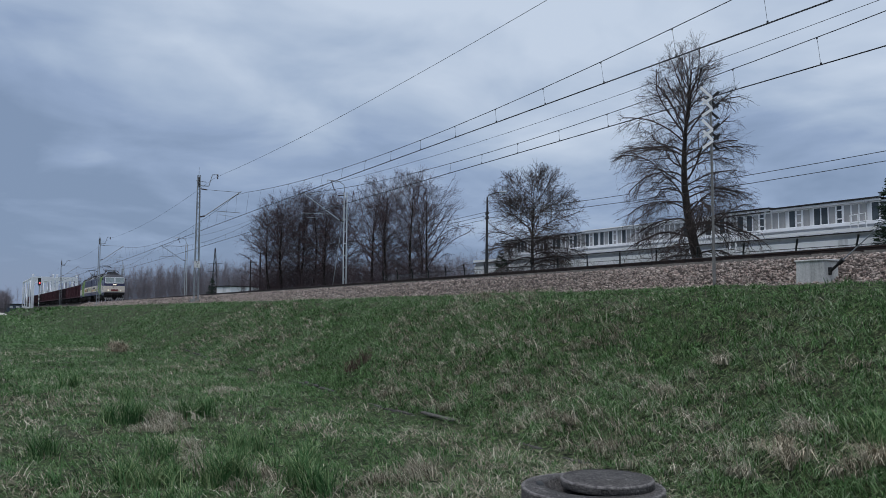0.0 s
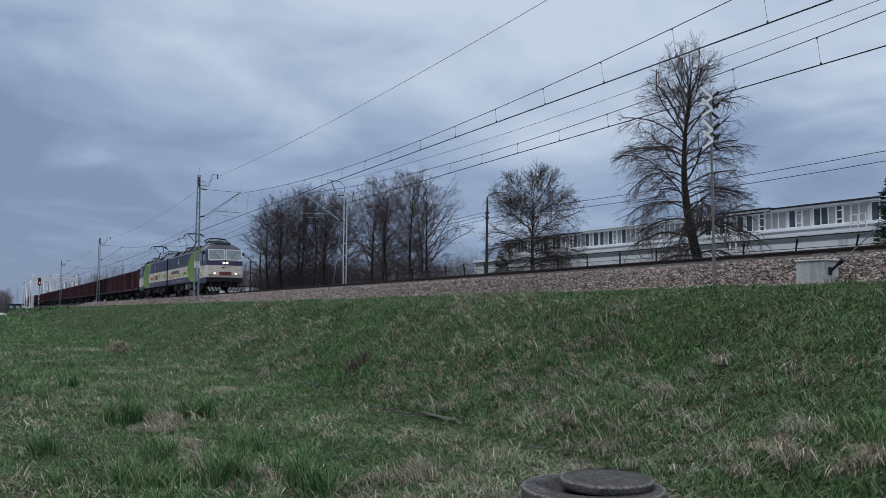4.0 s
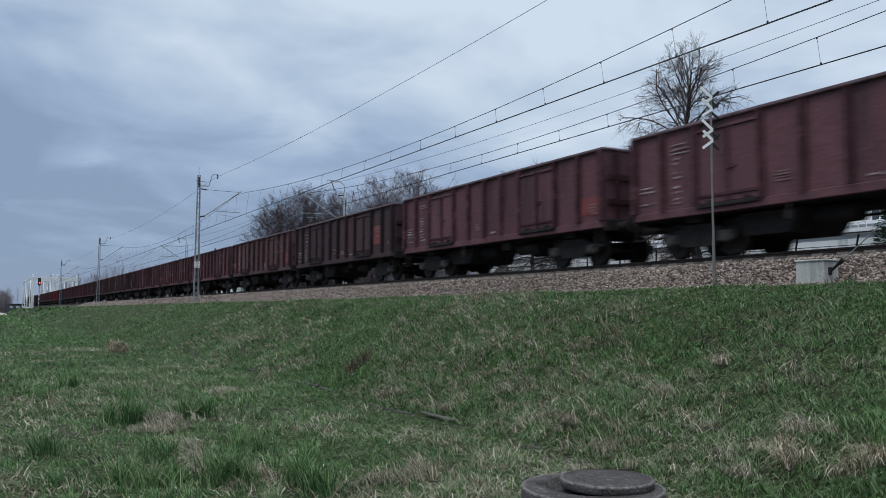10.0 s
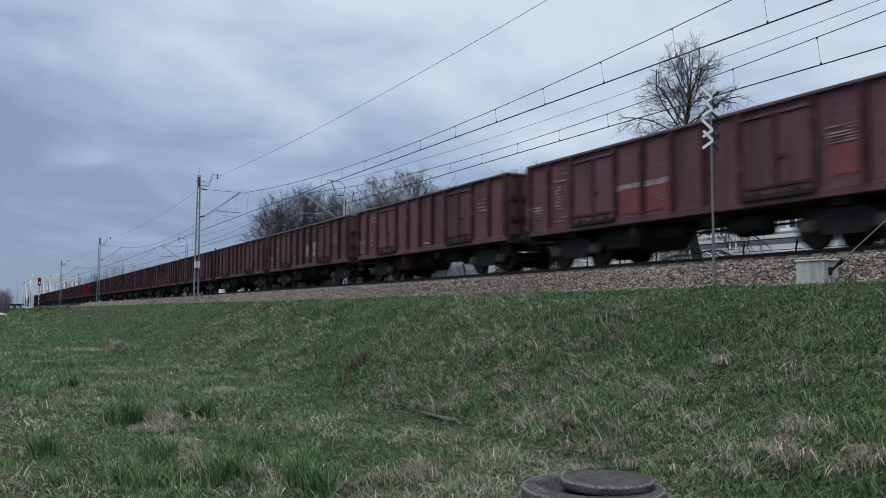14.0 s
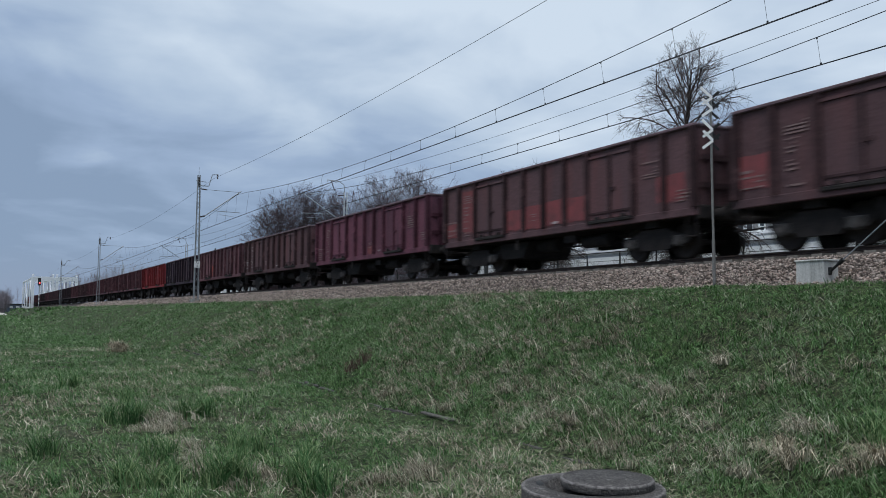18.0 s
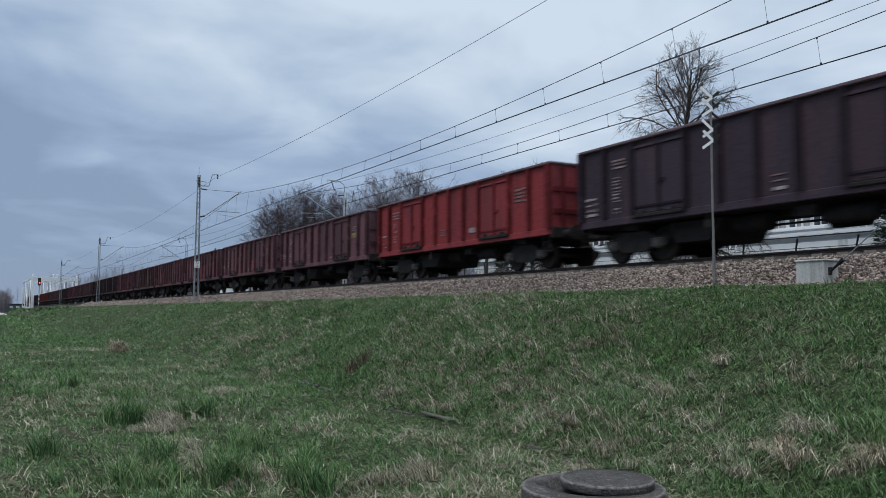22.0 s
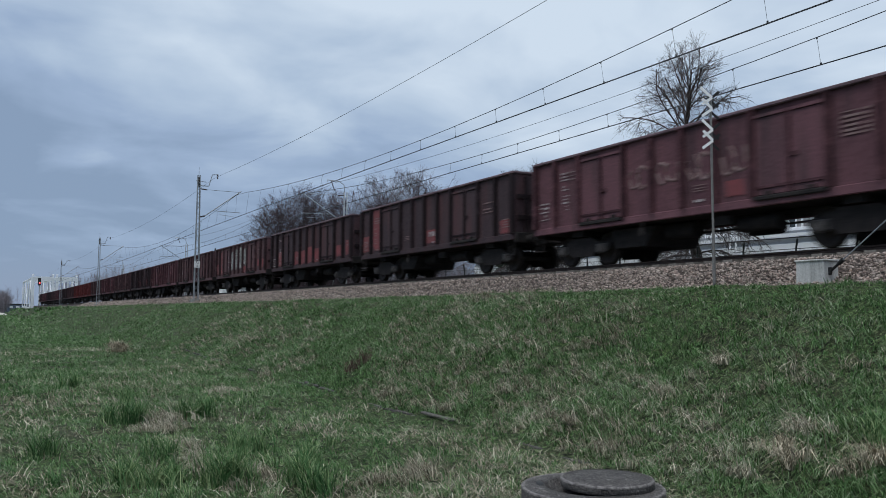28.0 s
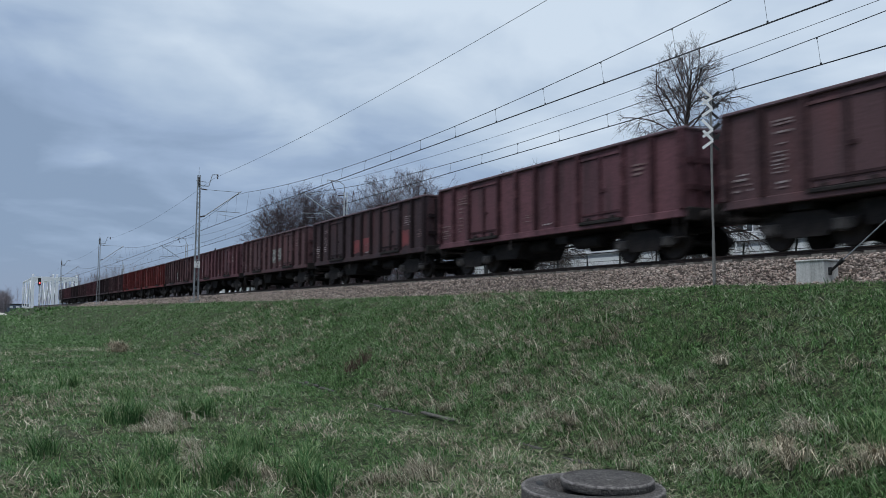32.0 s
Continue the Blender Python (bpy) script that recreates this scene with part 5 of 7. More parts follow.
M_LOCO = loco_material()
M_ROOF = paint("locomotive_roof_grey", (0.085, 0.088, 0.092), (0.06, 0.062, 0.065), 2.0, 0.25, 0.7, stain=(0.05, 0.048, 0.045), stain_at=0.56)
M_HOOD = paint("dark_roof_hood", (0.035, 0.036, 0.042), (0.025, 0.026, 0.03), 2.0, 0.25, 0.6)
# Pale base colour stands in for the sky mirrored in the windscreens.
M_SKY_TONED_GLASS = paint("sky_toned_cab_glass", (0.33, 0.385, 0.385), (0.26, 0.31, 0.31), 1.5, 0.05, 0.06, bump=0, shine=0.9)
M_SIDE_GLASS = paint("dim_cab_side_glass", (0.24, 0.265, 0.30), (0.19, 0.21, 0.24), 1.5, 0.05, 0.08, bump=0, shine=0.8)
M_GRILLE = paint("roof_grille_black", (0.007, 0.007, 0.008), (0.012, 0.012, 0.013), 3.0, 0.2, 0.8, shine=0.05)
M_CREAM = paint("cream_cab_paint", (0.80, 0.70, 0.60), (0.70, 0.62, 0.53), 2.0, 0.12, 0.45)
M_BLUE = paint("dark_blue_cab_paint", (0.030, 0.031, 0.082), (0.025, 0.027, 0.062), 2.0, 0.15, 0.4)
M_BOX = paint("grey_equipment_box", (0.20, 0.20, 0.20), (0.13, 0.13, 0.125), 3, 0.3, 0.7)
M_SILVER = paint("silver_trim", (0.86, 0.87, 0.88), (0.74, 0.75, 0.76), 6, 0.1, 0.4, 0.1)
M_PLATE = paint("dull_red_plate", (0.25, 0.062, 0.055), (0.19, 0.05, 0.045), 3, 0.2, 0.6)
M_STRUT = paint("pale_roof_strut", (0.33, 0.335, 0.35), (0.24, 0.245, 0.255), 3, 0.2, 0.6)
M_PANEL = paint("blue_grey_hatch", (0.062, 0.068, 0.105), (0.05, 0.055, 0.088), 3, 0.15, 0.5)
M_LIME_HATCH = paint("dull_lime_hatch", (0.19, 0.33, 0.05), (0.16, 0.28, 0.05), 3, 0.15, 0.5)
M_LIME = paint("faded_lime_lettering", (0.32, 0.46, 0.08), (0.55, 0.58, 0.32), 3, 0.3, 0.7, bump=0)
M_ORANGE = paint("faded_orange_lettering", (0.60, 0.33, 0.07), (0.66, 0.50, 0.26), 3, 0.3, 0.7, bump=0)
M_LAMP = glow("lit_headlamp", (1.0, 0.82, 0.60), 1.5)
M_STRIPE = paint("worn_white_stripe", (0.66, 0.66, 0.65), (0.42, 0.41, 0.41), 5.0, 0.3, 0.7)
M_SMUDGE = paint("sooty_lettering", (0.07, 0.07, 0.08), (0.24, 0.22, 0.20), 3.0, 0.3, 0.7, bump=0)
M_TAIL = paint("unlit_lamp_glass", (0.07, 0.055, 0.05), None, 6, 0.1, 0.15)


def pantograph(u, x, raised, way=1):
    """Four insulators, a base frame, one lower arm, one upper arm and the collector head."""
    p = part("pantograph", Geo().bar((x - 0.8, -0.55, 4.42), (x + 0.8, -0.55, 4.42), 0.06).bar((x - 0.8, 0.55, 4.42), (x + 0.8, 0.55, 4.42), 0.06).bar((x - 0.8, -0.55, 4.42), (x - 0.8, 0.55, 4.42), 0.06).bar((x + 0.8, -0.55, 4.42), (x + 0.8, 0.55, 4.42), 0.06), M_BLACK, u, "black steel pantograph" + (" raised to the wire" if raised else " folded down"))
    for sx in (-0.75, 0.75):
        for sy in (-0.5, 0.5):
            insulator((x + sx, sy, 4.12), (x + sx, sy, 4.40), 0.08, p, 4)
    if raised:
        knee, head = (x - way * 1.15, 4.98), (x + way * 0.30, 5.74)
    else:
        knee, head = (x - way * 1.15, 4.56), (x + way * 0.5, 4.62)
    g = Geo().cyl((x + way * 0.55, 0, 4.45), (knee[0], 0, knee[1]), 0.06, n=8)
    g.cyl((knee[0], -0.3, knee[1]), (knee[0], 0.3, knee[1]), 0.03, n=6)
    for s in (-1, 1):
        g.cyl((knee[0], s * 0.28, knee[1]), (head[0], s * 0.5, head[1]), 0.032, n=6)
    part("arm", g, M_BLACK, p)
    g = Geo()
    for k in (-0.22, 0.22):
        g.pipe([(head[0] + k, -0.95, head[1] - 0.22), (head[0] + k, -0.72, head[1] - 0.02), (head[0] + k, -0.5, head[1] + 0.04), (head[0] + k, 0.5, head[1] + 0.04), (head[0] + k, 0.72, head[1] - 0.02), (head[0] + k, 0.95, head[1] - 0.22)], 0.036, 6)
    g.bar((head[0] - 0.22, -0.4, head[1]), (head[0] + 0.22, -0.4, head[1]), 0.03).bar((head[0] - 0.22, 0.4, head[1]), (head[0] + 0.22, 0.4, head[1]), 0.03)
    part("collector_head", g, M_BLACK, p)
    return p


def loco_unit(raised_ahead):
    u = thing("electric_locomotive", "dark blue, cream and lime green electric locomotive unit with dirty flanks", "locomotive", group="locomotive pair")
    # ribbed flank: each pressed fold of the sheet steps out by two centimetres
    half = []
    z = 1.05
    half.append((1.44, z))
    z = 1.50
    while z < 3.52:
        half += [(1.465, z), (1.465, z + 0.112), (1.425, z + 0.124), (1.425, z + 0.148)]
        z += 0.165
    half += [(1.45, 3.58), (1.40, 3.66), (0.98, 4.06), (0.5, 4.12)]
    outline = [(-y, zz) for y, zz in half][::1] + [(y, zz) for y, zz in half[::-1]]
    part("body", Geo().extrude(outline[::-1], -8.25, 5.2), M_LOCO, u)
    # the cab: smooth flanks, raked windscreen, chamfered corners in plan
    rows = [(1.05, 1.46, 7.95), (1.5, 1.46, 8.05), (2.3, 1.46, 8.05), (2.68, 1.45, 8.01), (3.52, 1.41, 7.84), (3.66, 1.34, 7.72), (3.98, 0.98, 7.2), (4.06, 0.5, 7.05)]
    V, ring = [], 10
    for zz, hw, xf in rows:
        plan = [(5.2, -hw), (xf - 0.20, -hw), (xf - 0.06, -hw * 0.93), (xf + 0.03, -hw * 0.45), (xf + 0.05, 0)]
        plan += [(a, -b) for a, b in plan[::-1]]
        V += [(a, b, zz) for a, b in plan]
    F = [(j * ring + k, j * ring + k + 1, (j + 1) * ring + k + 1, (j + 1) * ring + k) for j in range(len(rows) - 1) for k in range(ring - 1)]
    F += [tuple(range(ring))[::-1], tuple(range((len(rows) - 1) * ring, len(rows) * ring))]
    part("cab", Geo().add(V, F), M_LOCO, u)
    ang = math.atan2(0.17, 0.84)
    for s in (-1, 1):
        w = part("windscreen", Geo().box((0, 0, 0), (0.03, 1.24, 0.80), chamfer=0.01), M_SKY_TONED_GLASS, u, "cab windscreen coloured pale for the sky's reflection", at=Matrix.Translation((7.972, s * 0.69, 3.10)) @ Matrix.Rotation(-ang, 4, "Y") @ Matrix.Rotation(s * 0.06, 4, "Z"))
        fr = Geo()
        for yy, zz, sy, sz in ((0, 0.41, 1.34, 0.065), (0, -0.41, 1.34, 0.065), (0.635, 0, 0.07, 0.755), (-0.635, 0, 0.07, 0.755)):
            fr.box((0.016, yy, zz), (0.05, sy, sz), chamfer=0.01)
        part("frame", fr, M_SILVER, w, "white windscreen frame")
        part("wiper", Geo().bar((0.035, s * -0.3, -0.36), (0.035, s * 0.2, 0.18), 0.02), M_BLACK, w)
        pod = part("headlamp_housing", Geo().box((7.99, s * 0.97, 1.60), (0.12, 0.58, 0.26), Matrix.Rotation(-s * 0.13, 4, "Z"), 0.05), M_CREAM, u)
        for y, front, kind, m, note in ((0.84, 8.085, "headlamp", M_LAMP, "lit round headlamp"), (1.10, 8.055, "tail_lamp", M_TAIL, "unlit round lamp")):
            part(kind, Geo().cyl((8.0, s * y, 1.60), (front, s * y, 1.60), 0.085, n=18), m, pod, note)
            part("ring", Geo().lathe([(0.088, 0.0), (0.108, 0.0), (0.108, 0.03), (0.088, 0.03)], (0, 0, 0), 18, axis="Y"), M_ZINC, pod, "bright lamp ring", at=Matrix.Translation((front - 0.02, s * y, 1.60)) @ Matrix.Rotation(-math.pi / 2, 4, "Z"))
        part("mirror", Geo().box((7.45, s * 1.62, 3.25), (0.08, 0.18, 0.22), chamfer=0.02).bar((7.4, s * 1.4, 3.3), (7.45, s * 1.6, 3.3), 0.03), M_BLACK, u)
        part("door_seal", Geo().box((6.05, s * 1.4635, 2.28), (0.76, 0.012, 2.4), chamfer=0.004), M_BLACK, u, "dark door seal")
        d = part("cab_door", Geo().box((6.05, s * 1.468, 2.28), (0.66, 0.02, 2.3), chamfer=0.006), M_LOCO, u)
        part("door_window", Geo().box((6.05, s * 1.476, 2.98), (0.36, 0.02, 0.66), chamfer=0.006), M_SIDE_GLASS, d)
        part("handrail", Geo().cyl((5.62, s * 1.51, 1.25), (5.62, s * 1.51, 2.4), 0.015, n=6).cyl((6.48, s * 1.51, 1.25), (6.48, s * 1.51, 2.4), 0.015, n=6), M_SILVER, d)
        part("side_window", Geo().box((6.95, s * 1.445, 3.0), (0.56, 0.03, 0.68), chamfer=0.01), M_SIDE_GLASS, u)
        for x, wd in ((4.58, 0.96), (3.48, 0.96), (2.38, 0.96), (0.60, 1.74), (-1.56, 1.74), (-3.70, 0.90), (-4.70, 0.90), (-5.70, 0.90)):
            part("roof_grille", Geo().box((0, 0, 0), (wd, 0.52, 0.05), chamfer=0.01), M_GRILLE, u, "black sloping roof grille", at=Matrix.Translation((x, s * 1.205, 3.87)) @ Matrix.Rotation(-s * 0.76, 4, "X"))
        for x, wd in ((1.68, 0.30), (-0.47, 0.30), (-2.82, 0.60), (-6.35, 0.26), (5.12, 0.10)):
            part("roof_strut", Geo().box((0, 0, 0), (wd, 0.56, 0.09), chamfer=0.02), M_STRUT, u, at=Matrix.Translation((x, s * 1.20, 3.868)) @ Matrix.Rotation(-s * 0.76, 4, "X"))
        for x, zz, ww, hh in ((-6.9, 3.05, 0.62, 0.62), ((-4.2 if s < 0 else -2.6), 3.0, 0.72, 0.6), ((-1.75 if s < 0 else -0.9), 2.95, 0.72, 0.6), ((3.3 if s < 0 else 2.9), 2.95, 0.72, 0.72)):
            part("hatch", Geo().box((x, s * 1.468, zz), (ww, 0.016, hh), chamfer=0.005), M_PANEL if x < 2 else M_LIME_HATCH, u, "flush side hatch")
        part("cab_emblem", Geo().extrude([(6.72, 2.06), (6.95, 2.16), (7.3, 2.22), (7.0, 2.10), (6.9, 2.02), (6.82, 1.98)][::s], s * 1.462, s * 1.470, 1), M_BLACK, u, "black swoosh emblem")
        plate_bars(u, 7.02, 1.90, 0.55, 0.07, 1, M_SMUDGE, 9, s * 1.466, "small dark lettering", (0.06, 0.12))
        part("door_step_recess", Geo().box((6.05, s * 1.470, 1.52), (0.34, 0.02, 0.10), chamfer=0.004).box((6.05, s * 1.470, 1.74), (0.30, 0.02, 0.05), chamfer=0.004), M_GRILLE, u)
        part("waist_line", Geo().box((6.5, s * 1.4635, 1.32), (2.5, 0.012, 0.035)), M_STRIPE, u, "thin white lining")
        part("red_plate", Geo().box((-0.35, s * 1.474, 1.93), (0.66, 0.012, 0.22)), M_PLATE, u, "small dull red plate")
    part("centre_pillar", Geo().box((8.0, 0, 3.1), (0.07, 0.05, 0.86), Matrix.Rotation(-ang, 4, "Y")), M_BLUE, u)
    part("windscreen_ledge", Geo().box((8.045, 0, 2.62), (0.04, 2.5, 0.035), chamfer=0.01), M_SILVER, u, "thin white ledge under the windscreens")
    part("top_lamp", Geo().cyl((8.06, -0.125, 2.46), (8.10, -0.125, 2.46), 0.098, n=16).cyl((8.06, 0.125, 2.46), (8.10, 0.125, 2.46), 0.098, n=16), M_LAMP, u, "lit upper headlamp pair")
    part("front_plate", Geo().box((8.115, 0, 1.60), (0.02, 0.98, 0.28), chamfer=0.005), M_PLATE, u, "red front plate")
    part("front_emblem", Geo().extrude([(-0.36, 2.10), (0.36, 2.20), (0.0, 2.13), (-0.1, 2.06), (-0.1, 2.0), (-0.22, 2.06)], 8.10, 8.118), M_BLACK, u)
    part("lower_front", Geo().box((7.82, 0, 1.10), (0.5, 2.85, 0.34), chamfer=0.05), M_UNDER, u)
    part("plough_frame", Geo().box((7.66, 0, 0.74), (0.3, 2.3, 0.52), chamfer=0.04), M_UNDER, u)
    for y in (-1.15, -0.42, 0.42, 1.15):
        part("brake_hose", Geo().pipe([(8.05, y, 1.0), (8.2, y, 0.92), (8.22, y, 0.72), (8.12, y, 0.55)], 0.03, 6), M_GRIME, u)
    # lettering stands as bars; a pale crescent emblem on the blue field
    for s in (-1, 1):
        dark, amber, lime = (((-4.6, 2.14, 3.5, 0.30), (-5.4, 1.78, 4.6, 0.62), (-1.2, 1.84, 4.4, 0.62)) if s < 0 else ((-3.0, 1.98, 1.4, 1.15), (-0.6, 1.98, 3.0, 0.95), (-6.0, 2.02, 4.2, 1.15)))
        plate_bars(u, *dark, 1, M_SMUDGE, 4, s * 1.473, "dark block lettering", (0.24, 0.30), even=0.95 if s < 0 else 0.4)
        plate_bars(u, *amber, 1, M_ORANGE, 5, s * 1.471, "faded amber graffiti blocks", (0.22, 0.5))
        plate_bars(u, *lime, 1, M_LIME, 8, s * 1.4715, "pale lime graffiti blocks", (0.22, 0.45))
        plate_bars(u, -2.6 if s < 0 else -0.6, 1.30, 3.4, 0.34, 1, M_MARK, 6, s * 1.456, "small white lettering", (0.2, 0.6))
        plate_bars(u, -5.6, 1.33, 1.6, 0.24, 1, M_MARK, 7, s * 1.456, "small white lettering", (0.2, 0.5))
        swoosh = [(-2.28, 2.98), (-2.2, 3.10), (-2.02, 3.2), (-1.55, 3.30), (-1.95, 3.16), (-2.06, 3.06), (-2.02, 2.96), (-1.9, 2.9), (-2.2, 2.9)]
        if s < 0:
            swoosh = [(1.3 * (x + 1.9) - 3.0, 1.25 * (z - 3.08) + 3.1) for x, z in swoosh]
        part("emblem", Geo().extrude(swoosh[::s], s * 1.468, s * 1.476, 1), M_WHITE, u, "white swoosh emblem")
        for k in range(3):
            part("emblem_bar", Geo().box((-2.9 if s < 0 else -1.75, s * 1.472, 2.80 - 0.09 * k), (1.0, 0.008, 0.035)), M_MARK, u)
    # roof gear
    for x, l, wd in ((-6.6, 1.6, 1.2), (1.0, 1.8, 1.5)):
        part("roof_box", Geo().box((x, 0, 4.18), (l, wd, 0.18), chamfer=0.05), M_ROOF, u)
    part("roof_hood", Geo().box((6.7, 0, 4.06), (1.0, 1.3, 0.30), chamfer=0.09), M_HOOD, u, "dark horn and aerial hood")
    part("roof_conductor", Geo().pipe([(-7.4, 0.3, 4.5), (-3.4, 0.3, 4.5), (0.5, 0.3, 4.45), (3.4, 0.2, 4.5)], 0.02), M_BLACK, u)
    for x in (-7.4, -1.5, 2.4):
        insulator((x, 0.3, 4.12), (x, 0.3, 4.48), 0.07, u, 4)
    pantograph(u, 4.3, raised_ahead)
    pantograph(u, -3.63, not raised_ahead, -1)
    for s in (-1, 1):
        part("cab_skirt", Geo().box((6.4, s * 1.40, 0.94), (2.5, 0.06, 0.24), chamfer=0.015), M_BLUE, u)
        for k in range(3):
            part("step", Geo().box((6.05, s * 1.36, 0.42 + 0.22 * k), (0.5, 0.22, 0.03)), M_UNDER, u)
    # running gear
    part("underframe", Geo().box((-0.2, 0, 1.0), (15.4, 2.5, 0.2)).box((-0.3, 0, 0.72), (2.6, 2.3, 0.55), chamfer=0.04), M_UNDER, u)
    part("battery_box", Geo().box((0.0, -1.2, 0.72), (1.0, 0.3, 0.5), chamfer=0.02), M_BOX, u, "grey battery box")
    part("skirt_box", Geo().box((1.35, -1.2, 0.8), (0.5, 0.3, 0.4), chamfer=0.02), M_BOX, u)
    part("front_coupling", Geo().bar((7.9, 0, 1.0), (8.35, 0, 1.0), 0.1).bar((8.3, 0, 1.0), (8.4, 0, 0.55), 0.06), M_UNDER, u)
    for y in (-0.875, 0.875):
        part("buffer", Geo().cyl((7.9, y, 1.06), (8.35, y, 1.06), 0.15, n=12).box((8.42, y, 1.06), (0.05, 0.55, 0.36), chamfer=0.02), M_UNDER, u)
        part("plough", Geo().box((7.95, y * 0.92, 0.36), (0.06, 1.2, 0.34), Matrix.Rotation(0.2, 4, "Y")), M_UNDER, u)
        for k in range(4):
            g = Geo().box((7.995, y * 0.92 - 0.42 + 0.28 * k, 0.36), (0.05, 0.14, 0.36), Matrix.Rotation(0.2, 4, "Y") @ Matrix.Rotation(-0.62 if y > 0 else 0.62, 4, "X"))
            part("warning_stripe", g, M_STRIPE, u, "worn white warning stripe")
        part("inner_buffer", Geo().cyl((-8.2, y, 1.06), (-8.6, y, 1.06), 0.15, n=12), M_UNDER, u)
    part("gangway", Geo().box((-8.44, 0, 2.15), (0.40, 2.86, 3.1), chamfer=0.04), M_GRILLE, u, "black rubber gangway bellows")
    for x in (-4.15, 4.15):
        b = part("bogie", Geo().box((0, 0, 0.7), (2.4, 1.7, 0.3), chamfer=0.05), M_UNDER, u, "grimy motor bogie", at=(x, 0, 0))
        for s in (-1, 1):
            part("side_frame", Geo().extrude([(-2.2, 0.5), (-2.0, 0.4), (-1.0, 0.42), (-0.6, 0.32), (0.6, 0.32), (1.0, 0.42), (2.0, 0.4), (2.2, 0.5), (2.2, 0.8), (0.9, 0.85), (0.6, 0.7), (-0.6, 0.7), (-0.9, 0.85), (-2.2, 0.8)], s * 1.0, s * 1.14, 1), M_UNDER, b)
            for k in (-1.6, 1.6):
                part("axle_box", Geo().box((k, s * 1.16, 0.6), (0.36, 0.18, 0.34), chamfer=0.03).cyl((k, s * 1.25, 0.6), (k, s * 1.29, 0.6), 0.12, n=12), M_GRIME, b)
                for q in (-0.32, 0.32):
                    part("spring", Geo().lathe([(0.08, 0.62)] + [(0.075 if j % 2 else 0.095, 0.62 + 0.05 * j) for j in range(7)], (k + q, s * 1.18, 0), 10), M_GRIME, b)
            part("damper", Geo().cyl((-0.45, s * 1.2, 0.5), (0.45, s * 1.2, 0.95), 0.05, n=8).box((0, s * 1.2, 0.35), (0.5, 0.1, 0.16)), M_GRIME, b)
        for k in (-1.6, 1.6):
            wheelset(b, k, 0.61)
    return u


WAGONS = build_wagons()
UNIT_A = loco_unit(False)
UNIT_B = loco_unit(True)


def front_of_train(t):
    """Where the leading buffers are, in metres along the line."""
    d = t - 13.0
    return 79.87 + 16.15 * d - 0.004 * d * d


def share(ob, other):
    a = ob.animation_data_create()
    a.action = other.animation_data.action
    a.action_slot = other.animation_data.action_slot


def motions():
    times = [i * 0.8 for i in range(41)]
    # slack in the couplings: how far a wagon trails behind its even place
    slack = lambda k: float(np.interp(k, [0, 1, 2, 4, 5, 8, 9, 10, 11, 13, 14, 15, 17, 21, 23, 24, 25, 40], [0.38, 0.38, 0.24, -0.10, -0.25, -0.16, -0.27, -0.36, -0.28, -0.42, -0.38, -0.12, -0.03, -0.02, -0.10, -0.04, 0.16, 0.16]))
    fleet = [(UNIT_A, 8.61 + 0.28, 0), (UNIT_B, 8.61 + 17.22 + 0.28, 180)] + [(w, 34.44 + 7.02 + 14.04 * k + slack(k), 0) for k, w in enumerate(WAGONS)]
    for ob, back, turn in fleet:
        rows = []
        for t in times:
            x = front_of_train(t) - back
            rows.append((t, pose(x, float(bend(x)), 0, 0, 0, heading(x) + turn)))
        walk(ob, rows)
    shared = {}
    for ob, back, turn in fleet:
        for o in ob.children_recursive:
            if o.name.startswith("wheelset"):
                key = (round(o.location.x, 2), round(o.location.z, 2), turn)
                if key in shared:
                    share(o, shared[key])
                    continue
                shared[key] = o
                r = o.location.z
                s = -1 if turn else 1
                start = front_of_train(0)
                walk(o, [(k / 30, Matrix.Translation(o.location) @ Matrix.Rotation(s * (front_of_train(k / 30) - start) / r, 4, "Y")) for k in range(961)])

# ---- trees and what stands behind the line ----


def branch_mesh(name, A, B, RA, RB, material, n=3):
    A, B = np.array(A), np.array(B)
    RA, RB = np.array(RA)[:, None], np.array(RB)[:, None]
    d = B - A
    d /= np.maximum(np.linalg.norm(d, axis=1), 1e-6)[:, None]
    h = np.where(np.abs(d[:, 2:3]) > 0.9, np.array([[1.0, 0, 0]]), np.array([[0, 0, 1.0]]))
    u = np.cross(d, h)
    u /= np.linalg.norm(u, axis=1)[:, None]
    w = np.cross(d, u)
    V = []
    for P, R in ((A, RA), (B, RB)):
        for k in range(n):
            a = math.tau * k / n
            V.append(P + (u * math.cos(a) + w * math.sin(a)) * R)
    V = np.stack(V, 1)
    F = np.array([(k, (k + 1) % n, n + (k + 1) % n, n + k) for k in range(n)])
    return array_mesh(name, V.reshape(-1, 3), (F[None] + (np.arange(len(A)) * 2 * n)[:, None, None]).reshape(-1, 4), material, True)


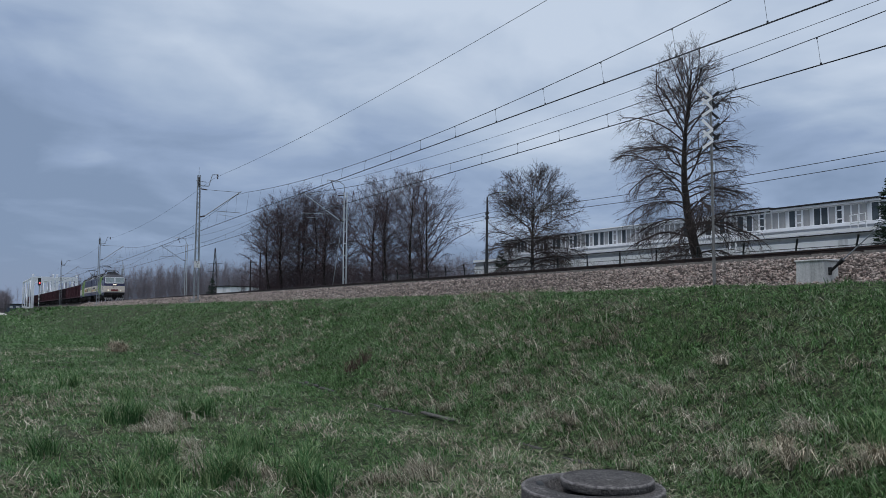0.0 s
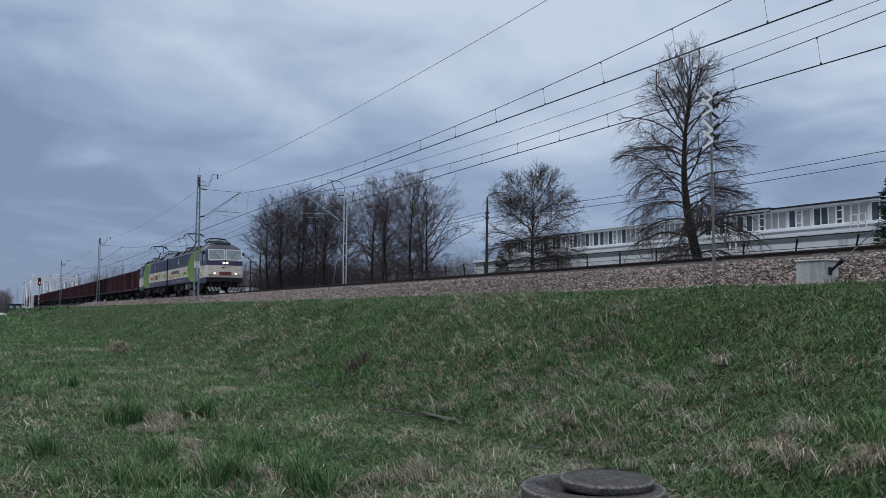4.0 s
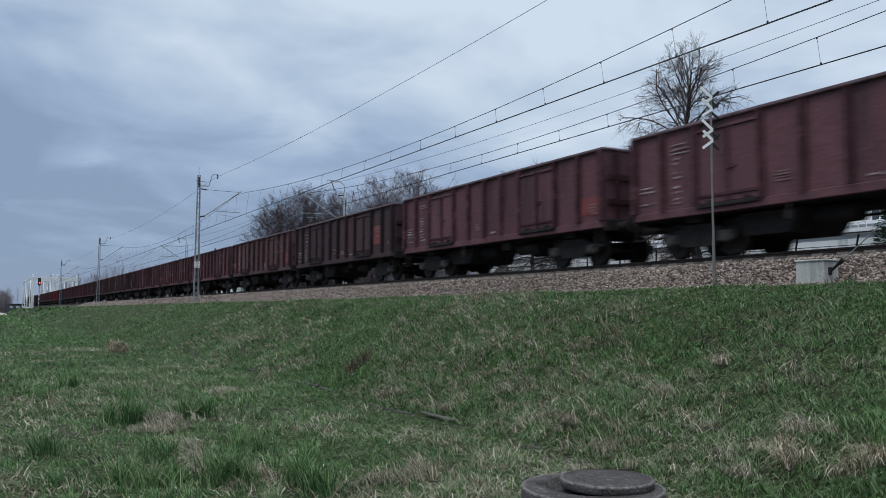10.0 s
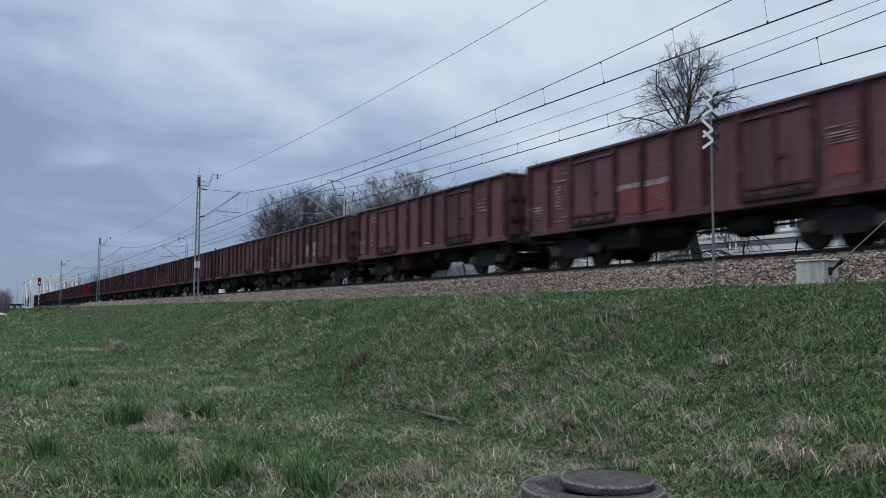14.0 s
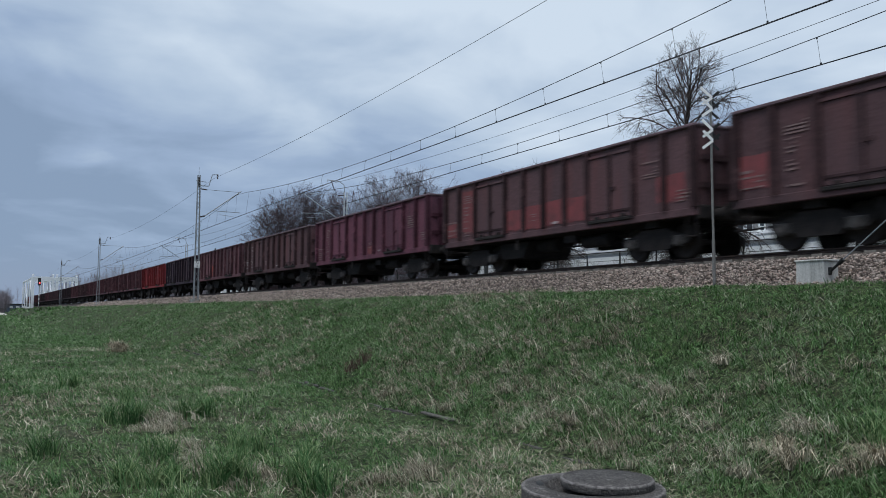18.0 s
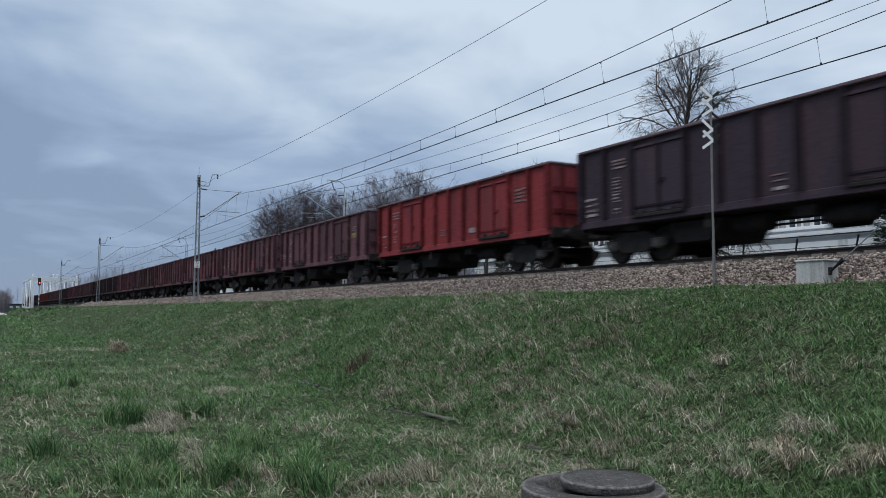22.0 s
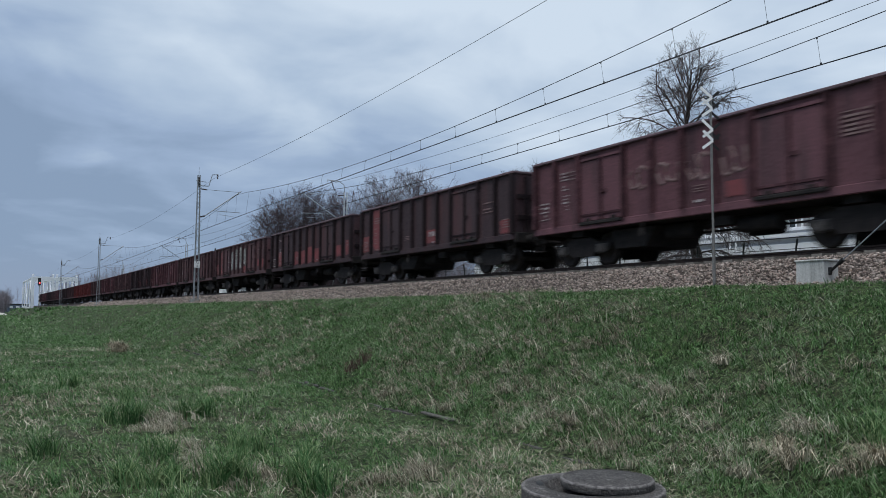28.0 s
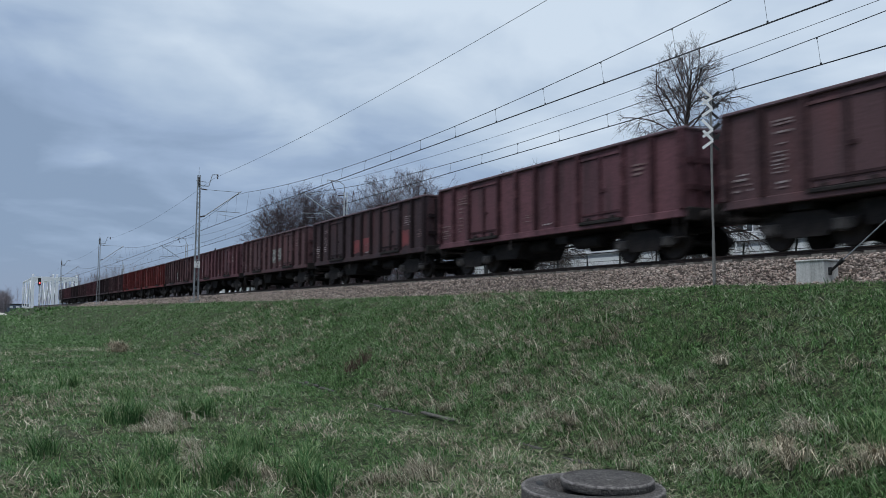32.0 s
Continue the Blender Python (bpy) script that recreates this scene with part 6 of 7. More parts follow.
def bare_tree(seed, at, height, radius, trunk, profile, first=0.14, droop=0.6, limbs=46, side=9, twigs=5, lean=(0, 0), thick=1.0, top=1.0, rises=(0.25, 0.55, 1.1, 2.6), pack=1.0, label="", group="bare trees", twig=M_TWIG, bow=(0, 0), tip=2, limb=1.0, reach=1.3, twist=0.12, fork=0.42, thin=0.0, hull=((0.0, 0.55), (0.3, 0.95), (0.6, 1.0), (0.8, 0.82), (0.92, 0.5), (1.0, 0.1))):
    """A leafless tree. profile gives the crown's half-width, as a share of radius, from the lowest limb to the top."""
    rng = random.Random(seed)
    t = thing("bare_tree", label or "tall leafless broad tree with fine dark twigs", "tree", at, group=group)
    tp = []
    n = 12
    for k in range(n + 1):
        f = k / n
        wob = 0.02 * height * f
        arc = math.sin(f * math.pi)
        tp.append(Vector((lean[0] * f + bow[0] * arc + math.sin(f * 5 + seed) * wob * 0.5, lean[1] * f + bow[1] * arc + math.cos(f * 4 + seed) * wob * 0.5, f * height * 0.97 * top - 0.2)))
    tr = lambda f: trunk * (1 - f * (1.0 if top > 0.9 else 0.88)) ** 1.25 + 0.015
    g = Geo()
    for k in range(n):
        flare = 1.35 if k == 0 else 1.0
        g.cyl(tp[k], tp[k + 1], tr(k / n) * flare, tr((k + 1) / n), n=10, caps=False)
    part("trunk", g, M_BARK, t)
    A, B, RA, RB = [], [], [], []

    hz, hw = [h[0] * height for h in hull], [h[1] * radius for h in hull]

    def outside(q, slack):
        f = min(max((q.z + 0.2) / (0.97 * top * height), 0.0), 1.0) * n
        i = min(int(f), n - 1)
        axis = tp[i].lerp(tp[i + 1], f - i)
        return math.hypot(q.x - axis.x, q.y - axis.y) > slack * float(np.interp(q.z, hz, hw)) or q.z > height * slack

    def run(p, d, length, r, steps, bendz, jitter, slack=1.0):
        pts = [p.copy()]
        d = d.normalized()
        for k in range(steps):
            d = (d + Vector((rng.gauss(0, jitter), rng.gauss(0, jitter), bendz + rng.gauss(0, jitter * 0.7)))).normalized()
            q = p + d * (length / steps)
            if len(pts) > 1 and outside(q, slack):
                break
            r2 = r * (1 - 0.8 / steps)
            A.append(p[:]), B.append(q[:]), RA.append(r), RB.append(r2)
            p, r = q, r2
            pts.append(q)
        return pts, d

    for k in range(limbs):
        f = first + (0.99 - first) * ((k + rng.random()) / limbs) ** pack
        i = min(int(f * n), n - 1)
        p = tp[i].lerp(tp[i + 1], f * n - i)
        az = k * 2.4 + rng.uniform(-0.5, 0.5)
        g01 = (f - first) / (1 - first)
        length = radius * float(np.interp(g01, np.linspace(0, 1, len(profile)), profile)) * rng.uniform(0.74, 1.03)
        rise = np.interp(g01, [0, 0.35, 0.75, 1.0], rises)
        d = Vector((math.cos(az), math.sin(az), rise))
        bz = np.interp(g01, [0, 0.5, 1.0], [-0.26 * droop, -0.14 * droop, 0.08])
        r = min(tr(f) * 0.55, (0.012 * length + 0.015) * thick * limb)
        pts, _ = run(p, d, length * reach, r, 10, bz * 0.75, twist, rng.uniform(0.86, 1.0))
        last = len(pts) - 1
        number = max(3, int(side * (1 - thin * g01) * last / 10))
        for j in range(number):
            s = 0.18 + 0.8 * (j + rng.random()) / number
            m = min(int(s * last), last - 1)
            q = pts[m].lerp(pts[m + 1], s * last - m)
            o = (pts[m + 1] - pts[m]).normalized()
            out = (o * 0.9 + Vector((rng.gauss(0, 0.6), rng.gauss(0, 0.6), rng.gauss(0.1 - 0.32 * droop * (1 - g01), 0.42)))).normalized()
            l2 = length * (fork - fork * 0.52 * s) * rng.uniform(0.6, 1.2) + 0.25
            p2, _ = run(q, out, l2, r / limb * fork * (1.1 - s * 0.5), 4, bz * 0.7, 0.22, 1.0)
            end = len(p2) - 1
            for e in range(twigs):
                s2 = 0.2 + 0.8 * (e + rng.random()) / twigs
                m2 = min(int(s2 * end), end - 1)
                q2 = p2[m2].lerp(p2[m2 + 1], s2 * end - m2)
                o2 = (p2[m2 + 1] - p2[m2]).normalized()
                run(q2, o2 + Vector((rng.gauss(0, 0.6), rng.gauss(0, 0.6), rng.gauss(0.1 - 0.3 * droop * (1 - g01), 0.5))), l2 * rng.uniform(0.3, 0.6) + 0.12, 0.0085 * thick, tip, -0.12 * droop * (1 - g01), 0.3, 1.05)
    part("crown", branch_mesh("crown", A, B, np.maximum(RA, 0.0065 * thick), np.maximum(RB, 0.005 * thick), twig), None, t, "bare dark branches and twigs")
    return t


def plateau(x, y):
    return float(ground_z(x, y))


def build_trees():
    bare_tree(3, (-34.59, 20.15, plateau(-35, 19)), 16.1, 4.15, 0.36, [1.0, 1.0, 1.0, 1.0, 1.0, 0.95, 0.85, 0.8], 0.085, 1.2, 62, 40, 9, (-0.52, -0.95), 0.85, reach=1.75, fork=0.56, top=0.88, rises=(0.3, 0.85, 1.25, 2.0), pack=0.97, thin=0.62, limb=1.25, twist=0.17, bow=(-0.40, -0.73), hull=((0.0, 1.0), (0.4, 1.02), (0.62, 1.0), (0.72, 0.96), (0.79, 0.68), (0.88, 0.47), (0.95, 0.38), (1.0, 0.14)), label="very tall leafless lime tree with drooping lower boughs")
    bare_tree(8, (-56.0, 22.6, plateau(-56, 22)), 12.0, 4.6, 0.22, [1.0, 1.02, 1.0, 1.0, 1.0, 0.95], 0.12, 1.15, 56, 27, 9, (0.0, 0), 1.28, reach=1.5, limb=1.3, fork=0.55, twist=0.16, top=0.74, rises=(0.1, 0.4, 0.85, 1.5), pack=0.95, label="leafless round-crowned tree with arching boughs beside the fence")
    rng = random.Random(4)
    spots = [(-87.0, 9.9, 10.6), (-86.8, 11.2, 11.8), (-86.0, 12.5, 12.6), (-85.2, 13.8, 12.9), (-84.5, 15.2, 12.6), (-83.5, 16.8, 11.8), (-80.5, 18.8, 12.9), (-78.2, 19.9, 13.8), (-75.6, 21.2, 14.4), (-74.9, 22.8, 13.6), (-89.5, 14.0, 11.6), (-82.0, 21.0, 12.0), (-79.0, 23.5, 11.8), (-91.0, 12.0, 11.0), (-88.5, 16.5, 11.6)]
    for k, (x, y, h) in enumerate(spots):
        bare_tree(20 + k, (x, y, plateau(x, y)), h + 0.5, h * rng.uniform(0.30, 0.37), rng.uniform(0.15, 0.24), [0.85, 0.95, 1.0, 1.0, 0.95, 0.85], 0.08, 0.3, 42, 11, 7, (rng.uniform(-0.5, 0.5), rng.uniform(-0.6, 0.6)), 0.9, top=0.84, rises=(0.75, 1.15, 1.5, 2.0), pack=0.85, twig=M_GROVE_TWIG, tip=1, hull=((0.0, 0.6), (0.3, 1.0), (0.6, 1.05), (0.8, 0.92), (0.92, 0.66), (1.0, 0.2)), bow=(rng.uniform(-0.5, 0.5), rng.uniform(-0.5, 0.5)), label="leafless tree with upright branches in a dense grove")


def conifer(seed, at, height, radius, label):
    rng = random.Random(seed)
    t = thing("conifer", label, "tree", at, group="conifers")
    part("trunk", Geo().cyl((0, 0, -0.2), (0, 0, height), radius * 0.07 + 0.03, 0.01, n=8), M_BARK, t)
    A, B, RA, RB = [], [], [], []
    levels = int(height * 5)
    for k in range(levels):
        f = (k + rng.random()) / levels
        z = height * (0.05 + 0.95 * f)
        length = radius * (1 - f) ** 0.85 * rng.uniform(0.75, 1.15) + 0.08
        for j in range(8):
            az = rng.uniform(0, math.tau)
            d = Vector((math.cos(az), math.sin(az), rng.uniform(-0.25, 0.35)))
            p = Vector((0, 0, z))
            q = p + d * length
            A.append(p[:]), B.append(q[:]), RA.append(0.014), RB.append(0.006)
            for m in range(9):
                s = 0.2 + 0.8 * rng.random()
                a = p.lerp(q, s)
                b = a + (d * 0.6 + Vector((rng.gauss(0, 0.5), rng.gauss(0, 0.5), rng.gauss(0.05, 0.3)))) * (0.16 + 0.14 * length)
                A.append(a[:]), B.append(b[:]), RA.append(0.030), RB.append(0.012)
    part("crown", branch_mesh("crown", A, B, RA, RB, M_NEEDLE), None, t, "dark green needles")


M_NEEDLE = paint("dark_conifer_needles", (0.022, 0.045, 0.026), (0.014, 0.030, 0.018), 3.0, 0.3, 0.9, bump=0)


build_trees()
conifer(5, (-36.0, 39.6, -0.7), 9.0, 1.9, "dark green spruce beside the factory building")
conifer(6, (-34.5, 38.6, -0.7), 6.0, 1.7, "small dark green spruce beside the factory building")
conifer(7, (-63.2, 24.1, -0.7), 4.6, 1.3, "small dark conifer near the lamp post")
conifer(9, (-186.0, 26.5, -0.7), 6.5, 2.0, "dark conifer beside the white shed")


def build_thicket():
    """Undergrowth at the foot of the grove, by the fence and the far woods: each one mesh of fine stems."""
    rng = np.random.default_rng(9)

    def stems(name, xs, ys, hs, r, per, material, label, fan=0.35):
        n = len(xs)
        base = np.stack([xs, ys, ground_z(xs, ys)], -1)
        A, B, RA, RB = [base], [base + np.stack([rng.normal(0, 0.04, n) * hs, rng.normal(0, 0.04, n) * hs, hs], -1)], [np.full(n, r * 1.6)], [np.full(n, r * 0.4)]
        for j in range(per):
            f = 0.2 + 0.75 * rng.random(n)
            p = A[0] + (B[0] - A[0]) * f[:, None]
            l = hs * (0.42 - 0.28 * f) * rng.uniform(0.6, 1.2, n)
            az = rng.uniform(0, math.tau, n)
            q = p + np.stack([np.cos(az) * fan * 1.6, np.sin(az) * fan * 1.6, 0.9 + 0 * az], -1) * l[:, None]
            A.append(p), B.append(q), RA.append(np.full(n, r * 0.7)), RB.append(np.full(n, r * 0.3))
        ob = new(name, branch_mesh(name, np.concatenate(A), np.concatenate(B), np.concatenate(RA), np.concatenate(RB), material))
        return tagged(ob, label, "woods", kind="stuff")

    n = 1300
    u = rng.random(n)
    stems("far_woods", -372 + 130 * u + rng.normal(0, 12, n), 14 + 120 * u + rng.normal(0, 9, n), np.interp(u, [0, 0.25, 1], [9.5, 15.5, 17]) * rng.uniform(0.8, 1.15, n), 0.05, 21, M_HAZE_PALED_TWIG, "distant bare grey-brown woods")
    n = 520
    u = rng.random(n)
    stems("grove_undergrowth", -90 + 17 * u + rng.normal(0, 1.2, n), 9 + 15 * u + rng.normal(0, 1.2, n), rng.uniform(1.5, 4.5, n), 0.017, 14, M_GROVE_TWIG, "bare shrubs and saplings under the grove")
    n = 160
    u = rng.random(n)
    stems("fence_shrubs", -72 + 30 * u, 21 + 2 * rng.random(n), rng.uniform(1.2, 3.4, n), 0.018, 14, M_TWIG, "bare shrubs growing along the fence", 0.6)
    n = 260
    stems("riverside_trees", rng.uniform(-420, -335, n), rng.uniform(-24, -10.5, n), rng.uniform(4, 9.5, n), 0.07, 22, M_HAZE_PALED_TWIG, "distant bare trees by the river", 0.7)


build_thicket()

M_WALL = paint("white_factory_wall", (0.80, 0.81, 0.82), (0.72, 0.73, 0.74), 0.5, 0.08, 0.85, stain=(0.40, 0.41, 0.42), stain_at=0.6, stain_scale=0.8, streak=True)
M_ANNEX = paint("pale_corrugated_sheet", (0.42, 0.44, 0.47), (0.35, 0.37, 0.40), 0.7, 0.1, 0.6, stain=(0.28, 0.29, 0.3), stain_at=0.6)
M_PANE = paint("dark_window_glass", (0.05, 0.062, 0.072), (0.075, 0.09, 0.10), 0.8, 0.1, 0.12, bump=0)
M_BLIND = paint("pale_blocked_pane", (0.40, 0.395, 0.385), (0.30, 0.305, 0.31), 1.0, 0.1, 0.5, bump=0)
M_FRAME = paint("white_window_frame", (0.86, 0.87, 0.88), (0.8, 0.81, 0.82), 2.0, 0.05, 0.5)
M_TAR = paint("dark_roof_felt", (0.035, 0.035, 0.037), None, 2.0, 0.2, 0.9)
M_DULL = paint("dull_brown_wall", (0.20, 0.19, 0.17), (0.15, 0.14, 0.13), 1.0, 0.15, 0.9)
M_SAND = paint("pale_sand", (0.62, 0.60, 0.54), (0.52, 0.50, 0.45), 1.0, 0.15, 0.95)
M_FAR_WALL = paint("blue_grey_sheet_wall", (0.16, 0.20, 0.27), (0.12, 0.15, 0.21), 0.8, 0.15, 0.7)
# Steel lightened to imitate the haze before the distant pylon.
M_FAR_STEEL = paint("haze_lightened_pylon_steel", (0.085, 0.09, 0.10), (0.06, 0.065, 0.07), 1.0, 0.2, 0.7, 0.2)
M_IRON = paint("dark_fence_steel", (0.03, 0.033, 0.036), (0.05, 0.05, 0.05), 4.0, 0.2, 0.7, 0.2)


def build_factory():
    b = thing("factory_building", "long low white factory building with a band of windows", "building", (-40.5, 44.0, 0), math.degrees(math.atan2(2.6, 33.4)))
    x0, x1 = -48.0, 22.0
    part("wall", Geo().box(((x0 + x1) / 2, 6, 2.35), (x1 - x0, 12, 6.9)), M_WALL, b)
    part("upper_wall", Geo().box(((x0 + x1) / 2, 6.2, 6.65), (x1 - x0, 11.6, 1.7)), M_WALL, b)
    part("annex", Geo().extrude([(-4.0, -1.0), (0.0, -1.0), (0.0, 5.35), (-4.0, 4.65)], x0, x1), M_ANNEX, b, "low lean-to annex with a pale sheet roof")
    part("annex_front", Geo().box(((x0 + x1) / 2, -4.1, 1.7), (x1 - x0, 0.2, 4.9)), M_WALL, b)
    part("annex_eave", Geo().box(((x0 + x1) / 2, -4.25, 4.6), (x1 - x0, 0.3, 0.07)), M_TAR, b)
    part("annex_fascia", Geo().box(((x0 + x1) / 2, -4.3, 4.82), (x1 - x0, 0.14, 0.24)), M_FRAME, b)
    for k in range(24):
        part("roof_seam", Geo().bar((x0 + 1 + k * 2.9, -4.1, 4.68), (x0 + 1 + k * 2.9, -0.1, 5.40), 0.06), M_ANNEX, b)
    part("sill_ledge", Geo().box(((x0 + x1) / 2, -0.1, 5.72), (x1 - x0, 0.5, 0.30), chamfer=0.03), M_FRAME, b)
    seg = [(x0, -33.0, 7.50), (-33.0, -14.5, 7.62), (-14.5, -8.9, 7.78), (-8.9, 0.8, 7.66), (0.8, x1, 7.95)]
    for k, (a, c, h) in enumerate(seg):
        part("roof", Geo().box(((a + c) / 2, 5.8, h), (c - a - 0.02, 12.2, 0.09), chamfer=0.02), M_TAR if k != 1 else M_FRAME, b)
        part("fascia", Geo().box(((a + c) / 2, 0.05, h - 0.16), (c - a - 0.02, 0.3, 0.16)), M_FRAME, b)
    rng = random.Random(12)
    pane = Geo().box((0, 0, 0), (0.58, 0.05, 1.44)).mesh("pane", M_PANE)
    blind = Geo().box((0, 0, 0), (0.58, 0.05, 1.44)).mesh("pane", M_BLIND)
    fg = Geo().box((-0.32, -0.03, 0), (0.08, 0.1, 1.56)).box((0, -0.03, 0.75), (0.64, 0.1, 0.08)).box((0, -0.03, -0.75), (0.64, 0.1, 0.08)).mesh("window_frame", M_FRAME)
    sash = Geo().box((0, -0.06, 0.36), (0.6, 0.08, 0.09)).box((0, -0.06, -0.36), (0.6, 0.08, 0.09)).box((-0.26, -0.06, 0), (0.08, 0.08, 1.4)).box((0.26, -0.06, 0), (0.08, 0.08, 1.4)).mesh("sash", M_FRAME)
    x = x0 + 0.6
    k = 0
    while x < x1 - 0.5:
        w = part("window", fg, None, b, at=(x, 0.34, 6.62))
        kind = rng.random()
        part("pane", blind if kind < 0.48 else pane, None, w)
        if k % 5 == 2:
            part("sash", sash, None, w, "white opening sash")
        x += 0.66 if rng.random() < 0.9 else 1.0
        k += 1
    for x in (-36.2, -33.2, -8.8, -9.4):
        part("downpipe", Geo().pipe([(x, -0.1, 7.5), (x, -0.1, 5.6), (x - 0.5, -4.3, 5.0), (x - 0.5, -4.4, 3.0), (x - 0.5, -4.4, -0.6)], 0.07, 7), M_FRAME, b)
    part("guard_rail", Geo().pipe([(0.8, -4.2, 4.7), (0.8, -4.2, 5.9), (2.0, -4.2, 6.0), (2.0, -4.2, 4.7)], 0.05).pipe([(1.4, -4.2, 4.7), (1.4, -4.2, 5.95)], 0.05).pipe([(0.8, -4.2, 5.3), (2.0, -4.2, 5.4)], 0.05), M_FRAME, b, "white roof guard rail")
    tall = thing("brick_annexe", "taller dull brown building block behind a conifer", "building", (-33.0, 44.5, -0.6), 4.4)
    part("wall", Geo().box((6.2, 5, 4.2), (12, 10, 8.4)), M_DULL, tall)
    part("roof", Geo().box((6.0, 5, 8.5), (12.8, 10.8, 0.25), chamfer=0.03), M_TAR, tall)


build_factory()


def build_fence():
    f = thing("mesh_fence", "wire mesh fence on dark posts with bent tops", "fence")
    post = Geo().cyl((0, 0, -0.2), (0, 0, 2.3), 0.05, n=8).cyl((0, 0, 2.25), (0.28, -0.25, 2.68), 0.045, n=8).mesh("post", M_IRON)
    xs = [-13.5 - 3.09 * k for k in range(20)]
    gz = lambda x: plateau(x, 16.5) + np.interp(-x, [14, 75], [0.0, 0.55])
    for x in xs:
        part("post", post, None, f, at=(x, 16.5, gz(x)))
    for h in (0.2, 1.25, 2.25):
        part("strand", Geo().pipe([(x, 16.5, gz(x) + h) for x in xs], 0.016), M_IRON, f)
    g = Geo()
    for a, b in zip(xs, xs[1:]):
        m = 14
        for k in range(m):
            u0, u1 = a + (b - a) * k / m, a + (b - a) * (k + 1) / m
            for j in range(7):
                z0, z1 = 0.2 + 0.29 * j, 0.2 + 0.29 * (j + 1)
                g.add([(u0, 16.5, gz(u0) + z0), (u0 + 0.012, 16.5, gz(u0) + z0), (u1 + 0.012, 16.5, gz(u1) + z1), (u1, 16.5, gz(u1) + z1)], [(0, 1, 2, 3)])
                g.add([(u1, 16.5, gz(u1) + z0), (u1 + 0.012, 16.5, gz(u1) + z0), (u0 + 0.012, 16.5, gz(u0) + z1), (u0, 16.5, gz(u0) + z1)], [(0, 1, 2, 3)])
    part("mesh", g, M_ZINC, f, "thin galvanised wire mesh")


build_fence()


def build_lamp_post():
    p = thing("street_lamp", "dark street lamp post with a curved arm and wire crossarms", "street lamp", (-52.6, 16.0, plateau(-52, 16)))
    part("post", Geo().cyl((0, 0, -0.2), (0, 0, 4.0), 0.13, 0.11, n=10).cyl((0, 0, 4.0), (0.1, 0, 8.0), 0.10, 0.06, n=10), M_IRON, p)
    part("arm", Geo().pipe([(0.1, 0, 7.9), (0.16, 0.06, 8.1), (0.42, 0.3, 8.22), (0.9, 0.6, 8.28)], 0.035, 7), M_IRON, p)
    part("lantern", Geo().box((1.1, 0.75, 8.26), (0.55, 0.24, 0.14), Matrix.Rotation(0.5, 4, "Z"), 0.05), M_ZINC, p, "grey lantern head")
    for z in (6.35, 6.7):
        part("crossarm", Geo().box((0.08, 0, z), (0.5, 0.06, 0.06)).cyl((-0.13, 0, z), (-0.13, 0, z + 0.16), 0.035, n=8).cyl((0.29, 0, z), (0.29, 0, z + 0.16), 0.035, n=8), M_IRON, p)
    pw = thing("power_line", "thin service wires strung behind the railway", "overhead wire")
    for k, z0 in enumerate((6.05, 5.65)):
        pts = [(-52.6 + 57.6 * f, 16.0 + 0.1 * k, z0 - 0.7 * 4 * f * (1 - f)) for f in np.linspace(0, 1, 15)]
        part("service_wire", Geo().pipe(pts, 0.016, 4), M_WIRE, pw)
    for k, z0 in enumerate((6.1, 5.85, 5.6)):
        pts = [(-52.6 - 40 * f, 16.0 - 6 * f + 0.1 * k, z0 - 0.4 * f - 0.5 * 4 * f * (1 - f)) for f in np.linspace(0, 1, 9)]
        part("service_wire", Geo().pipe(pts, 0.014, 4), M_WIRE, pw)
    for x, y, h in ((-94, 9.6, 5.2), (-90.5, 9.7, 6.0)):
        q = thing("utility_pole", "dark wooden utility pole with a short crossarm", "pole", (x, y, plateau(x, y)), group="utility poles")
        part("post", Geo().cyl((0, 0, -0.3), (0, 0, h), 0.11, 0.08, n=8), M_IRON, q)
        part("crossarm", Geo().box((0, 0.2, h - 0.2), (0.08, 0.9, 0.08)), M_IRON, q)


build_lamp_post()


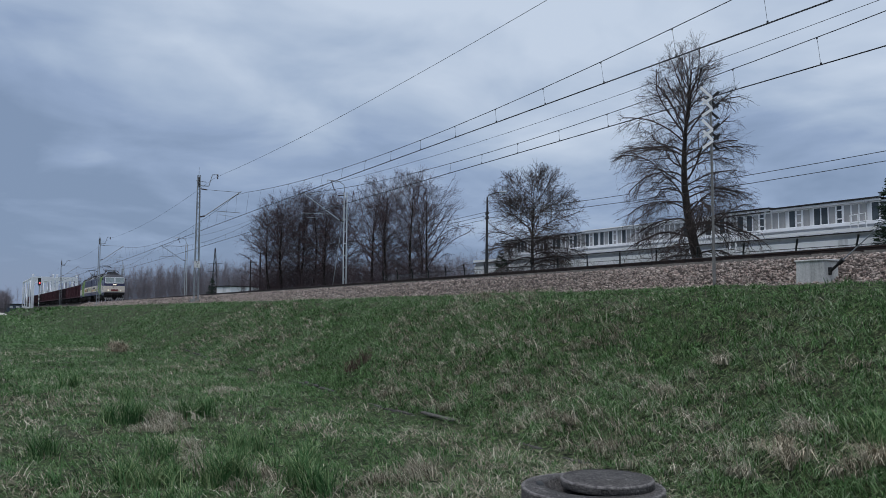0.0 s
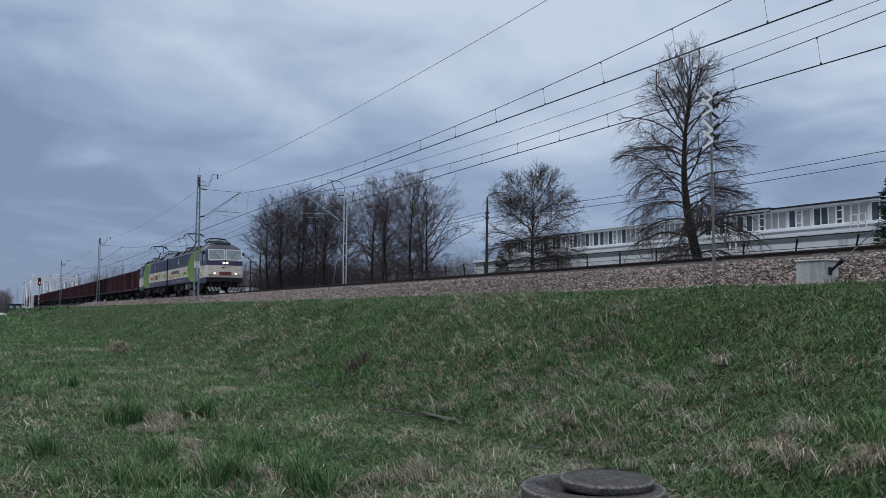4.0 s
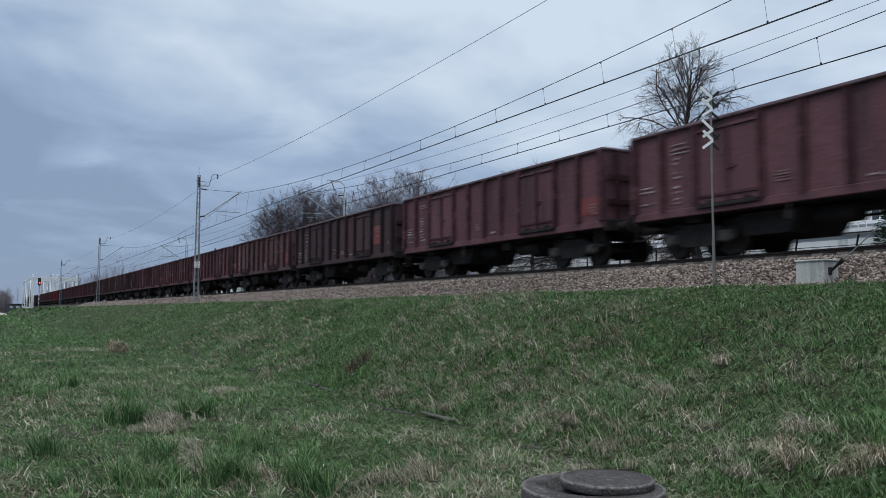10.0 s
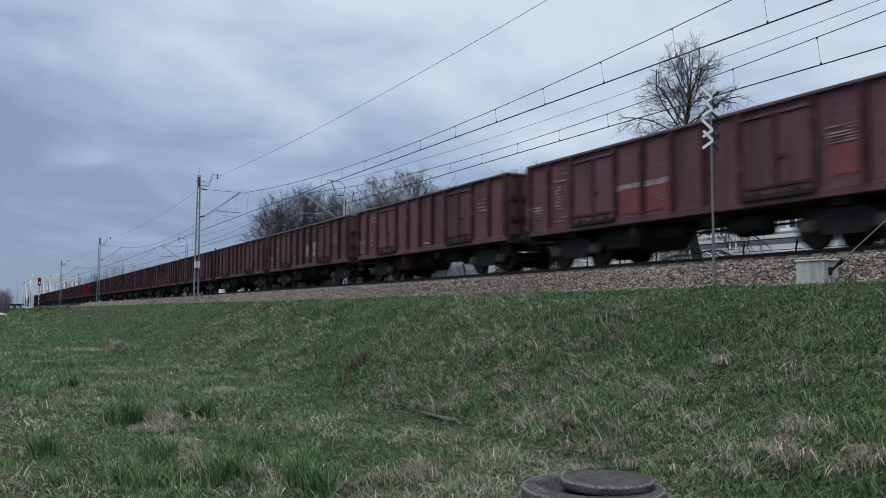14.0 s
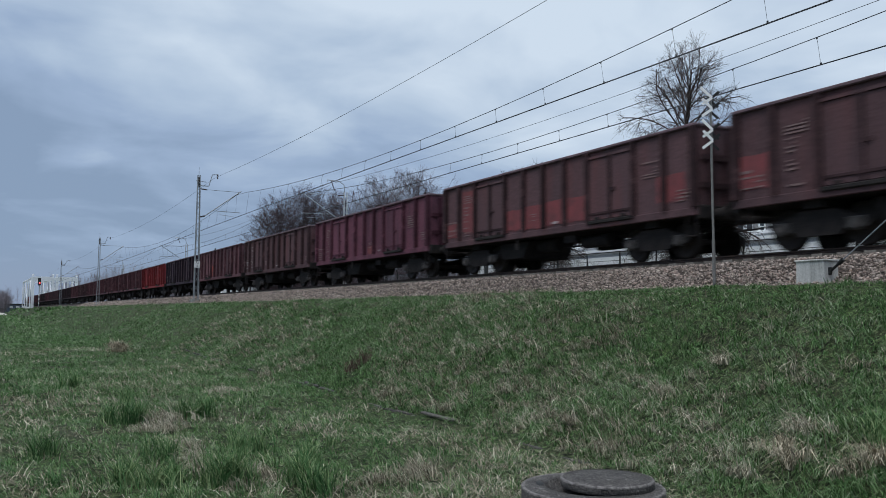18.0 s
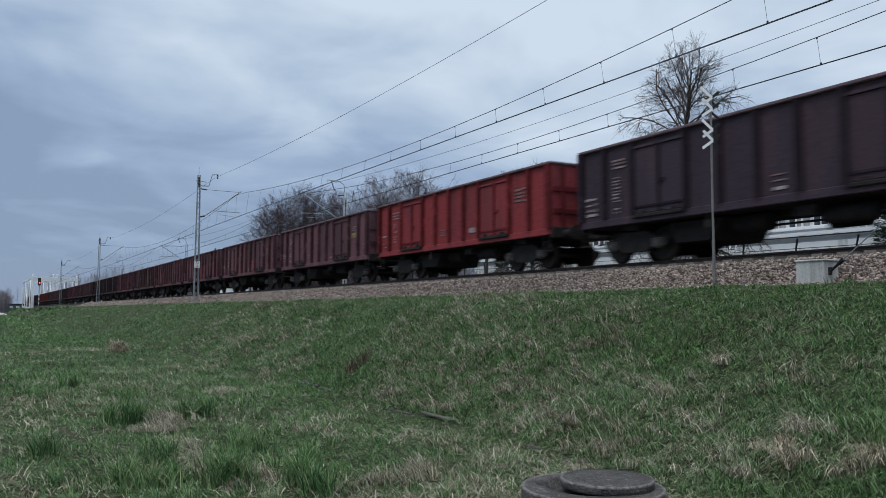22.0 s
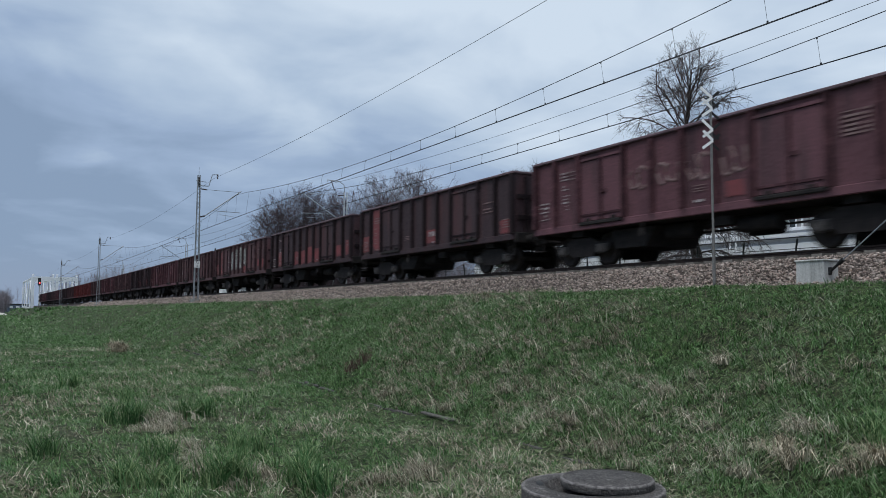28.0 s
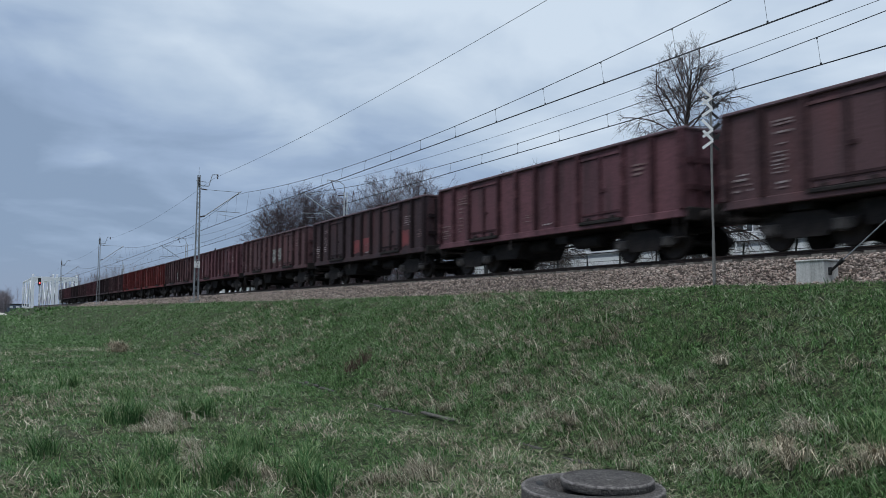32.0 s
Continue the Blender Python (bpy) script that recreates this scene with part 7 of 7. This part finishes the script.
def build_bridge():
    for y0 in (-0.42, 6.15):
        b = thing("truss_bridge", "white painted steel truss railway bridge", "bridge", (-277.0, y0 + float(bend(-277)), 0), heading(-277), group="truss bridges")
        h, w, step, n = 8.5, 2.75, 13.1, 4
        for s in (-1, 1):
            for k in range(n + 1):
                e = 0.80 if k == 0 else 0.34
                part("post", Geo().box((-step * k, s * w, h / 2 - 0.5), (e, e, h + 1.0), chamfer=0.02), M_BRIDGE, b)
            for k in range(n):
                part("diagonal", Geo().bar((-step * k, s * w, h - 0.3 if k % 2 else 0.3), (-step * (k + 1), s * w, 0.3 if k % 2 else h - 0.3), 0.16, 0.16), M_BRIDGE, b)
            part("top_chord", Geo().box((-step * n / 2, s * w, h - 0.05), (step * n, 0.26, 0.45)), M_BRIDGE, b)
            part("bottom_chord", Geo().box((-step * n / 2, s * w, -0.7), (step * n, 0.3, 0.5)), M_BRIDGE, b)
        for k in range(n + 1):
            part("cross_beam", Geo().box((0, 0, h - 0.42), (0.5, 2 * w - 0.80, 1.25)) if k == 0 else Geo().box((-step * k, 0, h - 0.15), (0.15, 2 * w - 0.2, 0.15)), M_BRIDGE, b)
        for s in (-1, 1):
            part("finial", Geo().box((-0.5, s * w, h + 0.62), (0.6, 0.6, 0.7), chamfer=0.08), M_BRIDGE, b)
            part("knee_brace", Geo().bar((0.05, s * (w - 0.3), h - 2.1), (0.05, s * (w - 1.3), h - 0.95), 0.22), M_BRIDGE, b)
    s = thing("light_signal", "slim railway light signal showing red", "signal", (-246.0, -3.4 + float(bend(-246)), -0.8), heading(-252))
    part("post", Geo().cyl((0, 0, 0), (0, 0, 6.2), 0.1, n=8), M_ZINC, s)
    for k in range(3):
        part("band", Geo().cyl((0, 0, 1.0 + k * 1.1), (0, 0, 1.55 + k * 1.1), 0.13, n=8), M_WHITE, s)
    head = part("head", Geo().box((0, 0, 7.0), (0.3, 0.75, 2.0), chamfer=0.05), M_BLACK, s)
    part("lens", Geo().cyl((0.15, 0, 6.7), (0.24, 0, 6.7), 0.18, n=14), glow("red_signal_lens", (1.0, 0.08, 0.08), 6.0), head, "lit red lens")
    p = thing("lattice_pylon", "dark steel lattice pylon in the distance", "pylon", (-303.0, 54.4, plateau(-303, 54)))
    g = Geo()
    for sx in (-1, 1):
        for sy in (-1, 1):
            part("leg", Geo().bar((sx * 1.3, sy * 1.3, -0.5), (sx * 0.12, sy * 0.12, 22.0), 0.15), M_FAR_STEEL, p)
    for k in range(10):
        a, c = 1.3 - 0.118 * k, 1.3 - 0.118 * (k + 1)
        for s in (-1, 1):
            g.bar((-a, s * a, 2.2 * k), (c, s * c, 2.2 * (k + 1)), 0.08).bar((a, s * a, 2.2 * k), (-c, s * c, 2.2 * (k + 1)), 0.08).bar((s * a, -a, 2.2 * k), (s * c, c, 2.2 * (k + 1)), 0.08)
    part("bracing", g, M_FAR_STEEL, p)
    for z in (13.5, 16.5):
        part("crossarm", Geo().bar((-0.3, -2.6, z), (0.3, 2.6, z), 0.12), M_FAR_STEEL, p)
    heap = thing("sand_heap", "pale heap of sand on the far river bank", "heap", (-300, -14.6, -3.35))
    part("mound", Geo().lathe([(4.2, -0.2), (3.2, 0.35), (2.0, 0.85), (0.8, 1.12), (0.0, 1.18)], n=18), M_SAND, heap)
    shed = thing("low_shed", "low blue-grey shed beyond the river", "shed", (-348, -8.2, -3.4), 8)
    part("wall", Geo().box((0, 0, 2.0), (5.0, 7.2, 4.0)), M_FAR_WALL, shed)
    part("roof", Geo().box((0, 0, 4.15), (5.6, 7.8, 0.3), chamfer=0.05), M_TAR, shed)
    for k in range(3):
        part("window", Geo().box((2.52, -2.2 + 2.2 * k, 3.1), (0.06, 1.1, 0.8)), M_FRAME, shed)
    hut = thing("white_hut", "small white flat-roofed shed beyond the line", "shed", (-177, 30, plateau(-177, 30)), 30)
    part("wall", Geo().box((0, 0, 2.2), (4.0, 8.5, 4.4)), M_WALL, hut)
    part("roof", Geo().box((0, 0, 4.5), (4.4, 9.0, 0.2)), M_TAR, hut)


build_bridge()

motions()
